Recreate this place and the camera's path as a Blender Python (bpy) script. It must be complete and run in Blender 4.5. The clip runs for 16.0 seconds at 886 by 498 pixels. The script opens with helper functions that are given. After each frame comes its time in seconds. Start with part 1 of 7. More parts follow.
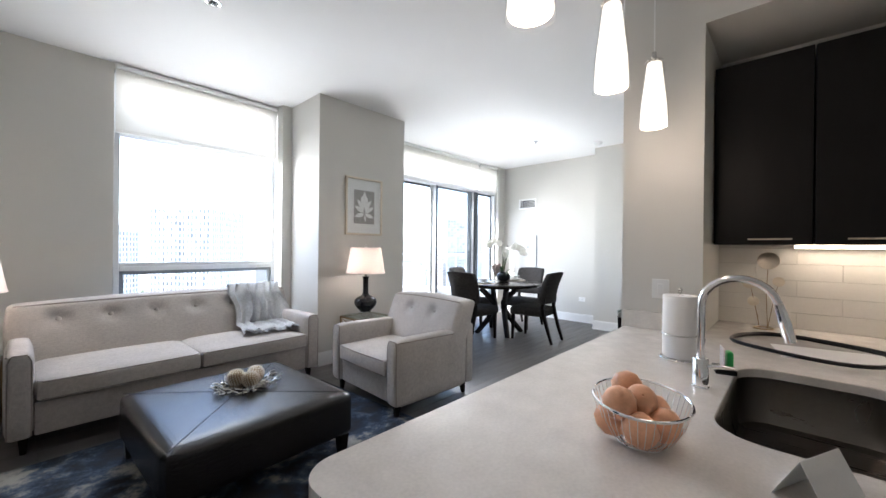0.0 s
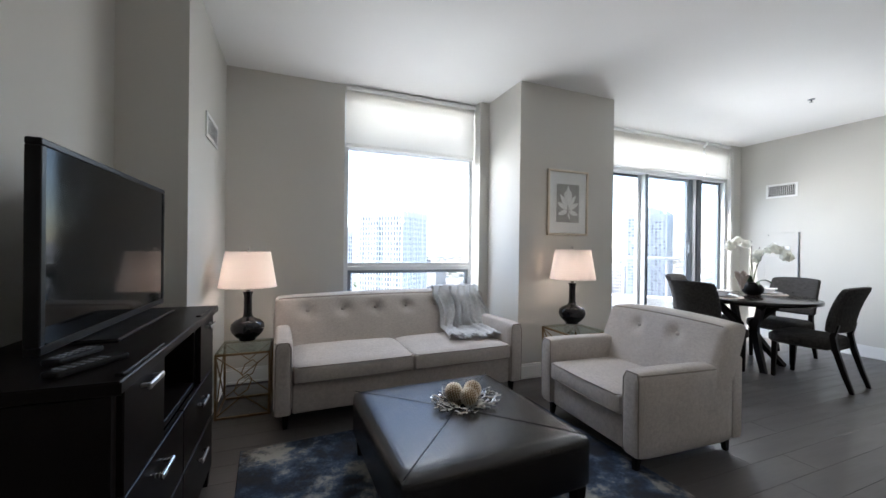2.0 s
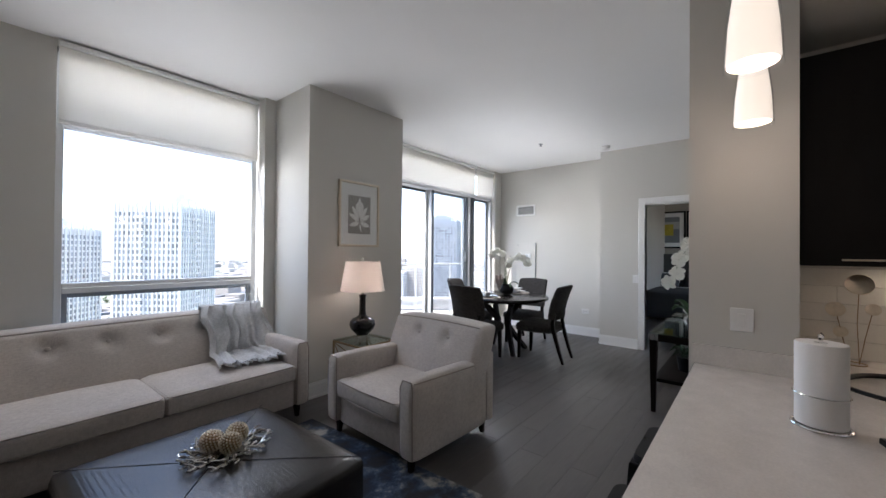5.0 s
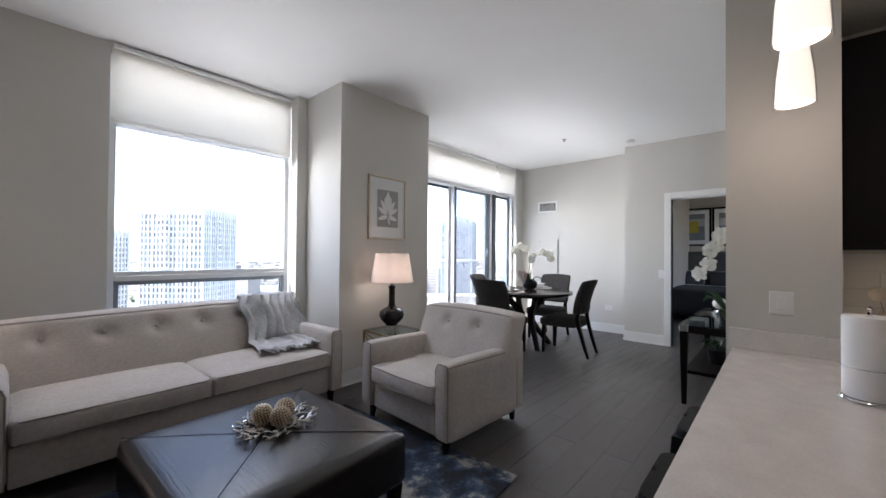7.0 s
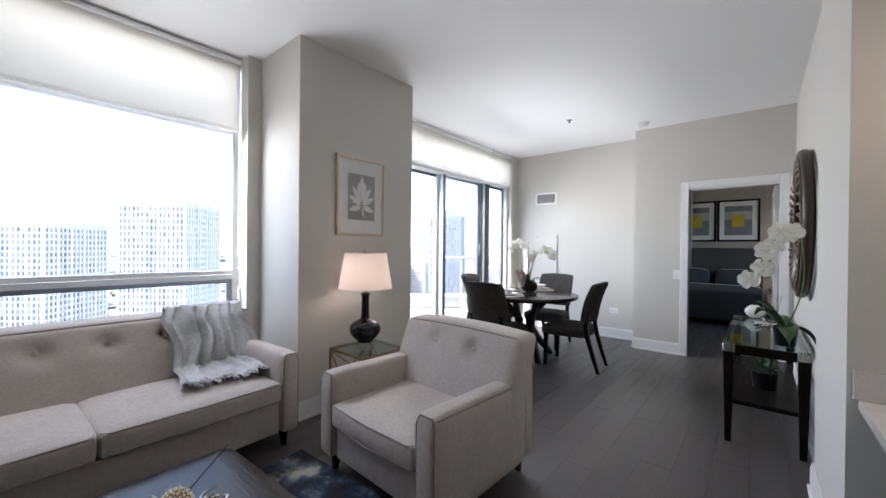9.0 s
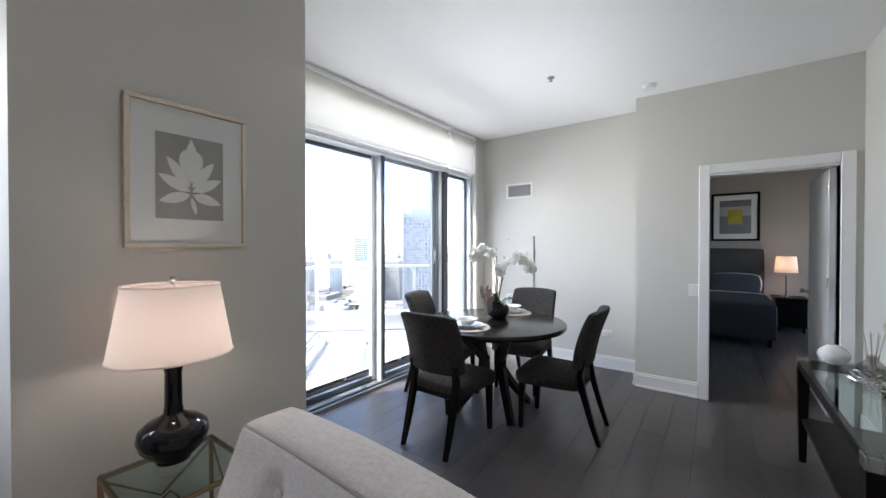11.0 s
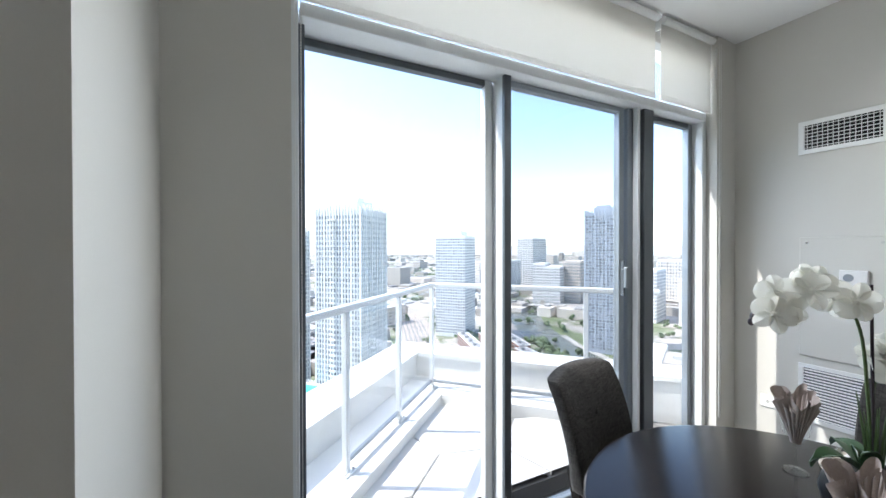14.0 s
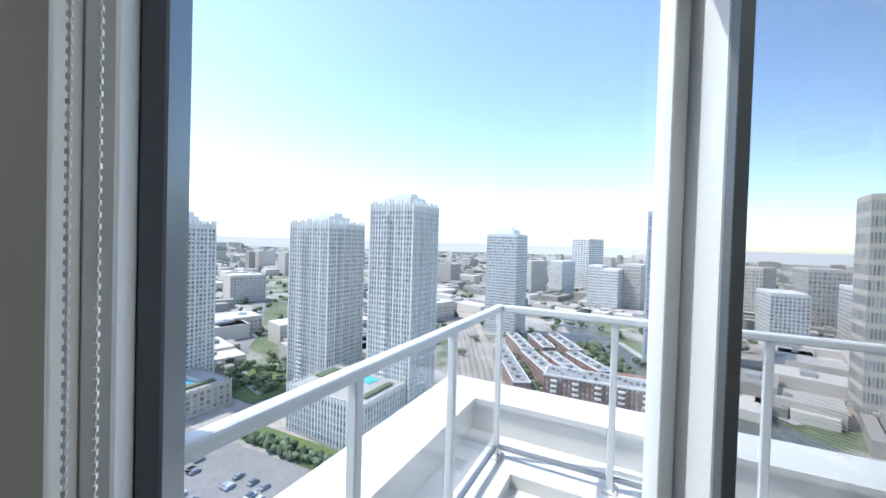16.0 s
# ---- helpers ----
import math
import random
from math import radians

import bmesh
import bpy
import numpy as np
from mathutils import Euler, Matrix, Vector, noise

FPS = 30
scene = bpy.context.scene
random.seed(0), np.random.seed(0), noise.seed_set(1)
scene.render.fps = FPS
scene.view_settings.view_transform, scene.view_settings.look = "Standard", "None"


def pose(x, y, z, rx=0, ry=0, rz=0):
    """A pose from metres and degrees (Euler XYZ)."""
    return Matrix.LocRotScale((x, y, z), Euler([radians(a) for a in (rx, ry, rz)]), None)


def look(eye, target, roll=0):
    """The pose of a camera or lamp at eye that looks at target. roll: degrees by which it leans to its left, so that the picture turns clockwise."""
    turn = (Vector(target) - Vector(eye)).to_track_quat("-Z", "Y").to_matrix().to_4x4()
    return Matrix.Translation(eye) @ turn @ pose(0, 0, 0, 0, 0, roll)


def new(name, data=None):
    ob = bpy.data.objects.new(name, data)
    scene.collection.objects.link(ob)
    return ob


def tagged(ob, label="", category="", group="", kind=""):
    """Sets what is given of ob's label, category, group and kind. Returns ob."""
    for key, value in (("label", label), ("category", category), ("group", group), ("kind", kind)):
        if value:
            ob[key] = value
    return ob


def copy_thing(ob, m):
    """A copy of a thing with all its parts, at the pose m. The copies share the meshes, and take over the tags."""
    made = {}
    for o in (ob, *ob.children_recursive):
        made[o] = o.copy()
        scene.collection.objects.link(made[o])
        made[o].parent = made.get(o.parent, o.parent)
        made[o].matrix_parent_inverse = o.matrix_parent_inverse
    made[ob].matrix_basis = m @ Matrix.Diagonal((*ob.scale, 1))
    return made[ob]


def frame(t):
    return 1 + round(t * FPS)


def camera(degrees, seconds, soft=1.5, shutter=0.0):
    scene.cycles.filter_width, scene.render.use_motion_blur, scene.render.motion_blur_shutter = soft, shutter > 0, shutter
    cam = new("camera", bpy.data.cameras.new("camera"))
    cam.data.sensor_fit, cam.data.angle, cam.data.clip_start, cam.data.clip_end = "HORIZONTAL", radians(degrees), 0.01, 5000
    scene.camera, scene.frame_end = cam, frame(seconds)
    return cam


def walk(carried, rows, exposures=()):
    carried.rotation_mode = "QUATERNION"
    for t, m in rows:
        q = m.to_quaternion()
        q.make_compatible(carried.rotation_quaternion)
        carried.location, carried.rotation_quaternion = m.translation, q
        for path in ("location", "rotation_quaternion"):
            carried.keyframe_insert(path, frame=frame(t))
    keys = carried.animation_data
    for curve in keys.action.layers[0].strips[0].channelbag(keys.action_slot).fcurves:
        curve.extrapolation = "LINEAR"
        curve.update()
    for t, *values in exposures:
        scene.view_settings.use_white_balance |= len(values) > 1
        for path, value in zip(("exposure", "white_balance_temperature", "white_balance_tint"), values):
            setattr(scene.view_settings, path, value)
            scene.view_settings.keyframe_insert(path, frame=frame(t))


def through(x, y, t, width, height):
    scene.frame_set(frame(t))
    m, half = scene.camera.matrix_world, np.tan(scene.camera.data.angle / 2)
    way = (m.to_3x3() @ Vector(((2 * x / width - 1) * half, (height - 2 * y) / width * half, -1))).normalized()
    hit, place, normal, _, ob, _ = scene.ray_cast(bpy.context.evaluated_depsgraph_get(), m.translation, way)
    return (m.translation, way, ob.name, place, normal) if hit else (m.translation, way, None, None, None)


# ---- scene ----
cam = camera(99.5, 16.0)
PATH = [
    (0, (-2.077, -3.784, 1.302), (-0.611, -2.424, 1.299), 0.6),
    (0.5, (-2.121, -3.593, 1.316), (-0.921, -1.993, 1.302), 0.7),
    (1, (-2.153, -3.446, 1.297), (-1.199, -1.688, 1.288), 0.7),
    (1.5, (-2.119, -3.292, 1.291), (-1.332, -1.454, 1.283), 0.6),
    (2, (-2.092, -3.203, 1.304), (-1.353, -1.345, 1.298), 0.7),
    (2.5, (-2.113, -3.191, 1.319), (-1.371, -1.334, 1.32), 0.8),
    (3, (-2.099, -3.181, 1.353), (-1.194, -1.397, 1.357), 0.8),
    (3.5, (-1.995, -3.205, 1.364), (-0.84, -1.572, 1.373), 0.7),
    (4, (-1.924, -3.246, 1.384), (-0.546, -1.797, 1.396), 0.6),
    (4.2, (-1.903, -3.263, 1.403), (-0.454, -1.886, 1.409), 0.8),
    (6.3, (-1.982, -3.196, 1.316), (-0.413, -1.955, 1.338), 0.4),
    (6.5, (-1.994, -3.23, 1.298), (-0.464, -1.943, 1.325), 0.6),
    (7, (-2.047, -3.191, 1.305), (-0.559, -1.855, 1.33), 0.5),
    (7.5, (-2.058, -3.156, 1.323), (-0.579, -1.809, 1.334), 0.6),
    (8, (-1.928, -3.042, 1.313), (-0.448, -1.696, 1.313), 0.6),
    (8.5, (-1.706, -2.895, 1.325), (-0.222, -1.555, 1.325), 0.4),
    (9, (-1.494, -2.718, 1.352), (0.035, -1.429, 1.344), 0.6),
    (9.5, (-1.253, -2.485, 1.385), (0.365, -1.31, 1.376), 0.6),
    (10, (-0.892, -2.344, 1.368), (0.741, -1.188, 1.357), 0.4),
    (10.2, (-0.744, -2.299, 1.384), (0.889, -1.145, 1.376), 0.2),
    (12.3, (0.70, -1.625, 1.508), (2.19, -0.292, 1.464), -0.1),
    (12.5, (0.824, -1.539, 1.504), (2.274, -0.162, 1.466), -0.2),
    (13, (1.108, -1.324, 1.49), (2.393, 0.208, 1.465), -0.1),
    (13.5, (1.345, -1.136, 1.526), (2.444, 0.534, 1.491), -0.1),
    (14, (1.48, -0.808, 1.532), (2.389, 0.974, 1.518), -0.1),
    (14.5, (1.557, -0.588, 1.542), (2.339, 1.252, 1.501), 1.1),
    (15, (1.696, -0.273, 1.559), (2.392, 1.602, 1.517), 0.5),
    (15.5, (1.778, 0.025, 1.55), (2.443, 1.911, 1.51), 1.4),
    (16, (1.829, 0.227, 1.581), (2.489, 2.115, 1.548), 1.7),
]
EXPOSURES = [(0, 3.4, 6280, 11), (1.0, 3.1, 6300, 11), (2.5, 2.8, 6320, 10), (4.2, 2.45, 6400, 13), (7, 2.72, 6400, 14.5), (10, 2.88, 6320, 14), (12.5, 2.45, 6300, 9), (14.0, 2.25, 6300, 8), (16, 1.55, 6120, 7)]
walk(cam, [(t, look(eye, target, roll)) for t, eye, target, roll in PATH], EXPOSURES)


# sun, sky and exposure
SUN_DIR = Vector((0.50, -0.28, -0.82)).normalized()
world = bpy.data.worlds.new("sky_world")
scene.world = world
world.use_nodes = True
wn = world.node_tree.nodes
sky = wn.new("ShaderNodeTexSky")
sky.sky_type, sky.sun_disc = "NISHITA", False
sky.sun_elevation = math.asin(-SUN_DIR.z)
sky.sun_rotation = math.atan2(-SUN_DIR.x, -SUN_DIR.y)
sky.air_density, sky.dust_density, sky.ozone_density = 0.9, 0.7, 0.9
wn["Background"].inputs[1].default_value = 0.125
world.node_tree.links.new(sky.outputs[0], wn["Background"].inputs[0])
sun = new("sun", bpy.data.lights.new("sun", "SUN"))
sun.data.energy, sun.data.angle, sun.data.color = 1.5, radians(0.5), (1, 0.96, 0.9)
sun.matrix_world = look((0, 0, 60), Vector((0, 0, 60)) + SUN_DIR)


def sky_lamp(x, y, z, wide, high, watts, aim, spread):
    """Light of the sky, or of the sunlit deck and ground, entering in a window's opening along aim."""
    a = new("sky_light", bpy.data.lights.new("sky_light", "AREA"))
    a.data.shape, a.data.size, a.data.size_y = "RECTANGLE", wide, high
    a.data.energy, a.data.color, a.data.spread = watts, (0.97, 0.985, 1.0), radians(spread)
    a.matrix_world = look((x, y, z), (x + aim[0], y + aim[1], z + aim[2]))


sky_lamp(-0.865, 1.0, 2.70, 1.40, 0.36, 1.9, (0, -1, -0.5), 180)
sky_lamp(2.95, 0.99, 2.70, 2.60, 0.32, 4.0, (0, -1, -0.5), 180)
sky_lamp(-0.865, 0.72, 1.15, 1.30, 0.16, 0.8, (0, -0.55, 0.84), 100)
sky_lamp(-0.865, 0.76, 2.30, 1.30, 0.16, 1.9, (0, -0.8, -0.6), 150)
sky_lamp(2.85, 0.64, 0.12, 1.60, 0.16, 3.2, (0, -0.6, 0.8), 100)
sky_lamp(2.85, 0.68, 2.32, 1.60, 0.14, 7, (0, -0.8, -0.6), 150)

# ---- materials ----
def base_nodes(name):
    m = bpy.data.materials.new(name)
    m.use_nodes = True
    return m, m.node_tree.nodes, m.node_tree.links, m.node_tree.nodes["Principled BSDF"]


def surface(name, col, rough=0.5, metal=0.0, vary=0.12, scale=3.0, fine=60.0, bump=0.1, stretch=(1, 1, 1), piece=0.0, coat=0.0, sheen=0.0, depth=0.004, gloss_vary=1.0):
    """A painted, woven, wooden or metal surface: coarse stains and fine grain in colour, gloss and relief."""
    m, n, l, p = base_nodes(name)
    tc, mp = n.new("ShaderNodeTexCoord"), n.new("ShaderNodeMapping")
    l.new(tc.outputs["Object"], mp.inputs[0])
    mp.inputs["Scale"].default_value = stretch
    big, small = n.new("ShaderNodeTexNoise"), n.new("ShaderNodeTexNoise")
    big.inputs["Scale"].default_value, big.inputs["Detail"].default_value = scale, 5
    small.inputs["Scale"].default_value, small.inputs["Detail"].default_value = fine, 6
    for q in (big, small):
        l.new(mp.outputs[0], q.inputs["Vector"])
    mix = n.new("ShaderNodeMath")
    mix.operation = "ADD"
    l.new(big.outputs[0], mix.inputs[0])
    l.new(small.outputs[0], mix.inputs[1])
    if piece:
        oi, s = n.new("ShaderNodeObjectInfo"), n.new("ShaderNodeMath")
        s.operation = "MULTIPLY_ADD"
        s.inputs[1].default_value = piece
        l.new(oi.outputs["Random"], s.inputs[0])
        l.new(mix.outputs[0], s.inputs[2])
        mix = s
    ramp = n.new("ShaderNodeMapRange")
    ramp.inputs[1].default_value, ramp.inputs[2].default_value = 0.6, 1.4 + piece
    ramp.inputs[3].default_value, ramp.inputs[4].default_value = 1 - vary, 1 + vary
    l.new(mix.outputs[0], ramp.inputs[0])
    c = n.new("ShaderNodeMix")
    c.data_type, c.blend_type = "RGBA", "MULTIPLY"
    c.inputs[0].default_value = 1
    c.inputs[6].default_value = (*col, 1)
    l.new(ramp.outputs[0], c.inputs[7])
    l.new(c.outputs[2], p.inputs["Base Color"])
    r = n.new("ShaderNodeMapRange")
    r.inputs[1].default_value, r.inputs[2].default_value = 0.3, 0.7
    r.inputs[3].default_value, r.inputs[4].default_value = max(rough - 0.06 * gloss_vary, 0.02), min(rough + 0.08 * gloss_vary, 1)
    l.new(big.outputs[0], r.inputs[0])
    l.new(r.outputs[0], p.inputs["Roughness"])
    p.inputs["Metallic"].default_value = metal
    p.inputs["Coat Weight"].default_value = coat
    p.inputs["Sheen Weight"].default_value = sheen
    if bump:
        b = n.new("ShaderNodeBump")
        b.inputs["Strength"].default_value, b.inputs["Distance"].default_value = bump, depth
        l.new(small.outputs[0], b.inputs["Height"])
        l.new(b.outputs[0], p.inputs["Normal"])
    return m


def glass_sheet(name, tint=(1, 1, 1), gloss=0.02, power=5.0):
    """A thin pane: clear, with a reflection that grows towards grazing views."""
    m, n, l, p = base_nodes(name)
    n.remove(p)
    t, g, mx, f = n.new("ShaderNodeBsdfTransparent"), n.new("ShaderNodeBsdfGlossy"), n.new("ShaderNodeMixShader"), n.new("ShaderNodeLayerWeight")
    t.inputs[0].default_value = (*tint, 1)
    g.inputs["Roughness"].default_value = gloss
    f.inputs[0].default_value = 0.5
    pw, ma = n.new("ShaderNodeMath"), n.new("ShaderNodeMath")
    pw.operation, ma.operation = "POWER", "MULTIPLY_ADD"
    pw.inputs[1].default_value, ma.inputs[1].default_value, ma.inputs[2].default_value = power, 0.9, 0.035
    l.new(f.outputs["Facing"], pw.inputs[0])
    l.new(pw.outputs[0], ma.inputs[0])
    l.new(ma.outputs[0], mx.inputs[0])
    l.new(t.outputs[0], mx.inputs[1])
    l.new(g.outputs[0], mx.inputs[2])
    l.new(mx.outputs[0], n["Material Output"].inputs[0])
    return m


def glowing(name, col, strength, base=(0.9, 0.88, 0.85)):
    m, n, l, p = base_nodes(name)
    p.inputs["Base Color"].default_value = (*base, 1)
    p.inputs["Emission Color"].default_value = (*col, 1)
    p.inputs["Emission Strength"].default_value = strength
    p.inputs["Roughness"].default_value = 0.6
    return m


def cloth_light(name, col, through=0.5):
    """Cloth that lets light through: blinds and lamp shades."""
    m, n, l, p = base_nodes(name)
    tr, mx, no, b = n.new("ShaderNodeBsdfTranslucent"), n.new("ShaderNodeMixShader"), n.new("ShaderNodeTexNoise"), n.new("ShaderNodeBump")
    no.inputs["Scale"].default_value = 350
    b.inputs["Strength"].default_value, b.inputs["Distance"].default_value = 0.15, 0.002
    l.new(no.outputs[0], b.inputs["Height"])
    l.new(b.outputs[0], p.inputs["Normal"])
    p.inputs["Base Color"].default_value = (*col, 1)
    p.inputs["Roughness"].default_value = 0.9
    tr.inputs[0].default_value = (*col, 1)
    mx.inputs[0].default_value = through
    l.new(p.outputs[0], mx.inputs[1])
    l.new(tr.outputs[0], mx.inputs[2])
    l.new(mx.outputs[0], n["Material Output"].inputs[0])
    return m


def woven(name, col, threads, vary, bump, slub=0.5, blotch=0.06):
    """A plain weave: uneven threads running both ways, light and dark by turns."""
    m, n, l, p = base_nodes(name)
    tc = n.new("ShaderNodeTexCoord")
    hs = []
    for st in ((1, 0.10, 0.10), (0.10, 1, 0.10), (0.10, 0.10, 1)):
        mp, q = n.new("ShaderNodeMapping"), n.new("ShaderNodeTexNoise")
        mp.inputs["Scale"].default_value = st
        q.inputs["Scale"].default_value, q.inputs["Detail"].default_value, q.inputs["Roughness"].default_value = threads, 3, slub
        l.new(tc.outputs["Object"], mp.inputs[0])
        l.new(mp.outputs[0], q.inputs["Vector"])
        hs.append(q)
    s = hs[0]
    for q in hs[1:]:
        a = n.new("ShaderNodeMath")
        a.operation = "ADD"
        l.new(s.outputs[0], a.inputs[0])
        l.new(q.outputs[0], a.inputs[1])
        s = a
    big = n.new("ShaderNodeTexNoise")
    big.inputs["Scale"].default_value, big.inputs["Detail"].default_value = 5, 4
    l.new(tc.outputs["Object"], big.inputs["Vector"])
    r, r2, mu = n.new("ShaderNodeMapRange"), n.new("ShaderNodeMapRange"), n.new("ShaderNodeMath")
    r.inputs[1].default_value, r.inputs[2].default_value, r.inputs[3].default_value, r.inputs[4].default_value = 1.2, 1.8, 1 - vary, 1 + vary
    r2.inputs[1].default_value, r2.inputs[2].default_value, r2.inputs[3].default_value, r2.inputs[4].default_value = 0.3, 0.7, 1 - blotch, 1 + blotch
    mu.operation = "MULTIPLY"
    l.new(s.outputs[0], r.inputs[0])
    l.new(big.outputs[0], r2.inputs[0])
    l.new(r.outputs[0], mu.inputs[0])
    l.new(r2.outputs[0], mu.inputs[1])
    c, b = n.new("ShaderNodeMix"), n.new("ShaderNodeBump")
    c.data_type, c.blend_type = "RGBA", "MULTIPLY"
    c.inputs[0].default_value, c.inputs[6].default_value = 1, (*col, 1)
    l.new(mu.outputs[0], c.inputs[7])
    l.new(c.outputs[2], p.inputs["Base Color"])
    p.inputs["Roughness"].default_value = 0.95
    p.inputs["Specular IOR Level"].default_value = 0.2
    b.inputs["Strength"].default_value, b.inputs["Distance"].default_value = bump, 0.002
    l.new(s.outputs[0], b.inputs["Height"])
    l.new(b.outputs[0], p.inputs["Normal"])
    return m


WALL = surface("greige_wall_paint", (0.61, 0.595, 0.555), 0.75, vary=0.02, scale=1.2, fine=220, bump=0.06, depth=0.001)
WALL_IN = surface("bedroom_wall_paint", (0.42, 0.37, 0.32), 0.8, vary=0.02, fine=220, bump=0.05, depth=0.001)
CEIL = surface("ceiling_paint", (0.86, 0.86, 0.85), 0.85, vary=0.015, fine=200, bump=0.05, depth=0.001)
TRIM = surface("white_trim_paint", (0.80, 0.80, 0.79), 0.4, vary=0.02, fine=120, bump=0.03, depth=0.001)
PLANK = surface("dark_floor_plank", (0.080, 0.073, 0.071), 0.34, vary=0.24, scale=1.6, fine=7, bump=0.08, stretch=(1, 9, 9), piece=0.3, depth=0.001)
GROOVE = surface("floor_groove", (0.035, 0.032, 0.03), 0.8, bump=0)
ESPRESSO = surface("espresso_wood", (0.008, 0.006, 0.0055), 0.33, vary=0.22, scale=3, fine=26, bump=0.0, stretch=(1, 6, 6), coat=0.0, gloss_vary=0.25, depth=0.001)
LINEN = woven("oatmeal_linen", (0.50, 0.462, 0.43), 420, 0.12, 0.22)
PIPING = surface("linen_piping", (0.30, 0.27, 0.245), 0.95, vary=0.08, fine=300, bump=0.3)
CHARCOAL = woven("charcoal_tweed", (0.040, 0.037, 0.035), 260, 0.55, 0.4, 0.7, 0.10)
STEEL = surface("brushed_steel", (0.55, 0.54, 0.52), 0.28, 1.0, vary=0.08, fine=40, bump=0.03, stretch=(1, 12, 1))
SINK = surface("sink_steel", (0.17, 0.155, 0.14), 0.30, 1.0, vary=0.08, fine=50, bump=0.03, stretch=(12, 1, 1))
CHROME = surface("chrome", (0.85, 0.85, 0.86), 0.06, 1.0, vary=0.02, bump=0)
SILVER = surface("cast_silver", (0.62, 0.60, 0.57), 0.24, 1.0, vary=0.15, fine=40, bump=0.15)
GOLD = surface("antique_gold", (0.27, 0.185, 0.10), 0.38, 1.0, vary=0.15, scale=10, bump=0.05)
BRASS = surface("brushed_champagne", (0.66, 0.58, 0.47), 0.4, 1.0, vary=0.12, scale=12, bump=0.08)
ALU = surface("grey_aluminium", (0.30, 0.33, 0.36), 0.4, 0.6, vary=0.05, fine=90, bump=0.03)
ALU_DARK = surface("dark_aluminium", (0.12, 0.135, 0.15), 0.4, 0.3, vary=0.06, fine=90, bump=0.03)
ALU_PALE = surface("pale_window_frame", (0.74, 0.76, 0.77), 0.4, 0.1, vary=0.03, fine=90, bump=0.03)
GLAZE = surface("black_ceramic_glaze", (0.006, 0.006, 0.008), 0.08, vary=0.1, bump=0, coat=0.15)
BLACK = surface("black_plastic", (0.012, 0.012, 0.013), 0.32, vary=0.1, bump=0.02)
SCREEN = surface("screen_glass", (0.004, 0.004, 0.005), 0.06, vary=0.02, bump=0, coat=0.0)
WHITE = surface("white_plastic", (0.78, 0.78, 0.77), 0.35, vary=0.02, bump=0)
CHINA = surface("white_china", (0.82, 0.81, 0.79), 0.12, vary=0.02, bump=0, coat=0.3)
PAPER = surface("white_paper", (0.82, 0.81, 0.80), 0.8, vary=0.03, fine=200, bump=0.1)
SHADE = cloth_light("lamp_shade_cloth", (0.78, 0.70, 0.65), 0.36)
BLIND = cloth_light("roller_blind_cloth", (0.80, 0.785, 0.75), 0.40)
GLASS = glass_sheet("window_glass")
SCREENED = glass_sheet("screened_glass", (0.86, 0.86, 0.86), 0.03)
GLASS_GREEN = glass_sheet("table_glass", (0.80, 0.88, 0.85), 0.01)
CLEAR = glass_sheet("clear_glass", (0.97, 0.98, 0.98), 0.01)
MIRROR = surface("mirror_silver", (0.9, 0.9, 0.9), 0.015, 1.0, vary=0.0, bump=0)
CABINET = surface("black_cabinet_laminate", (0.007, 0.006, 0.0055), 0.4, vary=0.3, scale=2, fine=20, bump=0.03, stretch=(1, 1, 0.2))
QUARTZ = surface("white_quartz", (0.70, 0.665, 0.63), 0.16, vary=0.10, scale=11, fine=120, bump=0, coat=0.2)
TILE = surface("glossy_cream_tile", (0.70, 0.67, 0.62), 0.15, vary=0.04, scale=4, bump=0.02, piece=0.15)
GROUT = surface("tile_grout", (0.55, 0.52, 0.48), 0.9, vary=0.05, bump=0.1)
PETAL = cloth_light("white_petal", (0.86, 0.85, 0.79), 0.38)
LEAF = surface("dark_leaf", (0.022, 0.055, 0.020), 0.35, vary=0.3, scale=12, fine=60, bump=0.1)
STEM = surface("orchid_stem", (0.06, 0.10, 0.03), 0.5, vary=0.2, scale=20)
BUD = surface("orchid_bud", (0.10, 0.13, 0.04), 0.5, vary=0.2, scale=20)
TWIG = surface("dark_bud", (0.03, 0.02, 0.025), 0.5, vary=0.2, scale=20)
LINEN_MAT = surface("beige_placemat", (0.52, 0.46, 0.40), 0.95, vary=0.1, fine=240, bump=0.5)
NAPKIN = surface("taupe_napkin", (0.36, 0.30, 0.27), 0.9, vary=0.1, fine=200, bump=0.3)
THROW = woven("grey_knit_throw", (0.48, 0.49, 0.50), 300, 0.2, 0.4, 0.6, 0.2)
TABLE_WOOD = surface("satin_table_wood", (0.010, 0.0075, 0.0065), 0.2, vary=0.25, scale=3, fine=26, bump=0.0, stretch=(1, 6, 6), gloss_vary=0.3)
for dull, level in ((TABLE_WOOD, 0.4), (ESPRESSO, 0.3), (CABINET, 0.2), (SCREEN, 0.3), (BLACK, 0.4), (GLAZE, 0.35)):
    dull.node_tree.nodes["Principled BSDF"].inputs["Specular IOR Level"].default_value = level
for dull in (ESPRESSO, SCREEN, BLACK):
    dull.node_tree.nodes["Principled BSDF"].inputs["IOR"].default_value = 1.25

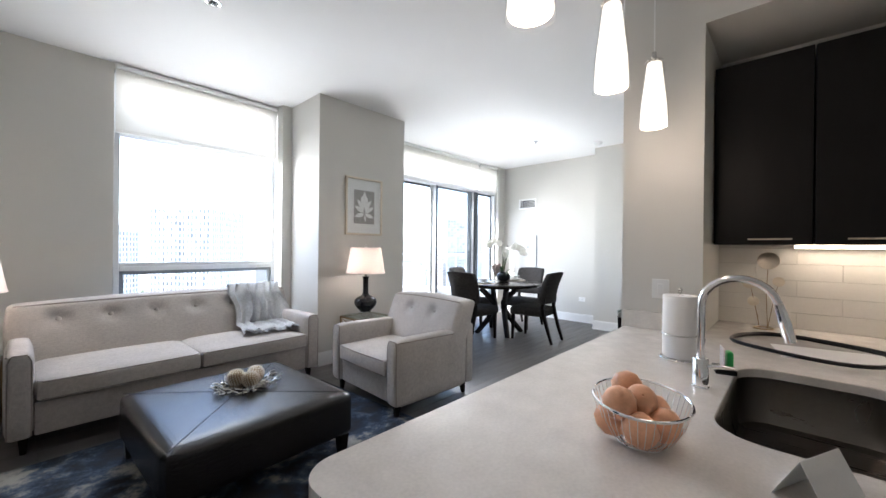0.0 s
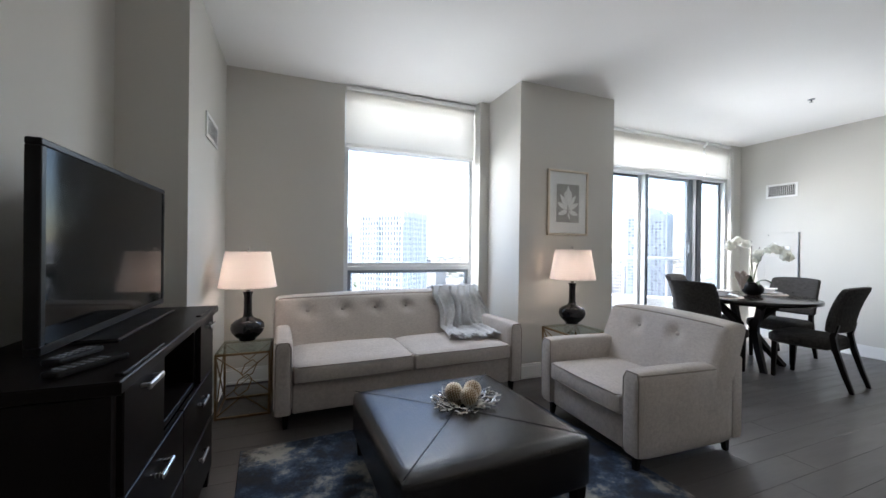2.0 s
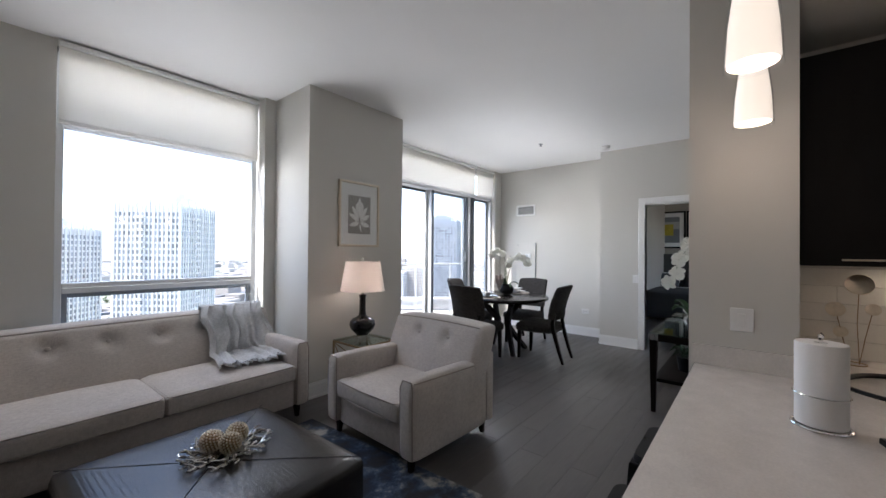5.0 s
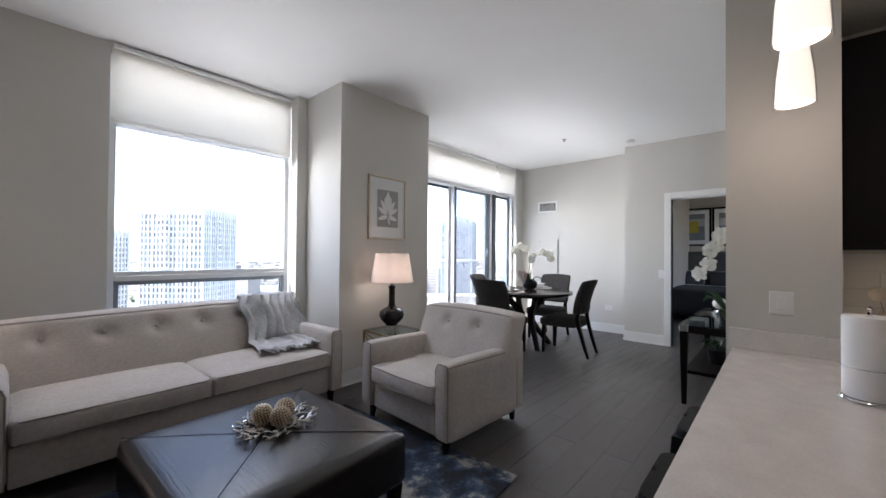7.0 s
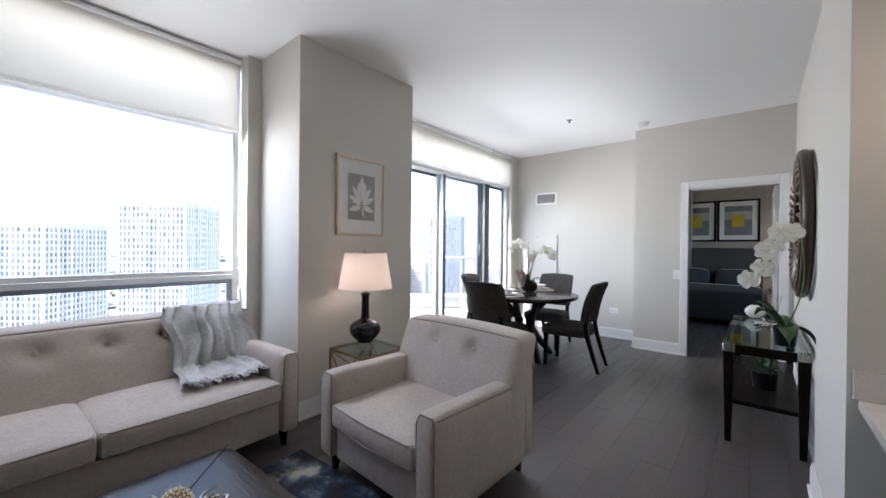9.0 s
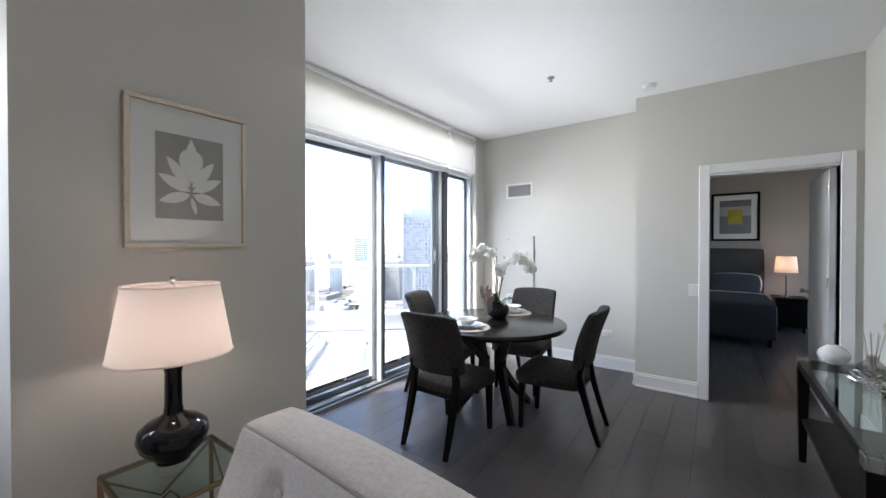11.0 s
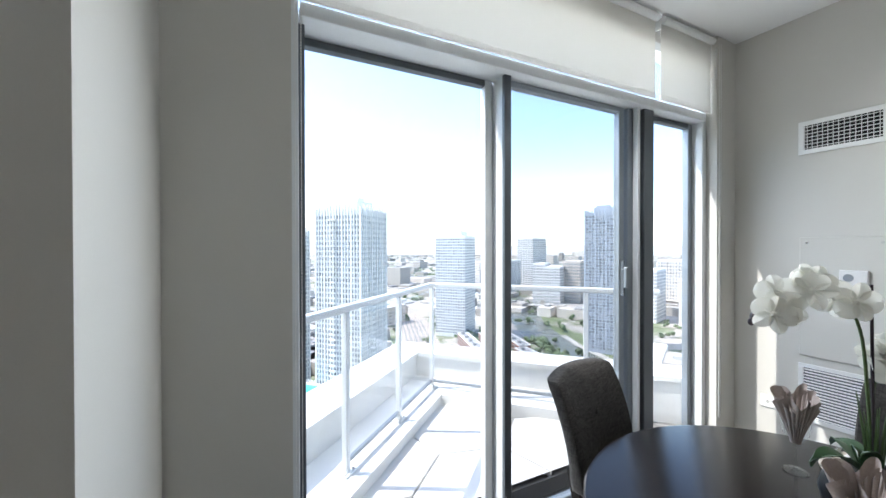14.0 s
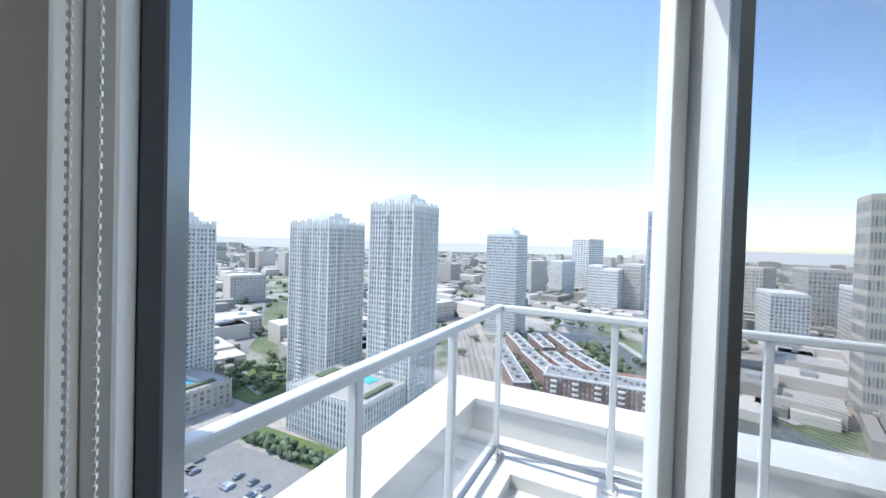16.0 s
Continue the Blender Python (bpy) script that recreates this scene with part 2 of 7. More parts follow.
# ---- building helpers ----
def part(name, bm, mat, parent=None, label="", smooth=False):
    me = bpy.data.meshes.new(name)
    bm.to_mesh(me)
    bm.free()
    me.materials.append(mat)
    if smooth:
        me.polygons.foreach_set("use_smooth", [True] * len(me.polygons))
        me.set_sharp_from_angle(angle=radians(38))
    ob = new(name, me)
    ob.parent = parent
    if label:
        tagged(ob, label)
    return ob


def thing(name, label, category, m=None, group="", kind=""):
    ob = new(name)
    ob.empty_display_size = 0.1
    if m is not None:
        ob.matrix_world = m
    return tagged(ob, label, category, group, kind)


def box(x0, x1, y0, y1, z0, z1, bevel=0.0, seg=1, bm=None):
    bm = bm or bmesh.new()
    r = bmesh.ops.create_cube(bm, size=1)
    for v in r["verts"]:
        v.co = ((x0 + x1) / 2 + v.co.x * (x1 - x0), (y0 + y1) / 2 + v.co.y * (y1 - y0), (z0 + z1) / 2 + v.co.z * (z1 - z0))
    if bevel:
        es = list({e for v in r["verts"] for e in v.link_edges})
        bmesh.ops.bevel(bm, geom=es, offset=bevel, segments=seg, affect="EDGES", profile=0.5)
    return bm


def boxes(*rows):
    bm = bmesh.new()
    for r in rows:
        box(*r, bm=bm)
    return bm


def lathe(profile, seg=32, at=(0, 0, 0), bm=None, sx=1.0, sy=1.0):
    """Turned about z from rows of (radius, height)."""
    bm = bm or bmesh.new()
    rings = []
    for r, z in profile:
        if r < 1e-5:
            rings.append([bm.verts.new((at[0], at[1], at[2] + z))])
        else:
            rings.append([bm.verts.new((at[0] + sx * r * math.cos(2 * math.pi * k / seg), at[1] + sy * r * math.sin(2 * math.pi * k / seg), at[2] + z)) for k in range(seg)])
    for a, b in zip(rings, rings[1:]):
        for k in range(seg):
            j = (k + 1) % seg
            vs = [a[k % len(a)], a[j % len(a)], b[j % len(b)], b[k % len(b)]]
            vs = [v for i, v in enumerate(vs) if v not in vs[:i]]
            if len(vs) > 2:
                bm.faces.new(vs)
    return bm


def tube(points, radius, seg=8, bm=None, closed=False, ends=True):
    """A round bar along points; radius is one number or one per point."""
    bm = bm or bmesh.new()
    pts = [Vector(p) for p in points]
    n = len(pts)
    rad = [radius] * n if isinstance(radius, (int, float)) else list(radius)
    rings, up = [], None
    for i, p in enumerate(pts):
        a, b = (pts[i - 1] if i or closed else p), (pts[(i + 1) % n] if i < n - 1 or closed else p)
        d = (b - a).normalized()
        if up is None:
            up = d.orthogonal().normalized()
        up = (up - d * up.dot(d))
        up = up.normalized() if up.length > 1e-6 else d.orthogonal().normalized()
        w = d.cross(up)
        rings.append([bm.verts.new(p + rad[i] * (up * math.cos(2 * math.pi * k / seg) + w * math.sin(2 * math.pi * k / seg))) for k in range(seg)])
    for i in range(n if closed else n - 1):
        a, b = rings[i], rings[(i + 1) % n]
        for k in range(seg):
            bm.faces.new((a[k], a[(k + 1) % seg], b[(k + 1) % seg], b[k]))
    if ends and not closed:
        bm.faces.new(rings[0][::-1])
        bm.faces.new(rings[-1])
    return bm


def taper(x, y, z0, z1, half0, half1, dx=0.0, dy=0.0, bevel=0.003):
    """A square leg, from half0 at z0 to half1 at z1, whose foot is shifted by dx, dy."""
    bm = bmesh.new()
    r = bmesh.ops.create_cube(bm, size=2)
    for v in r["verts"]:
        top = v.co.z > 0
        h = half1 if top else half0
        v.co = (x + v.co.x * h + (0 if top else dx), y + v.co.y * h + (0 if top else dy), z1 if top else z0)
    bmesh.ops.bevel(bm, geom=bm.edges[:], offset=bevel, segments=1, affect="EDGES")
    return bm


def sheet(xs, ys, f, thick=0.0):
    """A grid of points f(u, v) joined to a sheet, with a back where it is thick."""
    bm = bmesh.new()
    g = [[bm.verts.new(f(u, v)) for v in ys] for u in xs]
    for i in range(len(xs) - 1):
        for j in range(len(ys) - 1):
            bm.faces.new((g[i][j], g[i + 1][j], g[i + 1][j + 1], g[i][j + 1]))
    if thick:
        bm.normal_update()
        bmesh.ops.solidify(bm, geom=bm.faces[:], thickness=thick)
    return bm


def cushion(x0, x1, y0, y1, z0, z1, puff=0.03, edge=0.03, nx=14, ny=12, dimples=(), axis="z"):
    """A stuffed block: rounded edges, faces that swell in the middle, and buttoned dimples on one face."""
    bm = bmesh.new()
    box(x0, x1, y0, y1, z0, z1, bm=bm)
    bmesh.ops.subdivide_edges(bm, edges=bm.edges[:], cuts=nx, use_grid_fill=True)
    c = Vector(((x0 + x1) / 2, (y0 + y1) / 2, (z0 + z1) / 2))
    h = Vector(((x1 - x0) / 2, (y1 - y0) / 2, (z1 - z0) / 2))
    for v in bm.verts:
        q = v.co - c
        inner = Vector([max(-h[i] + edge, min(h[i] - edge, q[i])) for i in range(3)])
        d = q - inner
        if d.length > 1e-9:
            d = d.normalized() * edge
        u = Vector([1 - min(1, abs(q[i] / h[i])) ** 2 for i in range(3)])
        s = Vector([(1 if q[i] > 0 else -1) * puff * (u[(i + 1) % 3] * u[(i + 2) % 3]) ** 0.7 if abs(abs(q[i]) - h[i]) < 1e-5 else 0 for i in range(3)])
        v.co = c + inner + d + s
    for (a, b, depth, wide) in dimples:
        for v in bm.verts:
            if axis == "y" and v.co.y < c.y:
                r2 = (v.co.x - a) ** 2 + (v.co.z - b) ** 2
                v.co.y += depth * math.exp(-r2 / wide ** 2)
            if axis == "x" and v.co.x < c.x:
                r2 = (v.co.y - a) ** 2 + (v.co.z - b) ** 2
                v.co.x += depth * math.exp(-r2 / wide ** 2)
    return bm


def wall(name, rows, mat, label, category="wall"):
    bm = boxes(*rows)
    ob = part(name, bm, mat)
    return tagged(ob, label, category, kind="structure")

# ---- the shell of the room ----
CZ = 2.985
wall("wall_pier", [(-2.69, -1.612, 0.805, 1.10, 0, CZ)], WALL, "greige painted wall pier beside the living room window")
wall("wall_vent", [(-3.25, -2.69, -0.525, 1.10, 0, CZ)], WALL, "greige painted wall bump-out with an air vent")
wall("wall_tv", [(-3.25, -3.05, -5.8, -0.525, 0, CZ)], WALL, "greige painted wall behind the television")
wall("wall_column", [(0.0, 1.224, 0.0, 1.10, 0, CZ)], WALL, "greige painted column between the windows")
wall("wall_window_post", [(-0.115, 0.0, 0.652, 0.80, 0, CZ)], WALL, "narrow painted return beside the window")
wall("wall_sill", [(-1.612, 0.0, 0.80, 1.10, 0, 0.45), (-1.612, 0.0, 0.80, 0.95, 2.93, CZ)], WALL, "painted wall below and above the window")
wall("wall_door_left", [(1.224, 1.61, 0.65, 1.0, 0, CZ)], WALL, "greige painted wall strip beside the sliding door")
wall("wall_door_head", [(1.61, 4.36, 0.76, 0.95, 2.88, CZ)], WALL, "painted head above the balcony glazing")
wall("wall_door_right", [(4.36, 4.595, 0.65, 0.87, 0, CZ), (4.595, 4.80, -1.40, 0.87, 0, CZ)], WALL, "pale painted wall at the dining end")
wall("wall_bedroom", [(4.165, 4.285, -2.03, -1.40, 0, CZ), (4.165, 4.285, -2.888, -2.03, 2.13, CZ), (4.165, 4.285, -3.2, -2.888, 0, CZ),
                      (4.285, 4.80, -1.52, -1.40, 0, CZ)], WALL, "greige painted wall with the bedroom doorway")
wall("wall_mirror", [(1.5, 4.165, -3.2, -3.02, 0, CZ)], WALL, "pale painted wall behind the console table")
wall("wall_pillar", [(0.535, 1.5, -3.412, -2.97, 0, CZ)], WALL, "greige painted pillar at the end of the kitchen counter")
wall("wall_kitchen", [(1.20, 1.5, -5.8, -3.412, 0, CZ), (0.535, 1.20, -5.8, -3.412, 2.62, CZ)], WALL, "painted kitchen wall and soffit above the cabinets")
wall("wall_rear", [(-3.25, 1.5, -6.0, -5.8, 0, CZ)], WALL, "plain painted wall closing the kitchen")
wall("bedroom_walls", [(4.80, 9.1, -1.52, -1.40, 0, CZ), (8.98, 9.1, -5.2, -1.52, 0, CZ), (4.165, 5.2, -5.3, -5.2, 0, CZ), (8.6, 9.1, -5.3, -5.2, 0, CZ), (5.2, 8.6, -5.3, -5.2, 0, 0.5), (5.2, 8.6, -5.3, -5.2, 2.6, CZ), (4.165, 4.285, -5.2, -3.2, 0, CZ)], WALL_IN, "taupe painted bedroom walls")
tagged(part("ceiling", boxes((-3.25, 9.1, -6.0, 0.96, CZ, CZ + 0.2)), CEIL), "smooth white painted ceiling", "ceiling", kind="structure")
floor = tagged(part("floor", boxes((-3.25, 9.1, -6.0, 1.10, -0.2, -0.012)), GROOVE), "dark grey-brown wood plank floor", "floor", kind="structure")


def run(bm, x0, y0, x1, y1, nx, ny, h=0.145, d=0.016):
    """A skirting board from one floor point to another, standing out from the wall along (nx, ny)."""
    for (dd, z0, z1) in ((d, 0, h - 0.02), (d * 0.7, h - 0.02, h), (d * 1.7, 0, 0.02)):
        xs, ys = sorted((x0, x1, x0 + nx * dd, x1 + nx * dd)), sorted((y0, y1, y0 + ny * dd, y1 + ny * dd))
        box(xs[0], xs[-1], ys[0], ys[-1], z0 + 0.001, z1, bm=bm)


bm = bmesh.new()
for r in ((-2.69, 0.804, -1.612, 0.804, 0, -1), (-2.689, -0.525, -2.689, 0.78, 1, 0), (-3.05, -0.526, -2.69, -0.526, 0, -1), (-3.049, -5.8, -3.049, -0.55, 1, 0),
          (0, -0.001, 1.224, -0.001, 0, -1), (1.225, 0, 1.225, 0.65, 1, 0), (1.241, 0.649, 1.61, 0.649, 0, -1), (-0.001, 0.0, -0.001, 0.65, -1, 0),
          (4.594, -1.40, 4.594, 0.62, -1, 0), (4.38, 0.649, 4.57, 0.649, 0, -1), (4.164, -1.94, 4.164, -1.40, -1, 0), (4.18, -1.399, 4.58, -1.399, 0, 1),
          (1.5, -3.019, 4.14, -3.019, 0, 1), (0.55, -2.969, 1.5, -2.969, 0, 1), (8.979, -5.2, 8.979, -1.52, -1, 0)):
    run(bm, *r)
tagged(part("baseboard", bm, TRIM), "white painted stepped baseboard", "baseboard", kind="structure")

# ---- windows, sliding door, blinds ----
def pane(name, parent, x0, x1, y, z0, z1, mat=GLASS):
    ob = part(name, boxes((x0, x1, y, y + 0.008, z0, z1)), mat, parent)
    ob.visible_shadow = False
    return ob


win = thing("window_1", "large fixed window with a low transom in a pale metal frame", "window", kind="structure")
for n, b in (("frame_jamb", (-1.61, -1.565, 0.83, 0.90, 0.45, 2.93)), ("frame_jamb", (-0.165, -0.117, 0.83, 0.90, 0.45, 2.93)), ("frame_head", (-1.565, -0.165, 0.83, 0.90, 2.87, 2.93)),
             ("frame_rail", (-1.565, -0.165, 0.815, 0.91, 1.055, 1.10)), ("frame_rail", (-1.565, -0.165, 0.83, 0.90, 1.10, 1.135)), ("frame_transom", (-1.565, -0.165, 0.83, 0.90, 2.33, 2.375)),
             ("window_sill", (-1.61, -0.117, 0.79, 0.90, 0.45, 0.48))):
    part(n, box(*b, 0.004), ALU_PALE, win)
for b in ((-1.565, -1.53, 0.85, 0.89, 0.48, 1.055), (-0.20, -0.165, 0.85, 0.89, 0.48, 1.055), (-1.53, -0.20, 0.85, 0.89, 1.02, 1.055), (-1.53, -0.20, 0.85, 0.89, 0.48, 0.52)):
    part("sash_bar", box(*b, 0.003), ALU, win, "grey metal sash of the lower vent window")
pane("pane", win, -1.565, -0.165, 0.862, 1.135, 2.33)
pane("pane", win, -1.565, -0.165, 0.862, 2.375, 2.87)
pane("pane", win, -1.53, -0.20, 0.866, 0.52, 1.02)

dr = thing("door_1", "sliding glass balcony door in grey aluminium framing", "sliding door", kind="structure")
for n, b, m in (("frame_jamb", (1.61, 1.64, 0.70, 0.845, 0.0, 2.88), ALU_PALE), ("frame_jamb", (1.64, 1.668, 0.745, 0.83, 0.03, 2.40), ALU_DARK),
                ("frame_jamb", (4.315, 4.36, 0.72, 0.86, 0.0, 2.88), ALU_PALE), ("frame_head", (1.648, 4.315, 0.70, 0.86, 2.405, 2.46), ALU_PALE),
                ("frame_head_top", (1.648, 4.315, 0.76, 0.84, 2.82, 2.88), ALU_PALE), ("track", (1.61, 4.36, 0.69, 0.88, -0.01, 0.03), ALU), ("track_lip", (1.62, 4.35, 0.72, 0.75, 0.03, 0.05), ALU_DARK)):
    part(n, box(*b, 0.003), m, dr)
for x0, x1, y, col in ((1.618, 2.622, 0.85, ALU_DARK), (2.668, 3.585, 0.79, ALU), (3.80, 4.315, 0.79, ALU_DARK)):
    leaf = part("sash_stile", box(x0, x0 + 0.034, y, y + 0.045, 0.04, 2.405, 0.003), col, dr)
    part("sash_stile", box(x1 - 0.046, x1, y, y + 0.045, 0.04, 2.405, 0.003), ALU_PALE if x0 < 2 else ALU, dr)
    part("sash_rail", box(x0 + 0.034, x1 - 0.046, y, y + 0.045, 2.372, 2.405, 0.003), col, dr)
    part("sash_rail", box(x0 + 0.034, x1 - 0.046, y, y + 0.045, 0.04, 0.085, 0.003), col, dr)
    pane("pane", dr, x0 + 0.034, x1 - 0.046, y + 0.02, 0.085, 2.372, SCREENED if 2 < x0 < 3 else GLASS)
part("mullion", box(2.626, 2.664, 0.768, 0.895, 0.03, 2.405, 0.003), ALU_PALE, dr, "pale grey mullion between the sliding leaves")
part("mullion_cover", box(2.624, 2.667, 0.746, 0.766, 0.03, 2.405, 0.002), ALU_DARK, dr)
part("mullion", box(3.60, 3.80, 0.775, 0.83, 0.03, 2.405, 0.004), ALU, dr)
part("mullion", box(3.705, 3.80, 0.735, 0.772, 0.03, 2.42, 0.004), ALU_DARK, dr, "dark mullion with a pale edge")
part("mullion_cover", box(3.64, 3.665, 0.735, 0.772, 0.04, 2.405, 0.002), ALU_PALE, dr)
pl = part("pull_plate", box(3.548, 3.562, 0.765, 0.79, 1.22, 1.44, 0.003), ALU_DARK, dr)
part("pull_grip", box(3.545, 3.565, 0.745, 0.765, 1.27, 1.40, 0.004), ALU, dr)
for a, b in ((1.69, 2.56), (2.66, 3.60), (3.80, 4.315)):
    pane("transom_pane", dr, a, b, 0.80, 2.46, 2.82)


def roller_blind(label, x0, x1, y, z0, cord=None):
    """A roller blind: tube under the ceiling, cloth with a hem bar, a bead chain."""
    t = thing("roller_blind", label, "roller blind", group="roller blinds")
    part("roller", tube([(x0, y - 0.016, 2.952), (x1, y - 0.016, 2.952)], 0.022, 16), WHITE, t, smooth=True)
    part("cloth", sheet(np.linspace(x0, x1, 30), np.linspace(z0 + 0.03, 2.95, 8), lambda u, v: (u, y + 0.002 * math.sin(u * 9) * (2.95 - v), v), 0.0012), BLIND, t, smooth=True)
    part("hem_bar", box(x0, x1, y - 0.006, y + 0.008, z0, z0 + 0.032, 0.004), BLIND, t, "cloth-covered hem bar")
    for x in (x0 - 0.006, x1 + 0.002):
        part("bracket", box(x, x + 0.004, y - 0.005, y + 0.06, 2.90, CZ - 0.001, 0.001), WHITE, t)
    if cord:
        cx, cy, cz = cord
        bm = bmesh.new()
        for off in (0, 0.022):
            tube([(cx + off, cy, 2.93), (cx + off, cy, cz)], 0.0010, 5, bm=bm)
            for k in range(int((2.9 - cz) / 0.011)):
                box(cx + off - 0.0019, cx + off + 0.0019, cy - 0.0019, cy + 0.0019, cz + k * 0.011, cz + k * 0.011 + 0.005, bm=bm)
        tube([(cx, cy, cz), (cx + 0.011, cy, cz - 0.015), (cx + 0.022, cy, cz)], 0.0018, 5, bm=bm)
        part("bead_chain", bm, WHITE, t, "white bead chain loop")
    return t


roller_blind("cream roller blind drawn a third down over the living room window", -1.60, -0.125, 0.79, 2.345)
roller_blind("wide cream roller blind above the sliding door", 1.63, 3.735, 0.685, 2.455, (1.622, 0.655, 0.55))
roller_blind("narrow cream roller blind beside the wide one", 3.79, 4.345, 0.685, 2.455, (4.37, 0.64, 0.35))

# doorway to the bedroom
dw = thing("door_2", "white bedroom door standing open inside a white casing", "door", kind="structure")
for b in ((4.143, 4.164, -2.03, -1.945, 0, 2.215), (4.143, 4.164, -2.973, -2.888, 0, 2.215), (4.143, 4.164, -2.888, -2.03, 2.13, 2.215)):
    part("casing", box(*b, 0.005), TRIM, dw)
for b in ((4.164, 4.29, -2.03, -2.012, 0, 2.13), (4.164, 4.29, -2.906, -2.888, 0, 2.13), (4.164, 4.29, -2.888, -2.03, 2.112, 2.132)):
    part("door_jamb", box(*b, 0.002), TRIM, dw)
lf = part("door_leaf", box(4.30, 5.14, -2.885, -2.845, 0.01, 2.11, 0.003), TRIM, dw)
for z in (0.25, 1.1, 1.9):
    part("hinge", box(4.285, 4.33, -2.843, -2.838, z, z + 0.09, 0.002), STEEL, lf, "steel hinge")
bm = lathe([(0.0, 0), (0.026, 0), (0.026, 0.008), (0.010, 0.01), (0.010, 0.04), (0.024, 0.05), (0.026, 0.065), (0.0, 0.075)], 16)
bm.transform(pose(5.08, -2.845, 1.0, -90, 0, 0))
part("door_knob", bm, STEEL, lf, "brushed steel knob", smooth=True)


def vent(label, cx, cy, cz, w, h, m):
    """A wall register with slats, facing along the local -y."""
    t = thing("air_vent", label, "air vent", m)
    part("backing", boxes((-w / 2, w / 2, -0.004, -0.001, -h / 2, h / 2)), BLACK, t)
    for b in ((-w / 2 - 0.03, w / 2 + 0.03, -0.012, -0.002, h / 2, h / 2 + 0.028), (-w / 2 - 0.03, w / 2 + 0.03, -0.012, -0.002, -h / 2 - 0.028, -h / 2),
              (-w / 2 - 0.03, -w / 2, -0.012, -0.002, -h / 2, h / 2), (w / 2, w / 2 + 0.03, -0.012, -0.002, -h / 2, h / 2)):
        part("frame", box(*b, 0.002), TRIM, t)
    for k in range(7):
        z = -h / 2 + (k + 0.5) * h / 7
        part("slat", box(-w / 2, w / 2, -0.011, -0.004, z - 0.0016, z + 0.0016), TRIM, t)
    for k in range(14):
        x = -w / 2 + (k + 0.5) * w / 14
        part("fin", box(x - 0.0011, x + 0.0011, -0.0085, -0.004, -h / 2, h / 2), TRIM, t)


vent("white metal air register high on the dining wall", 0, 0, 0, 0.33, 0.15, pose(4.594, 0.10, 2.21, 0, 0, -90))
vent("white metal air register on the side wall near the lamp", 0, 0, 0, 0.36, 0.13, pose(-2.689, 0.13, 2.175, 0, 0, 90))
gr = thing("return_grille", "white louvred return-air grille low on the dining wall", "air vent", pose(4.594, 0.09, 0.61, 0, 0, -90))
part("backing", boxes((-0.175, 0.175, -0.004, -0.001, -0.155, 0.155)), ALU_DARK, gr)
for b in ((-0.20, 0.20, -0.012, -0.002, 0.155, 0.18), (-0.20, 0.20, -0.012, -0.002, -0.18, -0.155), (-0.20, -0.175, -0.012, -0.002, -0.155, 0.155), (0.175, 0.20, -0.012, -0.002, -0.155, 0.155)):
    part("frame", box(*b, 0.002), TRIM, gr)
for k in range(17):
    z = -0.155 + (k + 0.5) * 0.31 / 17
    bm = box(-0.175, 0.175, -0.006, 0.006, -0.0008, 0.0008)
    bm.transform(pose(0, -0.008, z, 35, 0, 0))
    part("slat", bm, TRIM, gr)
pn = thing("access_panel", "white wall access panel with a small thermostat", "access panel", pose(4.594, 0.09, 1.2, 0, 0, -90))
part("door", box(-0.195, 0.195, -0.014, -0.001, -0.36, 0.385, 0.003), WALL, pn)
part("edge_strip", box(0.195, 0.205, -0.018, -0.001, -0.36, 0.385, 0.001), ALU, pn)
for x in (-0.16, 0.16):
    part("screw", tube([(x, -0.014, 0.35), (x, -0.018, 0.35)], 0.008, 10), STEEL, pn)
th = part("thermostat", box(-0.01, 0.11, -0.035, -0.014, 0.08, 0.19, 0.006, 2), WHITE, pn)
part("dial", tube([(0.03, -0.035, 0.145), (0.03, -0.038, 0.145)], 0.022, 20), ALU, th)


def plate(label, m, w=0.08, rocker=True):
    t = thing("wall_plate", label, "wall plate", m, group="switches and outlets")
    part("plate", box(-w / 2, w / 2, -0.007, -0.0005, -0.06, 0.06, 0.003), WHITE, t)
    n = max(1, round(w / 0.075)) if w > 0.1 else 1
    for k in range(n):
        x = (k - (n - 1) / 2) * 0.05
        if rocker:
            part("rocker", box(x - 0.016, x + 0.016, -0.011, -0.007, -0.032, 0.032, 0.002), WHITE, t)
        else:
            for z in (-0.02, 0.02):
                s = part("socket", box(x - 0.016, x + 0.016, -0.009, -0.007, z - 0.014, z + 0.014, 0.003), WHITE, t)
                for q in (-0.006, 0.006):
                    part("slot", boxes((x + q - 0.0015, x + q + 0.0015, -0.0096, -0.0088, z - 0.005, z + 0.006)), BLACK, s)
    return t


plate("white rocker light switch beside the bedroom door", pose(4.164, -1.905, 1.03, 0, 0, -90))
plate("white double plate on the kitchen pillar above the counter", pose(0.534, -3.197, 1.067, 0, 0, -90), 0.095)
o = plate("white outlet low on the dining wall", pose(4.594, -1.03, 0.41, 0, 90, -90), 0.08, False)
plate("white outlet low on the dining wall near the sliding door", pose(4.594, 0.43, 0.48, 0, 90, -90), 0.08, False)
o = plate("white outlet with a cord plugged in beside the sliding door", pose(1.385, 0.649, 0.50, 0, 90, 0), 0.08, False)
part("cord", tube([(0.02, -0.02, -0.02), (0.06, -0.03, -0.01), (0.14, -0.022, 0.0), (0.22, -0.028, -0.02), (0.32, -0.022, -0.06), (0.47, -0.03, -0.09)], 0.004, 6), WHITE, o, smooth=True)
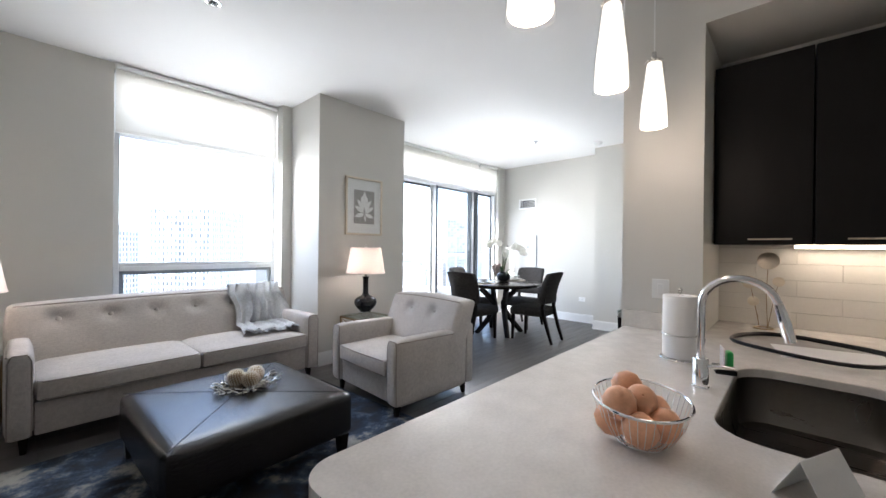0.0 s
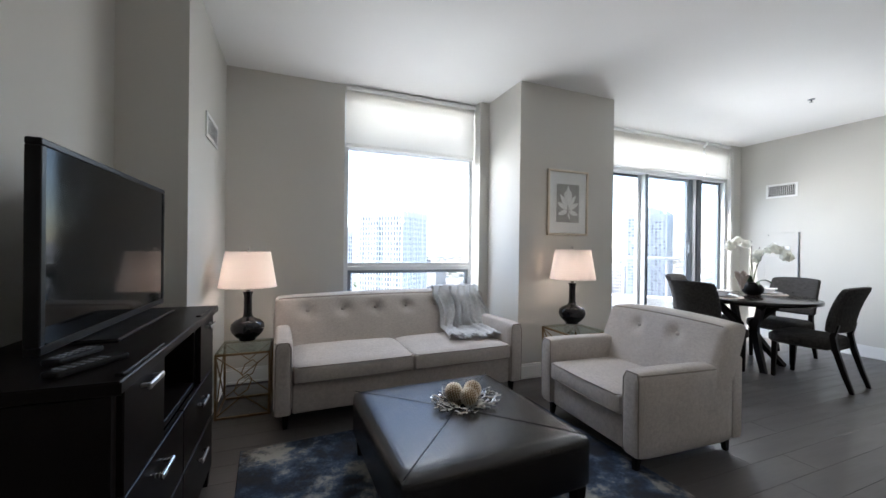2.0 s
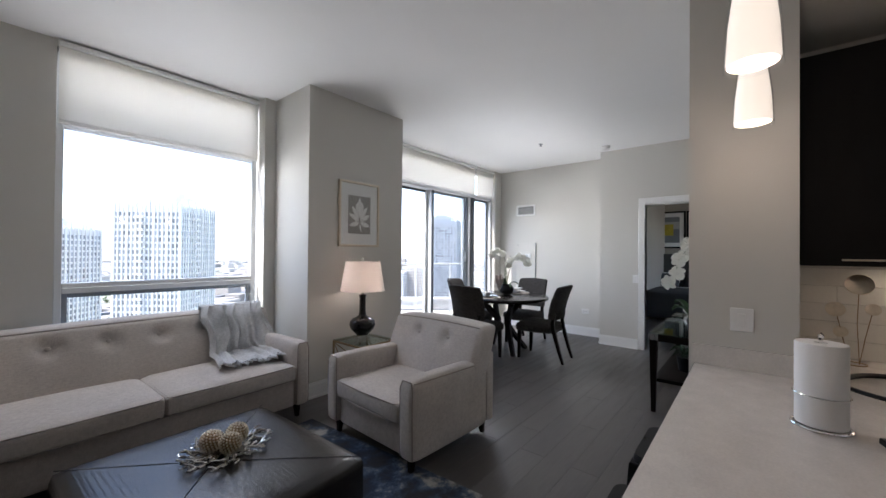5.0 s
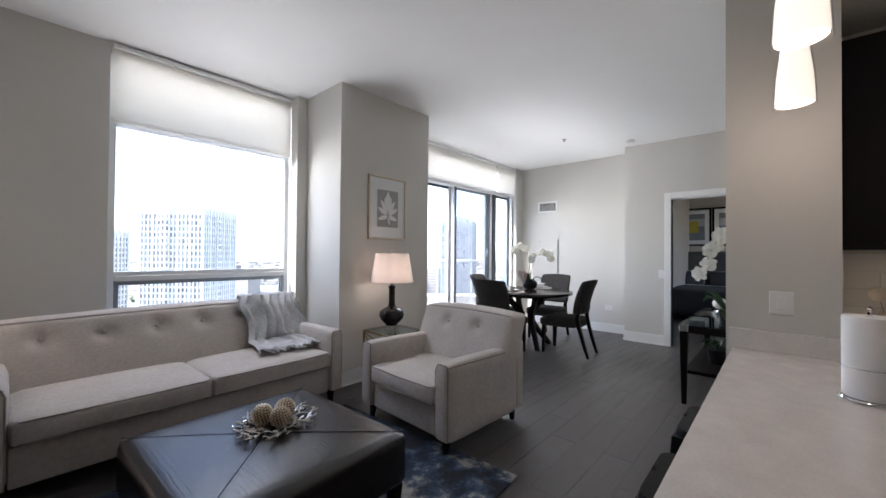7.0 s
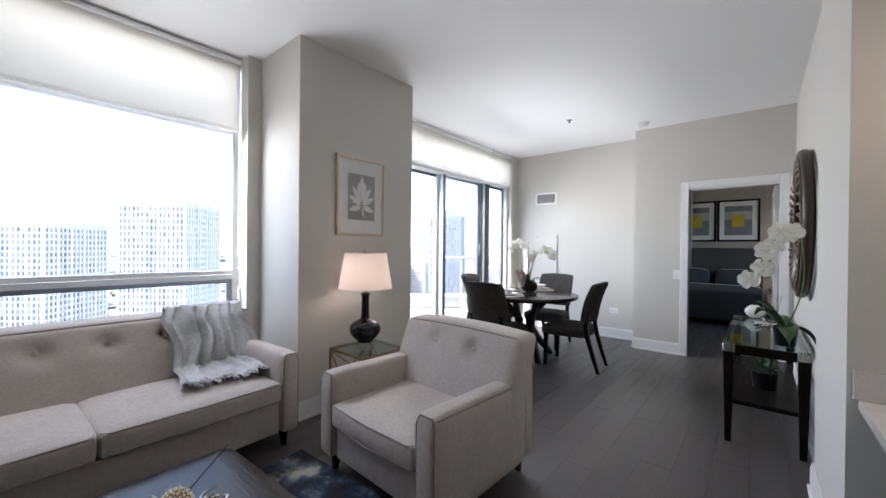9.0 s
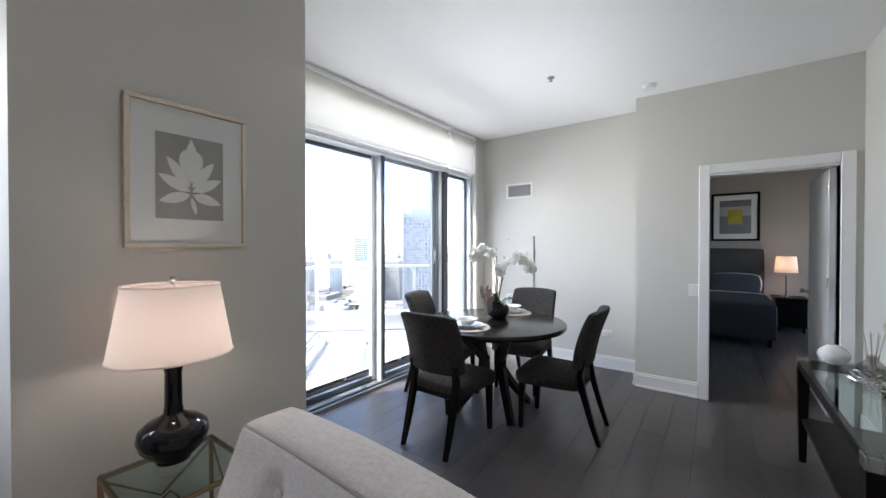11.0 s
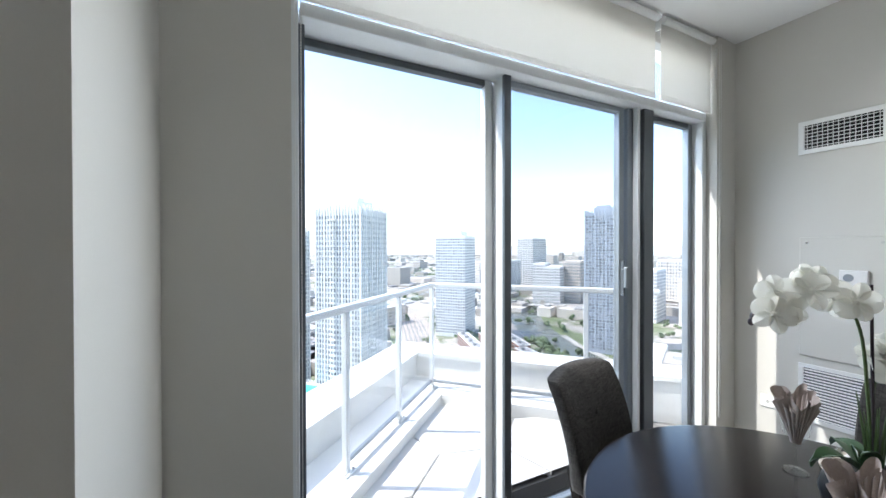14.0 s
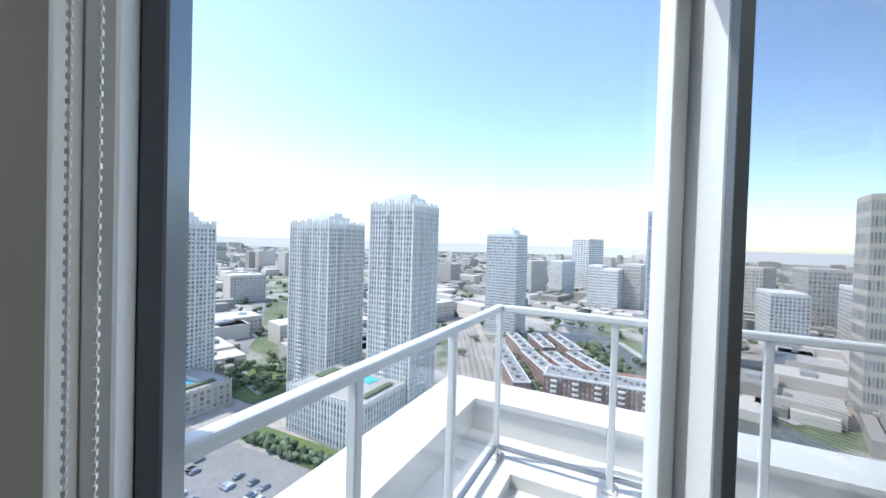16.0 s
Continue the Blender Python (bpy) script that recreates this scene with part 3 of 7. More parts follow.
# ceiling fittings
sp = thing("ceiling_downlight", "small recessed chrome ceiling spotlight", "ceiling light", pose(-1.27, -0.85, CZ))
part("trim_ring", lathe([(0.03, -0.001), (0.05, -0.001), (0.05, -0.006), (0.034, -0.008), (0.03, -0.001)], 24), CHROME, sp, smooth=True)
part("lamp", lathe([(0.0, -0.022), (0.014, -0.02), (0.018, -0.004), (0.0, -0.001)], 16), ALU_DARK, sp, smooth=True)
sm = thing("smoke_detector", "white round smoke detector on the ceiling", "smoke detector", pose(3.87, -1.56, CZ))
part("base", lathe([(0.0, -0.001), (0.065, -0.001), (0.065, -0.015), (0.0, -0.016)], 28), WHITE, sm, smooth=True)
part("cap", lathe([(0.055, -0.015), (0.05, -0.035), (0.03, -0.042), (0.0, -0.043)], 28), WHITE, sm, smooth=True)
sk = thing("sprinkler_head", "small metal sprinkler head on the ceiling", "sprinkler", pose(3.17, -0.86, CZ))
part("escutcheon", lathe([(0.0, -0.001), (0.032, -0.001), (0.028, -0.008), (0.0, -0.01)], 20), ALU, sk, smooth=True)
part("deflector", lathe([(0.006, -0.008), (0.006, -0.03), (0.018, -0.032), (0.0, -0.034)], 12), ALU_DARK, sk)

# ---- living room ----
def button(parent, x, y, z, axis="y", r=0.013):
    bm = lathe([(0.0, 0.007), (r * 0.7, 0.005), (r, 0), (r * 0.8, -0.004)], 14)
    bm.transform(pose(x, y, z, 90, 0, 0))
    part("button", bm, LINEN, parent, smooth=True)


def piping(parent, pts, closed=False, r=0.0045, name="piping", mat=None):
    return part(name, tube(pts, r, 6, closed=closed), mat or PIPING, parent, smooth=True)


def seat_back(w, y0, y1, z0, z1, nbut, lean, rake=0.0):
    """A tufted back leaning away from its foot, with a soft crown along the top."""
    xs = [(-w / 2 + (k + 0.5 + rake) * w / (nbut + 2 * rake)) for k in range(nbut)] if nbut > 2 else [-w * 0.17, w * 0.17]
    zb = z0 + (z1 - z0) * 0.74
    bm = cushion(-w / 2, w / 2, y0, y1, z0, z1, 0.020, 0.028, 62 if nbut > 2 else 40, 12, [(x, zb, 0.042, 0.05) for x in xs], "y")
    for v in bm.verts:
        s = (v.co.z - z0) / (z1 - z0)
        v.co.y += lean * s
        v.co.z += 0.012 * s * (1 - (2 * v.co.x / w) ** 2)
    return bm, xs, zb


def upholstered(name, label, m, w, depth, arm_t, arm_h, back_h, seats, nbut, seat_z, group="", full_back=True):
    """A track-arm sofa or armchair, front at y = 0, facing -y."""
    t = thing(name, label, "sofa" if seats > 1 else "armchair", m, group)
    iw = w - 2 * arm_t
    part("base", box(-w / 2 + arm_t, w / 2 - arm_t, 0.03, depth - 0.1, 0.105, seat_z - 0.14, 0.012, 2), LINEN, t, smooth=True)
    for s in (-1, 1):
        a = -w / 2 if s < 0 else w / 2 - arm_t
        bm = cushion(a, a + arm_t, 0.0, depth - 0.16, 0.10, arm_h, 0.008, 0.035, 10)
        for v in bm.verts:
            if v.co.z > 0.4:
                v.co.z -= 0.03 * (v.co.y / depth) * 0.6
        arm = part("arm", bm, LINEN, t, smooth=True)
        e = 0.012
        for q in (a + e, a + arm_t - e):
            piping(arm, [(q, 0.008, 0.12), (q, 0.004, 0.35), (q, 0.004, arm_h - 0.05), (q + (0.015 if q < a + arm_t / 2 else -0.015), 0.01, arm_h - 0.012)])
        piping(arm, [(a + 0.028, 0.012, arm_h - 0.008), (a + arm_t - 0.028, 0.012, arm_h - 0.008)])
        piping(arm, [((a + 0.008) if s < 0 else (a + arm_t - 0.008), 0.02 + k * (depth - 0.22) / 6, arm_h - 0.014 - 0.018 * (k / 6)) for k in range(7)])
    sw = iw / seats
    for k in range(seats):
        x0 = -iw / 2 + k * sw
        cu = part("seat_cushion", cushion(x0 + 0.004, x0 + sw - 0.004, -0.012, depth - 0.30, seat_z - 0.135, seat_z, 0.016, 0.028, 14), LINEN, t, smooth=True)
        for z in (seat_z - 0.012, seat_z - 0.122):
            piping(cu, [(x0 + 0.014, 0.3, z), (x0 + 0.014, 0.02, z), (x0 + 0.04, -0.010, z + 0.002), (x0 + sw / 2, -0.026, z + 0.004), (x0 + sw - 0.04, -0.010, z + 0.002), (x0 + sw - 0.014, 0.02, z), (x0 + sw - 0.014, 0.3, z)])
    bw = w - 0.01 if full_back else iw + arm_t * 0.85
    bm, xs, zb = seat_back(bw, depth - 0.40, depth - 0.20, 0.40 if full_back else seat_z - 0.06, back_h, nbut, 0.17, 0.35)
    bk = part("backrest", bm, LINEN, t, smooth=True)
    for x in xs:
        button(bk, x, depth - 0.40 - 0.020 + 0.17 * 0.74 + 0.036, zb, r=0.018)
    piping(bk, [(-bw / 2 + 0.02, depth - 0.36 + 0.13, back_h - 0.05)] + [(-bw / 2 + 0.03 + k * (bw - 0.06) / 12, depth - 0.394 + 0.17, back_h - 0.006 + 0.012 * (1 - (k / 6 - 1) ** 2)) for k in range(13)] + [(bw / 2 - 0.02, depth - 0.36 + 0.13, back_h - 0.05)], r=0.006)
    part("back_panel", box(-w / 2 + 0.02, w / 2 - 0.02, depth - 0.14, depth - 0.05, 0.10, back_h - 0.2, 0.02, 2), LINEN, t, smooth=True)
    for x, y in ((-w / 2 + 0.08, 0.07), (w / 2 - 0.08, 0.07), (-w / 2 + 0.08, depth - 0.14), (w / 2 - 0.08, depth - 0.14)):
        part("leg", taper(x, y, 0.0, 0.115, 0.014, 0.024, 0, -0.01 if y < 0.2 else 0.02), ESPRESSO, t, "dark tapered wooden leg")
    return t


sofa = upholstered("sofa", "oatmeal linen two-seat sofa with a button-tufted back and piped cushions", pose(-1.185, -0.345, 0, 0, 0, 1.6), 2.06, 0.98, 0.125, 0.63, 0.845, 2, 6, 0.455)
chair = upholstered("armchair", "oatmeal linen track-arm armchair with two back buttons, facing the television", pose(-0.25, -1.17, 0, 0, 0, -92.5), 0.97, 0.94, 0.135, 0.60, 0.83, 1, 2, 0.44)


# throw draped over the sofa's back and seat
def throw_point(u, v):
    """u across the cloth, v down its length: behind the back, over the top, down to the seat and forward."""
    path = [(0.68, 0.60), (0.61, 0.80), (0.535, 0.885), (0.46, 0.875), (0.39, 0.78), (0.32, 0.64), (0.25, 0.50), (0.12, 0.475), (-0.06, 0.47)]
    s = v * (len(path) - 1)
    i = min(int(s), len(path) - 2)
    f = s - i
    y = path[i][0] * (1 - f) + path[i + 1][0] * f
    z = path[i][1] * (1 - f) + path[i + 1][1] * f
    x = -0.74 + 0.50 * u * (1 - 0.12 * math.sin(v * 3)) + 0.16 * v * (u - 0.15)
    drape = max(0.0, math.sin(min(1, max(0, (v - 0.25) / 0.75)) * math.pi * 0.62))
    w = u + 0.10 * noise.noise((u * 3, v * 2.2, 5)) + 0.05 * noise.noise((u * 7, v * 5, 9))
    fold = 1.2 * (1 - abs(math.sin(w * 19 + 2.2 * v)) ** 0.7) + 0.6 * math.sin(w * 41 + 5 * v + 1) + 0.4 * math.sin(w * 9 - 5 * v)
    amp = 0.010 + 0.024 * drape
    n = noise.noise((u * 5, v * 6, 3)) * 0.03 + noise.noise((u * 13, v * 11, 7)) * 0.012
    lift = 0.026 if v <= 0.72 else 0.026 + 0.5 * amp * (fold + 0.7)
    return (x + 0.02 * math.sin(v * 11 + u * 6) + 0.012 * math.sin(v * 23), y - (0.6 + fold) * amp * (1 if v < 0.75 else 0.35) - 0.03 + n * 0.6, z + lift + abs(n) * 0.7)


throw = thing("throw_blanket", "grey fringed throw draped over the sofa back", "blanket")
us, vs_ = np.linspace(0, 1, 150), np.linspace(0, 1, 100)
cl = part("cloth", sheet(us, vs_, throw_point), THROW, throw, smooth=True)
part("cloth_back", sheet(us, vs_, lambda u, v: Vector(throw_point(u, v)) + Vector((0, 0.004, -0.004))), THROW, throw, smooth=True)
bm = bmesh.new()
rng = random.Random(3)
for k in range(60):
    a = Vector(throw_point((k + 0.5) / 60, 1.0))
    pts = [a]
    for j in range(4):
        a = a + Vector((rng.uniform(-0.014, 0.014), -0.018 + rng.uniform(-0.006, 0.006), rng.uniform(-0.004, 0.002) if j < 2 else -0.002))
        a.z = max(a.z, 0.476)
        pts.append(a)
    tube(pts, [0.006, 0.005, 0.007, 0.005, 0.004], 5, bm=bm)
part("fringe", bm, THROW, throw, "knotted fringe along the end", smooth=True)


# leather ottoman
def crocodile():
    m, n, l, p = base_nodes("embossed_dark_leather")
    tc, mp = n.new("ShaderNodeTexCoord"), n.new("ShaderNodeMapping")
    mp.inputs["Scale"].default_value = (1, 1.6, 1)
    # even, brick-like scales
    v = n.new("ShaderNodeTexVoronoi")
    v.feature = "DISTANCE_TO_EDGE"
    v.inputs["Randomness"].default_value = 0.4
    v.inputs["Scale"].default_value = 44
    r, b, no = n.new("ShaderNodeMapRange"), n.new("ShaderNodeBump"), n.new("ShaderNodeTexNoise")
    no.inputs["Scale"].default_value = 9
    r.inputs[1].default_value, r.inputs[2].default_value = 0.0, 0.16
    l.new(tc.outputs["Object"], mp.inputs[0])
    l.new(mp.outputs[0], v.inputs["Vector"])
    l.new(mp.outputs[0], no.inputs["Vector"])
    l.new(v.outputs["Distance"], r.inputs[0])
    l.new(r.outputs[0], b.inputs["Height"])
    b.inputs["Strength"].default_value, b.inputs["Distance"].default_value = 0.5, 0.0014
    l.new(b.outputs[0], p.inputs["Normal"])
    c = n.new("ShaderNodeMix")
    c.data_type = "RGBA"
    c.inputs[6].default_value, c.inputs[7].default_value = (0.007, 0.0065, 0.007, 1), (0.015, 0.013, 0.013, 1)
    l.new(no.outputs[0], c.inputs[0])
    l.new(c.outputs[2], p.inputs["Base Color"])
    p.inputs["Roughness"].default_value = 0.27
    return m


LEATHER = crocodile()
ott = thing("ottoman", "square black embossed-leather ottoman with crossed top seams on the rug", "ottoman", pose(-1.235, -1.29, 0.012, 0, 0, 2.0))
part("body", cushion(-0.49, 0.49, -0.51, 0.51, 0.125, 0.385, 0.010, 0.04, 16), LEATHER, ott, smooth=True)
for a, b in (((-0.47, -0.49), (0.47, 0.49)), ((-0.47, 0.49), (0.47, -0.49))):
    pts = [(a[0] + (b[0] - a[0]) * k / 20, a[1] + (b[1] - a[1]) * k / 20) for k in range(21)]
    part("seam", tube([(x, y, 0.3845 + 0.0105 * max(0, (1 - (x / 0.49) ** 2) * (1 - (y / 0.51) ** 2)) ** 0.7) for x, y in pts], 0.0028, 6), BLACK, ott, smooth=True)
for x in (-0.44, 0.44):
    for y in (-0.46, 0.46):
        part("leg", taper(x, y, 0.0, 0.13, 0.022, 0.032), ESPRESSO, ott)

# branch bowl with three woven balls
bowl = thing("branch_bowl", "silver coral-branch bowl on the ottoman", "bowl", pose(-1.165, -1.245, 0.4085, 0, 0, 20))
rng = random.Random(8)


def coral(r):
    return 0.006 + 0.30 * max(0, r - 0.03) ** 1.6


for k in range(26):
    ang, r = 2 * math.pi * k / 26 + rng.uniform(-0.1, 0.1), 0.015
    pts = []
    while r < 0.205 + rng.uniform(-0.03, 0.02):
        pts.append((1.15 * r * math.cos(ang), 0.92 * r * math.sin(ang), coral(r) + rng.uniform(0, 0.006)))
        r += 0.02
        ang += rng.uniform(-0.16, 0.16)
    bm = tube(pts, [0.0065 - 0.0025 * i / len(pts) for i in range(len(pts))], 6)
    for i in range(3, len(pts) - 1, 2):
        p, a2 = Vector(pts[i]), ang + rng.choice((-1, 1)) * rng.uniform(0.6, 1.1)
        q = p + Vector((math.cos(a2), math.sin(a2), 0.25 + 0.4 * i / len(pts))) * rng.uniform(0.025, 0.05)
        tube([p, (p + q) / 2 + Vector((0, 0, 0.004)), q], [0.005, 0.0045, 0.005], 6, bm=bm)
    part("branch", bm, SILVER, bowl, smooth=True)
for x, y, r in ((-0.055, 0.035, 0.052), (0.062, 0.03, 0.052), (0.0, -0.05, 0.05)):
    ball = thing("woven_ball", "champagne beaded ornament ball lying in the branch bowl", "ornament", pose(-1.165 + x, -1.245 + y, 0.418 + r, 15, 30, 40 * x), group="ornament balls in the bowl")
    bm = bmesh.new()
    bmesh.ops.create_icosphere(bm, subdivisions=2, radius=r * 0.95)
    part("core", bm, GOLD, ball, smooth=True)
    bm = bmesh.new()
    for k in range(150):
        ph, th2 = math.acos(1 - 2 * (k + 0.5) / 150), math.pi * (1 + 5 ** 0.5) * k
        d = Vector((math.cos(th2) * math.sin(ph), math.sin(th2) * math.sin(ph), math.cos(ph)))
        bmesh.ops.create_icosphere(bm, subdivisions=1, radius=0.0056, matrix=Matrix.Translation(d * r * 0.955))
    part("bead", bm, BRASS, ball, "champagne metal beads", smooth=True)


# rug
def rug_material():
    m, n, l, p = base_nodes("distressed_blue_rug")
    tc = n.new("ShaderNodeTexCoord")
    a, b2, f = n.new("ShaderNodeTexNoise"), n.new("ShaderNodeTexNoise"), n.new("ShaderNodeTexNoise")
    a.inputs["Scale"].default_value, a.inputs["Detail"].default_value, a.inputs["Roughness"].default_value = 2.4, 10, 0.72
    b2.inputs["Scale"].default_value, b2.inputs["Detail"].default_value, b2.inputs["Roughness"].default_value = 5.0, 9, 0.7
    f.inputs["Scale"].default_value = 190
    for q in (a, b2, f):
        l.new(tc.outputs["Object"], q.inputs["Vector"])
    r1, r2 = n.new("ShaderNodeValToRGB"), n.new("ShaderNodeValToRGB")
    for r, rows in ((r1, ((0.38, (0.010, 0.012, 0.016, 1)), (0.47, (0.016, 0.03, 0.06, 1)), (0.53, (0.07, 0.10, 0.15, 1)), (0.60, (0.36, 0.35, 0.32, 1)))),
                    (r2, ((0.38, (0.0, 0.0, 0.0, 1)), (0.52, (1, 1, 1, 1))))):
        while len(r.color_ramp.elements) < len(rows):
            r.color_ramp.elements.new(0.5)
        for e, (pos, c) in zip(r.color_ramp.elements, rows):
            e.position, e.color = pos, c
    l.new(a.outputs[0], r1.inputs[0])
    l.new(b2.outputs[0], r2.inputs[0])
    mx = n.new("ShaderNodeMix")
    mx.data_type = "RGBA"
    l.new(r2.outputs[0], mx.inputs[0])
    mx.inputs[6].default_value = (0.018, 0.02, 0.025, 1)
    l.new(r1.outputs[0], mx.inputs[7])
    l.new(mx.outputs[2], p.inputs["Base Color"])
    p.inputs["Roughness"].default_value = 0.97
    bp = n.new("ShaderNodeBump")
    bp.inputs["Strength"].default_value, bp.inputs["Distance"].default_value = 0.7, 0.004
    l.new(f.outputs[0], bp.inputs["Height"])
    l.new(bp.outputs[0], p.inputs["Normal"])
    return m


rug = part("rug", box(-1.10, 1.10, -0.815, 0.815, 0.001, 0.011, 0.003), rug_material())
rug.matrix_world = pose(-1.245, -1.30, 0, 0, 0, 3.4)
tagged(rug, "distressed navy, charcoal and cream low-pile rug", "rug")


def end_table(label, m, w, d, h):
    t = thing("end_table", label, "end table", m, group="gold end tables")
    r = 0.008
    for z in (h - 0.008, 0.008):
        for b in ((0, w, 0, 0.016, z - r, z + r), (0, w, d - 0.016, d, z - r, z + r), (0, 0.016, 0.016, d - 0.016, z - r, z + r), (w - 0.016, w, 0.016, d - 0.016, z - r, z + r)):
            part("frame_bar", box(*b, 0.002), GOLD, t)
    for x in (0.008, w - 0.008):
        for y in (0.008, d - 0.008):
            part("leg", box(x - r, x + r, y - r, y + r, 0.016, h - 0.016, 0.002), GOLD, t)
    for y in (0.008, d - 0.008):
        part("brace", tube([(0.01, y, h - 0.02), (w / 2, y, h * 0.66), (w - 0.01, y, h - 0.02)], 0.005, 6), GOLD, t)
        part("brace", tube([(0.01, y, 0.02), (w / 2, y, h * 0.34), (w - 0.01, y, 0.02)], 0.005, 6), GOLD, t)
        part("brace_ring", tube([(w / 2 + 0.16 * w * math.cos(k * math.pi / 3), y, h * 0.5 + 0.16 * h * math.sin(k * math.pi / 3 + math.pi / 6)) for k in range(6)], 0.005, 6, closed=True), GOLD, t)
    for x in (0.008, w - 0.008):
        part("brace", tube([(x, 0.01, h - 0.02), (x, d / 2, h * 0.5), (x, d - 0.01, h - 0.02)], 0.005, 6), GOLD, t)
        part("brace", tube([(x, 0.01, 0.02), (x, d / 2, h * 0.5), (x, d - 0.01, 0.02)], 0.005, 6), GOLD, t)
    g = part("glass_top", box(0.004, w - 0.004, 0.004, d - 0.004, h, h + 0.008, 0.002), GLASS_GREEN, t)
    g.visible_shadow = False
    return t


def table_lamp(label, x, y, z, power):
    t = thing("table_lamp", label, "table lamp", pose(x, y, z), group="pair of table lamps")
    part("acrylic_foot", lathe([(0, 0), (0.068, 0), (0.068, 0.03), (0.055, 0.045), (0, 0.045)], 28), CLEAR, t, smooth=True)
    part("base_disc", lathe([(0, 0.045), (0.06, 0.045), (0.06, 0.052), (0, 0.053)], 28), GLAZE, t, smooth=True)
    part("body", lathe([(0.055, 0.05), (0.085, 0.075), (0.115, 0.11), (0.125, 0.145), (0.118, 0.18), (0.09, 0.205), (0.055, 0.22), (0.036, 0.235), (0.031, 0.27), (0.030, 0.40), (0.036, 0.425), (0.038, 0.435), (0.0, 0.437)], 40), GLAZE, t, smooth=True)
    part("socket", lathe([(0.016, 0.435), (0.016, 0.50), (0.0, 0.50)], 16), STEEL, t, smooth=True)
    sh = part("shade", lathe([(0.212, 0.475), (0.165, 0.755)], 48), SHADE, t, smooth=True)
    for r, z2 in ((0.2125, 0.475), (0.1655, 0.755)):
        part("shade_rim", tube([(r * math.cos(k * math.pi / 24), r * math.sin(k * math.pi / 24), z2) for k in range(48)], 0.003, 6, closed=True), SHADE, sh)
    part("harp", tube([(0.016, 0, 0.49), (0.05, 0, 0.56), (0.05, 0, 0.68), (0, 0, 0.76)], 0.002, 6), STEEL, t)
    part("spider", tube([(-0.165, 0, 0.752), (0, 0, 0.76), (0.165, 0, 0.752)], 0.002, 6), STEEL, t)
    part("finial", lathe([(0, 0.755), (0.008, 0.757), (0.006, 0.768), (0.013, 0.776), (0.012, 0.786), (0, 0.792)], 14), STEEL, t, smooth=True)
    part("bulb", lathe([(0, 0.50), (0.014, 0.505), (0.03, 0.55), (0.028, 0.575), (0.0, 0.595)], 16), glowing("bulb_glow", (1, 0.84, 0.74), power), t, smooth=True)
    lamp = new("bulb_light", bpy.data.lights.new("bulb_light", "POINT"))
    lamp.data.energy, lamp.data.color, lamp.data.shadow_soft_size = power * 0.014, (1.0, 0.83, 0.72), 0.035
    lamp.location = (x, y, z + 0.625)
    return t


end_table("gold metal end table with a glass top beside the sofa", pose(-2.63, -0.01, 0), 0.38, 0.42, 0.49)
end_table("gold metal end table with a glass top beside the armchair", pose(0.215, -0.525, 0), 0.425, 0.43, 0.537)
table_lamp("black ceramic gourd lamp with a lit white shade beside the sofa", -2.432, 0.185, 0.499, 6.5)
table_lamp("black ceramic gourd lamp with a lit white shade beside the armchair", 0.412, -0.30, 0.546, 6.5)

# framed leaf print on the column
pic = thing("framed_picture", "framed white leaf print on grey in a champagne frame", "picture", pose(0.584, -0.001, 1.792))
W, H = 0.261, 0.341
for b in ((-W, W, -0.03, 0, H - 0.022, H), (-W, W, -0.03, 0, -H, -H + 0.022), (-W, -W + 0.022, -0.03, 0, -H + 0.022, H - 0.022), (W - 0.022, W, -0.03, 0, -H + 0.022, H - 0.022)):
    part("frame", box(*b, 0.003), BRASS, pic)
part("mat_board", boxes((-W + 0.022, W - 0.022, -0.014, -0.004, -H + 0.022, H - 0.022)), PAPER, pic)
part("print", boxes((-0.145, 0.145, -0.0165, -0.0145, -0.205, 0.195)), surface("print_grey", (0.36, 0.345, 0.33), 0.8, vary=0.05), pic)
bm = bmesh.new()


def leaf_shape(cx, cz, ang, ln, wd, bm, y):
    a = [(0, 0), (0.25, 0.45), (0.55, 0.5), (0.8, 0.3), (1, 0), (0.8, -0.3), (0.55, -0.5), (0.25, -0.45)]
    ca, sa = math.cos(ang), math.sin(ang)
    f = [bm.verts.new((cx + ln * u * ca - wd * v * sa, y, cz + ln * u * sa + wd * v * ca)) for u, v in a]
    bm.faces.new(f)
    g = [bm.verts.new((q.co.x, -0.0168, q.co.z)) for q in f]
    for i in range(8):
        bm.faces.new((f[i], g[i], g[(i + 1) % 8], f[(i + 1) % 8]))


for s in (-1, 1):
    for k, (z, ln, a) in enumerate(((-0.07, 0.135, 0.50), (-0.05, 0.15, 0.95), (0.02, 0.09, 1.15), (0.055, 0.07, 1.2), (-0.085, 0.12, -0.30))):
        leaf_shape(s * 0.004, z, math.pi / 2 - s * (math.pi / 2 - a), ln * 1.12, 0.05, bm, -0.0172 - 0.0003 * (2 * k + (s > 0)))
leaf_shape(0, -0.03, math.pi / 2, 0.215, 0.062, bm, -0.0206)
leaf_shape(0.0, -0.10, -math.pi / 2 + 0.25, 0.085, 0.02, bm, -0.0209)
part("leaf_motif", bm, PAPER, pic)
g = part("glazing", boxes((-W + 0.022, W - 0.022, -0.024, -0.022, -H + 0.022, H - 0.022)), CLEAR, pic)
g.visible_shadow = False

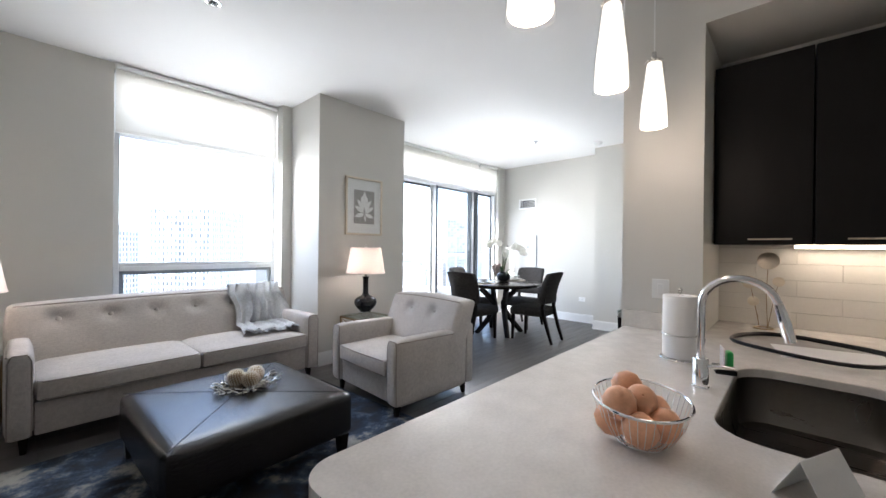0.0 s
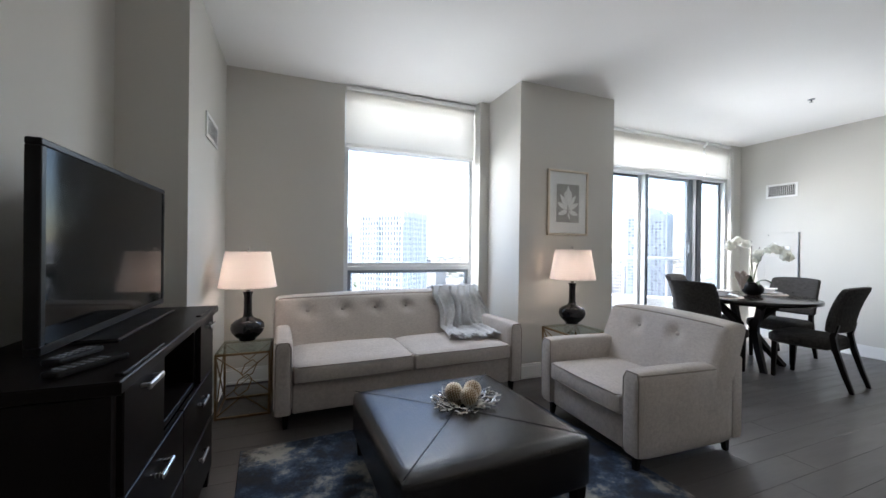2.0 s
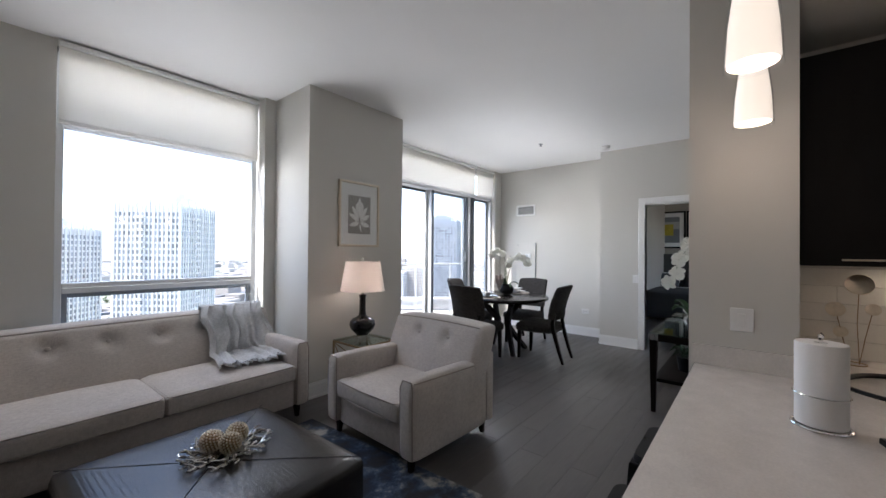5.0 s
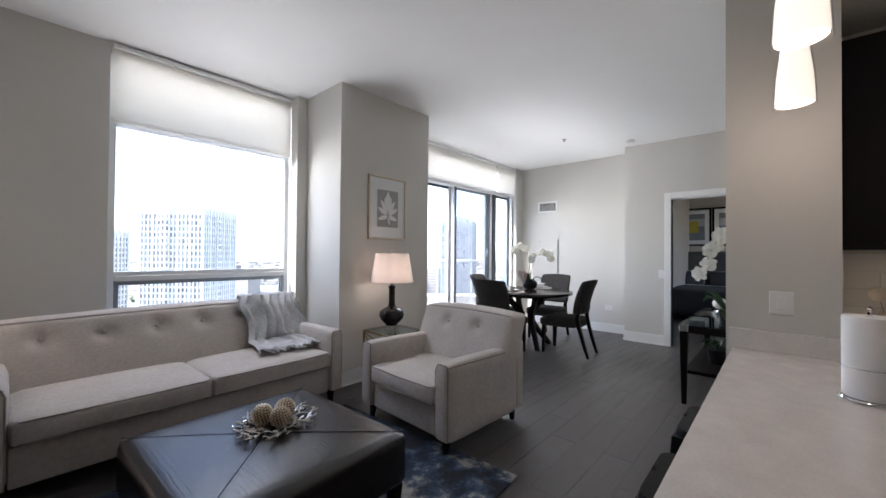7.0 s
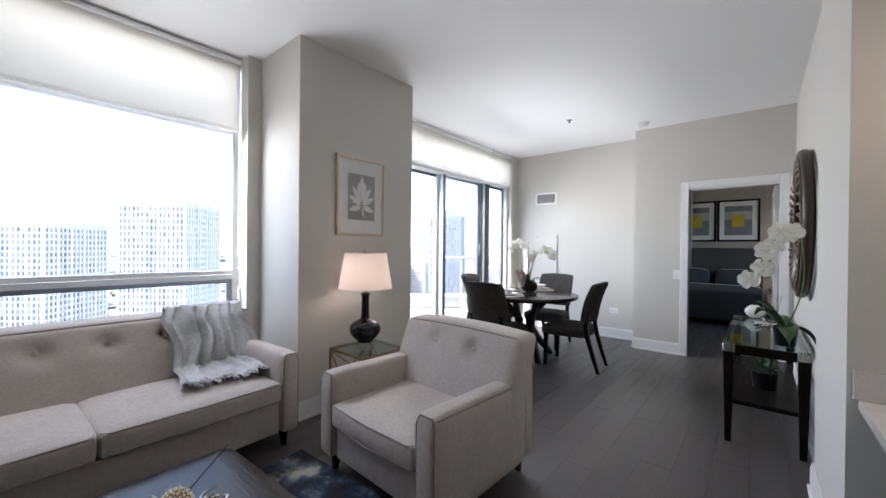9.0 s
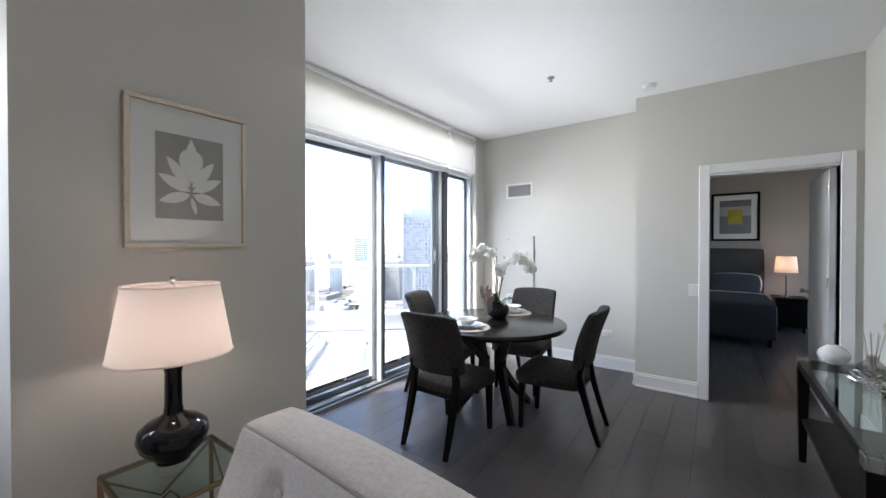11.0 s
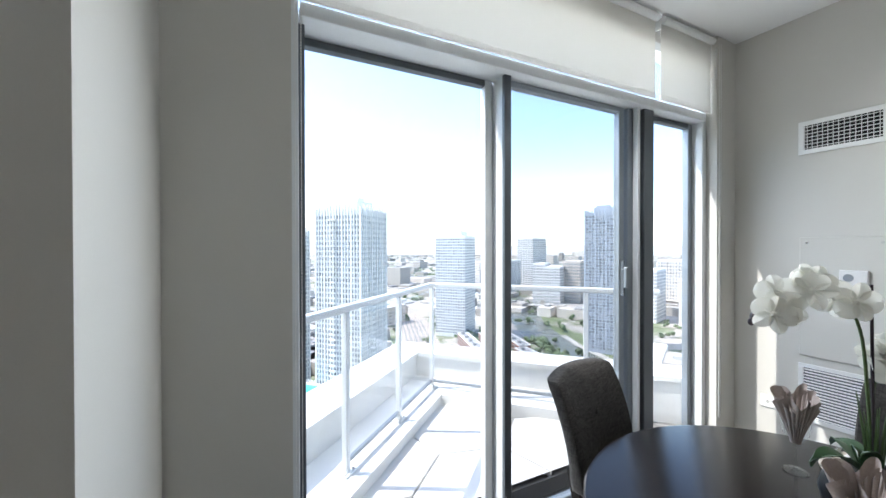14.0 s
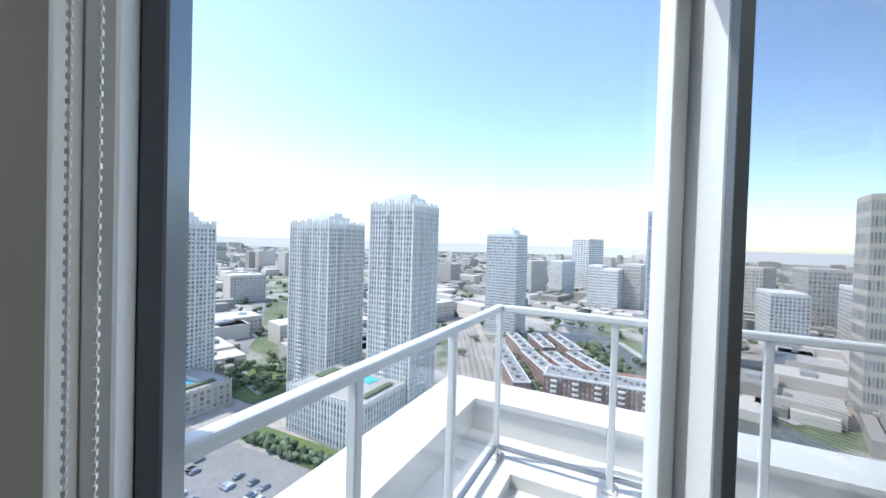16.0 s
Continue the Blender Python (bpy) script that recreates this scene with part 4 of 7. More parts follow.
# media chest with the television
tc_ = thing("media_chest", "espresso wood media chest with steel bar handles", "media chest", pose(-2.49, -2.06, 0, 0, 0, 90))
L, D, TH = 1.24, 0.47, 0.97
part("top", box(-0.012, L + 0.012, -0.012, D, TH - 0.035, TH, 0.004), ESPRESSO, tc_)
for x in (0, L - 0.035):
    part("side_panel", box(x, x + 0.035, 0.012, D - 0.01, 0.10, TH - 0.036, 0.003), ESPRESSO, tc_)
part("back_panel", box(0.036, L - 0.036, D - 0.03, D - 0.012, 0.10, TH - 0.037, 0.002), ESPRESSO, tc_)
part("bottom", box(0.036, L - 0.036, 0.02, D - 0.031, 0.10, 0.13, 0.002), ESPRESSO, tc_)
part("shelf", box(0.37, L - 0.036, 0.02, D - 0.031, 0.655, 0.68, 0.002), ESPRESSO, tc_)
part("divider", box(0.345, 0.37, 0.02, D - 0.031, 0.131, TH - 0.037, 0.002), ESPRESSO, tc_)
part("divider", box(0.855, 0.88, 0.02, D - 0.031, 0.131, TH - 0.037, 0.002), ESPRESSO, tc_)
for x0, x1, z0, z1 in ((0.037, 0.36, 0.66, 0.977), (0.883, 1.163, 0.66, 0.977), (0.037, 0.60, 0.405, 0.652), (0.605, 1.163, 0.405, 0.652), (0.037, 0.60, 0.135, 0.40), (0.605, 1.163, 0.135, 0.40)):
    d2 = part("drawer_front", box(x0, x1, -0.002, 0.019, z0, z1, 0.003), ESPRESSO, tc_)
    c, z = (x0 + x1) / 2, z1 - 0.07
    part("handle", box(c - 0.06, c + 0.06, -0.03, -0.02, z - 0.012, z + 0.006, 0.003), STEEL, d2, "brushed steel bar handle")
    for q in (-0.045, 0.045):
        part("handle_post", box(c + q - 0.006, c + q + 0.006, -0.021, -0.002, z - 0.006, z + 0.004, 0.001), STEEL, d2)
for x in (0.03, L - 0.03):
    for y in (0.04, D - 0.05):
        part("leg", taper(x, y, 0.0, 0.10, 0.018, 0.028), ESPRESSO, tc_)
tv = thing("television", "black flat-screen television standing on the media chest", "television", pose(-2.747, -1.305, TH, 0, 0, 90))
part("screen", box(-0.505, 0.505, -0.004, 0.004, 0.045, 0.605, 0.001), SCREEN, tv)
for b in ((-0.53, 0.53, -0.008, 0.03, 0.605, 0.625), (-0.53, 0.53, -0.008, 0.03, 0.02, 0.045), (-0.53, -0.505, -0.008, 0.03, 0.045, 0.605), (0.505, 0.53, -0.008, 0.03, 0.045, 0.605)):
    part("bezel", box(*b, 0.003), BLACK, tv)
part("back_cover", box(-0.46, 0.46, 0.008, 0.055, 0.06, 0.56, 0.02, 2), BLACK, tv)
part("neck", box(-0.10, 0.10, 0.01, 0.05, 0.01, 0.06, 0.004), BLACK, tv)
part("stand", box(-0.32, 0.32, -0.11, 0.12, 0.0005, 0.014, 0.005), BLACK, tv)
for x, y, a, ln in ((-2.60, -1.92, 62, 0.19), (-2.68, -1.80, 75, 0.16)):
    rm = thing("remote_control", "black remote control lying on the media chest", "remote", pose(x, y, TH + 0.001, 0, 0, a), group="remote controls")
    part("body", box(-ln / 2, ln / 2, -0.024, 0.024, 0, 0.018, 0.006, 2), BLACK, rm)
    for k in range(6):
        for j in (-1, 0, 1):
            part("key", box(-ln / 2 + 0.02 + k * 0.022, -ln / 2 + 0.03 + k * 0.022, j * 0.013 - 0.004, j * 0.013 + 0.004, 0.018, 0.0195), ALU, rm)

# ---- dining corner ----
TX, TY, TZ = 2.815, -0.455, 0.79
dt = thing("dining_table", "round espresso wood dining table on crossed splayed legs", "dining table", pose(TX, TY, 0))
part("tabletop", lathe([(0, 0.742), (0.62, 0.742), (0.634, 0.748), (0.64, 0.756), (0.64, 0.778), (0.634, 0.787), (0.62, TZ), (0, TZ)], 96), TABLE_WOOD, dt, smooth=True)
part("apron", lathe([(0.0, 0.70), (0.30, 0.70), (0.30, 0.742), (0.0, 0.742)], 40), ESPRESSO, dt, smooth=True)
for k in range(4):
    a = math.pi / 4 + k * math.pi / 2 + 0.15
    c, s = math.cos(a), math.sin(a)
    part("leg", tube([(r * c - w * s, r * s + w * c, z) for r, w, z in ((0.30, 0.0, 0.70), (0.19, 0.03, 0.58), (0.085, 0.05, 0.46), (0.085, 0.05, 0.38), (0.19, 0.03, 0.22), (0.37, 0.0, 0.0))], [0.045, 0.043, 0.045, 0.045, 0.042, 0.036], 4), ESPRESSO, dt)


def dining_chair(m):
    t = thing("dining_chair", "charcoal tweed dining chair with a buttoned back and dark legs", "dining chair", m, group="chairs round the dining table")
    bm = cushion(-0.235, 0.235, -0.22, 0.26, 0.365, 0.475, 0.018, 0.035, 12)
    for v in bm.verts:
        v.co.x *= 1 + 0.10 * (v.co.y / 0.26)
    part("seat", bm, CHARCOAL, t, smooth=True)
    bm = cushion(-0.235, 0.235, -0.285, -0.215, 0.545, 0.975, 0.010, 0.018, 16, 12, (), "y")
    for v in bm.verts:
        s = (v.co.z - 0.545) / 0.43
        v.co.y -= 0.10 * s * s + 0.02 * s - 0.045 * (v.co.x / 0.235) ** 2
        v.co.z -= 0.006 * (v.co.x / 0.235) ** 2 * s
    bk = part("backrest", bm, CHARCOAL, t, smooth=True)
    bm = lathe([(0.0, 0.006), (0.009, 0.005), (0.013, 0)], 12)
    bm.transform(pose(0, -0.247, 0.80, -90, 0, 0))
    part("button", bm, CHARCOAL, bk, smooth=True)
    for x in (-0.19, 0.19):
        part("leg", taper(x * 1.08, 0.215, 0.0, 0.38, 0.016, 0.024, 0, 0.012), ESPRESSO, t)
        part("leg", tube([(x, -0.36, 0.0), (x, -0.31, 0.15), (x, -0.245, 0.38), (x, -0.225, 0.50), (x, -0.255, 0.62)], [0.020, 0.026, 0.031, 0.029, 0.024], 4), ESPRESSO, t)
    part("seat_rail", box(-0.19, 0.19, -0.235, -0.21, 0.36, 0.40, 0.003), ESPRESSO, t)
    return t


dc = dining_chair(pose(2.85, -1.03, 0, 0, 0, 4))
for x, y, a in ((2.235, -0.42, -90), (2.90, 0.12, 194), (3.51, -0.45, 92)):
    copy_thing(dc, pose(x, y, 0, 0, 0, a))


def place_setting(x, y, ang):
    mt = part("placemat", lathe([(0, 0), (0.188, 0), (0.19, 0.002), (0.188, 0.004), (0, 0.004)], 48), LINEN_MAT)
    mt.matrix_world = pose(x, y, TZ + 0.0005)
    tagged(mt, "round beige woven placemat on the dining table", "placemat", "placemats")
    z = TZ + 0.005
    for n, lab, r, h in (("dinner_plate", "white china dinner plate on a placemat", 0.138, 0.018), ("side_plate", "white china side plate stacked on the dinner plate", 0.108, 0.016)):
        p = part(n, lathe([(0, 0), (r * 0.62, 0), (r * 0.66, 0.003), (r, h), (r, h + 0.003), (r * 0.64, 0.007), (0, 0.005)], 48), CHINA, smooth=True)
        p.matrix_world = pose(x, y, z)
        tagged(p, lab, "plate", "place settings")
        z += 0.0085
    b = part("soup_bowl", lathe([(0, 0), (0.04, 0), (0.042, 0.005), (0.062, 0.022), (0.072, 0.042), (0.092, 0.047), (0.092, 0.050), (0.070, 0.046), (0.058, 0.026), (0.038, 0.009), (0, 0.008)], 48), CHINA, smooth=True)
    b.matrix_world = pose(x, y, z + 0.001)
    tagged(b, "white rimmed china bowl on stacked plates", "bowl", "place settings")
    c, s = math.cos(ang), math.sin(ang)
    for k, nm in enumerate(("knife", "spoon")):
        d = 0.150 + 0.020 * k
        u = part(nm, tube([(-0.09, 0, 0.002), (-0.03, 0, 0.003), (0.03, 0, 0.004), (0.05, 0, 0.004), (0.07, 0, 0.003), (0.095, 0, 0.004)], [0.005, 0.004, 0.003, 0.004, 0.008 if k == 0 else 0.013, 0.004], 6), STEEL, smooth=True)
        u.matrix_world = pose(x + d * c * 0.9 + 0.02 * s, y + d * s * 0.9, TZ + 0.006, 0, 0, math.degrees(ang) + 90)
        tagged(u, "polished steel " + nm + " lying on the placemat", "cutlery", "cutlery")
    f = part("fork", tube([(-0.09, 0, 0.002), (-0.02, 0, 0.004), (0.04, 0, 0.004), (0.055, 0, 0.003), (0.095, 0, 0.006)], [0.005, 0.003, 0.003, 0.011, 0.007], 6), STEEL, smooth=True)
    f.matrix_world = pose(x - 0.165 * c, y - 0.165 * s, TZ + 0.006, 0, 0, math.degrees(ang) + 90)
    tagged(f, "polished steel fork lying on the placemat", "cutlery", "cutlery")


place_setting(2.43, -0.43, -1.2)
place_setting(3.27, -0.43, -1.5)


def napkin_glass(x, y):
    g = thing("wine_glass", "stemmed wine glass holding a folded taupe napkin", "wine glass", pose(x, y, TZ + 0.001), group="wine glasses")
    part("bowl_and_stem", lathe([(0, 0), (0.034, 0), (0.034, 0.002), (0.006, 0.008), (0.004, 0.03), (0.004, 0.085), (0.012, 0.095), (0.034, 0.125), (0.038, 0.16), (0.032, 0.195)], 28), CLEAR, g, smooth=True)
    nk = thing("napkin", "folded taupe cloth napkin fanned out of a wine glass", "napkin", pose(x, y, TZ + 0.1), group="napkins")
    for k, (turn, tall, wide) in enumerate(((0.0, 0.150, 0.052), (0.9, 0.135, 0.045), (2.1, 0.140, 0.048))):
        def pleat(u, v, turn=turn, tall=tall, wide=wide):
            ang = turn + 2 * math.pi * u
            rad = 0.014 + (wide - 0.014) * v ** 1.2 * (1 + 0.34 * math.cos(7 * ang + 2 * turn))
            lip = tall * v + 0.022 * v * v * math.cos(4 * ang + turn) + 0.012 * v * math.cos(ang)
            return (rad * math.cos(ang), rad * math.sin(ang), -0.005 + lip)
        part("fold", sheet(np.linspace(0, 1, 85), np.linspace(0, 1, 9), pleat), NAPKIN, nk, smooth=True)


napkin_glass(2.63, -0.51)
napkin_glass(3.07, -0.24)


def orchid_flower(bm, c, facing, size, rng2):
    """Five petals and a lip round a centre."""
    z = Vector(facing).normalized()
    x = z.orthogonal().normalized()
    y = z.cross(x)
    spin = rng2.uniform(0, 6.28)
    for k in range(5):
        a = spin + k * 1.2566
        w = 0.60 if k in (1, 4) else 0.40
        rows = []
        for u in (0.06, 0.22, 0.45, 0.70, 0.90, 1.0, 1.04):
            half = size * w * math.sqrt(max(0.012, 1 - ((u - 0.55) / 0.5) ** 2))
            for v in (-1, 0, 1):
                px, py = size * u, half * v
                d = x * (px * math.cos(a) - py * math.sin(a)) + y * (px * math.sin(a) + py * math.cos(a))
                rows.append(bm.verts.new(Vector(c) + d + z * (0.18 * size * (abs(v) - 0.6) + 0.10 * size * math.sin(u * 3))))
        for i in range(6):
            for j in range(2):
                q = i * 3 + j
                bm.faces.new((rows[q], rows[q + 1], rows[q + 4], rows[q + 3]))
    bmesh.ops.create_icosphere(bm, subdivisions=1, radius=size * 0.17, matrix=Matrix.Translation(Vector(c) + z * size * 0.12))


def strap_leaf(ang, ln, wd, rise, droop, z0, r0=0.02):
    c, s = math.cos(ang), math.sin(ang)

    def f(u, v):
        r = r0 + ln * u
        h = z0 + rise * math.sin(u * 1.9) - droop * u * u
        half = wd * (math.sin(min(1.0, 0.12 + u * 0.95) * math.pi) ** 0.6) * v
        return (r * c - half * s, r * s + half * c, h + abs(v) * wd * 0.35)
    return sheet(np.linspace(0, 1, 12), (-1, -0.5, 0, 0.5, 1), f, 0.002)


def orchid(label, m, pot_profile, pot_mat, stems, leaves, seed, pot_label, soil=0.10, bloom=0.048):
    """Stems are rows of points; flowers hang along the last part of each, buds at its tip."""
    rng2 = random.Random(seed)
    t = thing("orchid", label, "orchid", m)
    part("pot", lathe(pot_profile, 36), pot_mat, t, pot_label, smooth=True)
    for k, (a, ln, wd, rise, droop) in enumerate(leaves):
        part("leaf", strap_leaf(a, ln, wd, rise, droop, soil), LEAF, t, smooth=True)
    for pts, nf, facing in stems:
        pts = [Vector(p) for p in pts]
        fine = []
        for i in range(len(pts) - 1):
            p0, p1, p2, p3 = pts[max(i - 1, 0)], pts[i], pts[i + 1], pts[min(i + 2, len(pts) - 1)]
            for k in range(6):
                q = k / 6
                fine.append(0.5 * ((2 * p1) + (p2 - p0) * q + (2 * p0 - 5 * p1 + 4 * p2 - p3) * q * q + (3 * p1 - p0 - 3 * p2 + p3) * q ** 3))
        fine.append(pts[-1])
        st = part("stem", tube(fine, [0.0045 - 0.003 * i / len(fine) for i in range(len(fine))], 6), STEM, t, smooth=True)
        n = len(fine)
        for k in range(nf):
            i = int(n * (0.46 + 0.42 * k / max(1, nf - 1)))
            side = Vector(facing).normalized() * 0.022 + Vector((rng2.uniform(-0.03, 0.03), rng2.uniform(-0.03, 0.03), rng2.uniform(-0.025, 0.02)))
            bm = bmesh.new()
            orchid_flower(bm, fine[i] + side, Vector(facing) + Vector((rng2.uniform(-0.4, 0.4), rng2.uniform(-0.4, 0.4), rng2.uniform(-0.2, 0.3))), bloom, rng2)
            part("flower", bm, PETAL, t, "white orchid flower", smooth=True)
        for k in range(4):
            i = min(n - 1, int(n * (0.92 + 0.027 * k)))
            bm = bmesh.new()
            bmesh.ops.create_icosphere(bm, subdivisions=2, radius=0.011 - 0.0015 * k)
            for v in bm.verts:
                v.co.z *= 1.4
            bm.transform(Matrix.Translation(fine[i] + Vector((rng2.uniform(-0.012, 0.012), rng2.uniform(-0.012, 0.012), 0.006))))
            part("bud", bm, TWIG, t, smooth=True)
    return t


o1 = orchid("white orchid arrangement in a round black bowl vase on the table", pose(2.93, -0.45, TZ + 0.001),
            [(0, 0), (0.045, 0), (0.075, 0.012), (0.1, 0.042), (0.107, 0.075), (0.1, 0.105), (0.082, 0.128), (0.064, 0.14), (0.066, 0.15), (0.06, 0.152), (0.05, 0.138), (0, 0.135)], BLACK,
            [([(0, 0, 0.13), (-0.01, 0.01, 0.34), (-0.03, 0.02, 0.52), (-0.08, 0.05, 0.615), (-0.15, 0.10, 0.625), (-0.21, 0.14, 0.575), (-0.24, 0.16, 0.53)], 9, (-0.8, -0.55, 0.1)),
             ([(0.01, 0, 0.13), (0.04, -0.02, 0.33), (0.08, -0.05, 0.46), (0.14, -0.09, 0.55), (0.22, -0.14, 0.54), (0.28, -0.18, 0.46), (0.33, -0.20, 0.41)], 10, (-0.8, -0.5, 0.1)),
             ([(0, 0.01, 0.13), (0.01, 0.01, 0.28), (0.02, 0.0, 0.43), (0.04, -0.02, 0.49), (0.07, -0.03, 0.46)], 5, (-0.8, -0.5, 0.15))],
            [(2.6, 0.14, 0.028, 0.08, 0.05), (4.0, 0.15, 0.03, 0.05, 0.07), (5.2, 0.15, 0.028, 0.07, 0.05), (0.8, 0.15, 0.028, 0.06, 0.05), (3.2, 0.12, 0.026, 0.11, 0.02)], 4, "round matte black vase", 0.135)
for k in range(9):
    a = k * 0.7
    part("grass_blade", tube([(0.01 * math.cos(a), 0.01 * math.sin(a), 0.13), (0.02 * math.cos(a), 0.02 * math.sin(a), 0.24), (0.035 * math.cos(a), 0.035 * math.sin(a), 0.31 + 0.015 * (k % 4))], [0.004, 0.0035, 0.001], 4), STEM, o1, smooth=True)

for x, y, z in ((-0.03, 0.0, 0.64), (0.05, -0.04, 0.57)):
    part("support_stick", tube([(0, 0, 0.13), (x * 0.6, y * 0.6, z * 0.6), (x, y, z)], 0.0035, 6), TWIG, o1, "dark support stick")

# ---- console table, mirror and their things ----
ct = thing("console_table", "black wood console table with a glass top and chrome corners", "console table", pose(1.83, -2.985, 0))
CL, CD, CH = 1.51, 0.46, 0.70
for x in (0.035, CL - 0.035):
    for y in (0.035, CD - 0.035):
        part("leg", taper(x, y, 0.0, CH - 0.06, 0.018, 0.032), ESPRESSO, ct)
        part("corner_cap", box(x - 0.035, x + 0.035, y - 0.035, y + 0.035, CH - 0.06, CH - 0.008, 0.003), STEEL, ct, "chrome corner block")
for b in ((0.07, CL - 0.07, 0.008, 0.03, CH - 0.07, CH - 0.008), (0.07, CL - 0.07, CD - 0.03, CD - 0.008, CH - 0.07, CH - 0.008), (0.008, 0.03, 0.07, CD - 0.07, CH - 0.07, CH - 0.008), (CL - 0.03, CL - 0.008, 0.07, CD - 0.07, CH - 0.07, CH - 0.008)):
    part("apron", box(*b, 0.003), ESPRESSO, ct)
gt = part("glass_top", box(0, CL, 0, CD, CH - 0.008, CH + 0.004, 0.003), GLASS_GREEN, ct)
gt.visible_shadow = False
part("lower_shelf", box(0.03, CL - 0.03, 0.03, CD - 0.03, 0.27, 0.30, 0.004), ESPRESSO, ct)

mr = thing("wall_mirror", "oval mirror in a dark bronze woven lattice frame", "mirror", pose(2.60, -3.018, 1.565))
A, B = 0.57, 0.545


def ring(a, b, y, r, seg=96, rseg=10):
    return tube([(a * math.cos(2 * math.pi * k / seg), y, b * math.sin(2 * math.pi * k / seg)) for k in range(seg)], r, rseg, closed=True)


BRONZE = surface("aged_bronze_resin", (0.055, 0.042, 0.032), 0.38, 0.55, vary=0.35, scale=12, fine=70, bump=0.25)
BRONZE_RUB = surface("rubbed_bronze", (0.20, 0.165, 0.13), 0.36, 0.7, vary=0.3, scale=20, fine=70, bump=0.2)
part("outer_moulding", ring(A, B, 0.045, 0.036), BRONZE, mr, smooth=True)
part("outer_bead", ring(A - 0.03, B - 0.03, 0.078, 0.012), BRONZE, mr, smooth=True)
part("inner_moulding", ring(A - 0.20, B - 0.20, 0.055, 0.022), BRONZE, mr, smooth=True)
for k in range(34):
    a0 = 2 * math.pi * k / 34
    for s in (-1, 1):
        a1 = a0 + s * 2 * math.pi * 0.75 / 34
        p0 = Vector(((A - 0.19) * math.cos(a0), 0.062, (B - 0.19) * math.sin(a0)))
        p1 = Vector(((A - 0.035) * math.cos(a1), 0.066, (B - 0.035) * math.sin(a1)))
        md = (p0 + p1) / 2 + Vector((0, 0.022 + 0.008 * s, 0))
        part("lattice_strand", tube([p0, (p0 + md) / 2 + Vector((0, 0.006, 0)), md, (md + p1) / 2 + Vector((0, 0.006, 0)), p1], [0.009, 0.011, 0.012, 0.011, 0.009], 6), BRONZE_RUB, mr, smooth=True)
bm = bmesh.new()
f = [bm.verts.new(((A - 0.19) * math.cos(2 * math.pi * k / 72), 0.045, (B - 0.19) * math.sin(2 * math.pi * k / 72))) for k in range(72)]
bm.faces.new(f[::-1])
bmesh.ops.solidify(bm, geom=bm.faces[:], thickness=0.004)
part("mirror_glass", bm, MIRROR, mr)
bm = bmesh.new()
f = [bm.verts.new(((A - 0.175) * math.cos(2 * math.pi * k / 72), 0.02, (B - 0.175) * math.sin(2 * math.pi * k / 72))) for k in range(72)]
bm.faces.new(f[::-1])
bmesh.ops.solidify(bm, geom=bm.faces[:], thickness=0.006)
part("backing", bm, BRONZE, mr)

CT = CH + 0.0055
bm = lathe([(0, 0)] + [(0.075 * math.sin(math.pi * (0.16 + 0.72 * k / 26)) + (0.003 if k % 2 else 0), 0.004 + 0.118 * k / 26) for k in range(27)] + [(0.02, 0.122), (0.018, 0.112), (0, 0.11)], 40)
v = part("ribbed_vase", bm, CHINA, smooth=True)
v.matrix_world = pose(3.22, -2.69, CT)
tagged(v, "white ribbed round ceramic vase on the glass console", "vase")
df = thing("reed_diffuser", "smoky glass reed diffuser with pale sticks on the console", "diffuser", pose(3.10, -2.83, CT))
part("bottle", lathe([(0, 0), (0.06, 0.0), (0.068, 0.02), (0.06, 0.05), (0.03, 0.075), (0.026, 0.10), (0.032, 0.105), (0.024, 0.10), (0, 0.03)], 32), glass_sheet("smoky_glass", (0.75, 0.73, 0.72)), df, smooth=True)
for k in range(9):
    a = k * 0.7
    part("reed", tube([(0.01 * math.cos(a), 0.01 * math.sin(a), 0.02), (0.05 * math.cos(a), 0.05 * math.sin(a), 0.24)], 0.002, 5), LINEN_MAT, df)
tr = thing("coral_tray", "silver coral-branch tray lying on the glass console", "tray", pose(2.83, -2.80, CT, 0, 0, 10))
rng = random.Random(12)
for k in range(22):
    ang, r, pts = 2 * math.pi * k / 22, 0.01, []
    while r < 0.15 + rng.uniform(-0.02, 0.03):
        pts.append((1.5 * r * math.cos(ang), 0.75 * r * math.sin(ang), 0.006 + 0.8 * max(0, r - 0.07) ** 1.7 + rng.uniform(0, 0.006)))
        r += 0.018
        ang += rng.uniform(-0.18, 0.18)
    part("branch", tube(pts, 0.005, 6), SILVER, tr, smooth=True)
orchid("tall white orchid in a square-shouldered black pot on the console", pose(1.99, -2.86, CT),
       [(0, 0), (0.055, 0), (0.068, 0.12), (0.07, 0.125), (0.064, 0.125), (0.06, 0.11), (0, 0.11)], BLACK,
       [([(0, 0, 0.11), (0.0, -0.07, 0.32), (-0.02, -0.09, 0.55), (-0.05, -0.06, 0.74), (-0.09, 0.0, 0.79), (-0.12, 0.07, 0.71), (-0.11, 0.12, 0.60), (-0.06, 0.16, 0.48), (0.0, 0.19, 0.39)], 6, (-0.9, 0.35, 0.1))],
       [(0.2, 0.20, 0.05, 0.07, 0.03), (1.2, 0.16, 0.05, 0.17, 0.02), (2.2, 0.18, 0.055, 0.15, 0.05), (3.2, 0.20, 0.055, 0.06, 0.14), (5.0, 0.16, 0.06, 0.04, 0.16)], 9, "black flower pot", 0.115, 0.066)
pp = thing("potted_plant", "small potted plant on the console's lower shelf", "plant", pose(2.30, -2.76, 0.301))
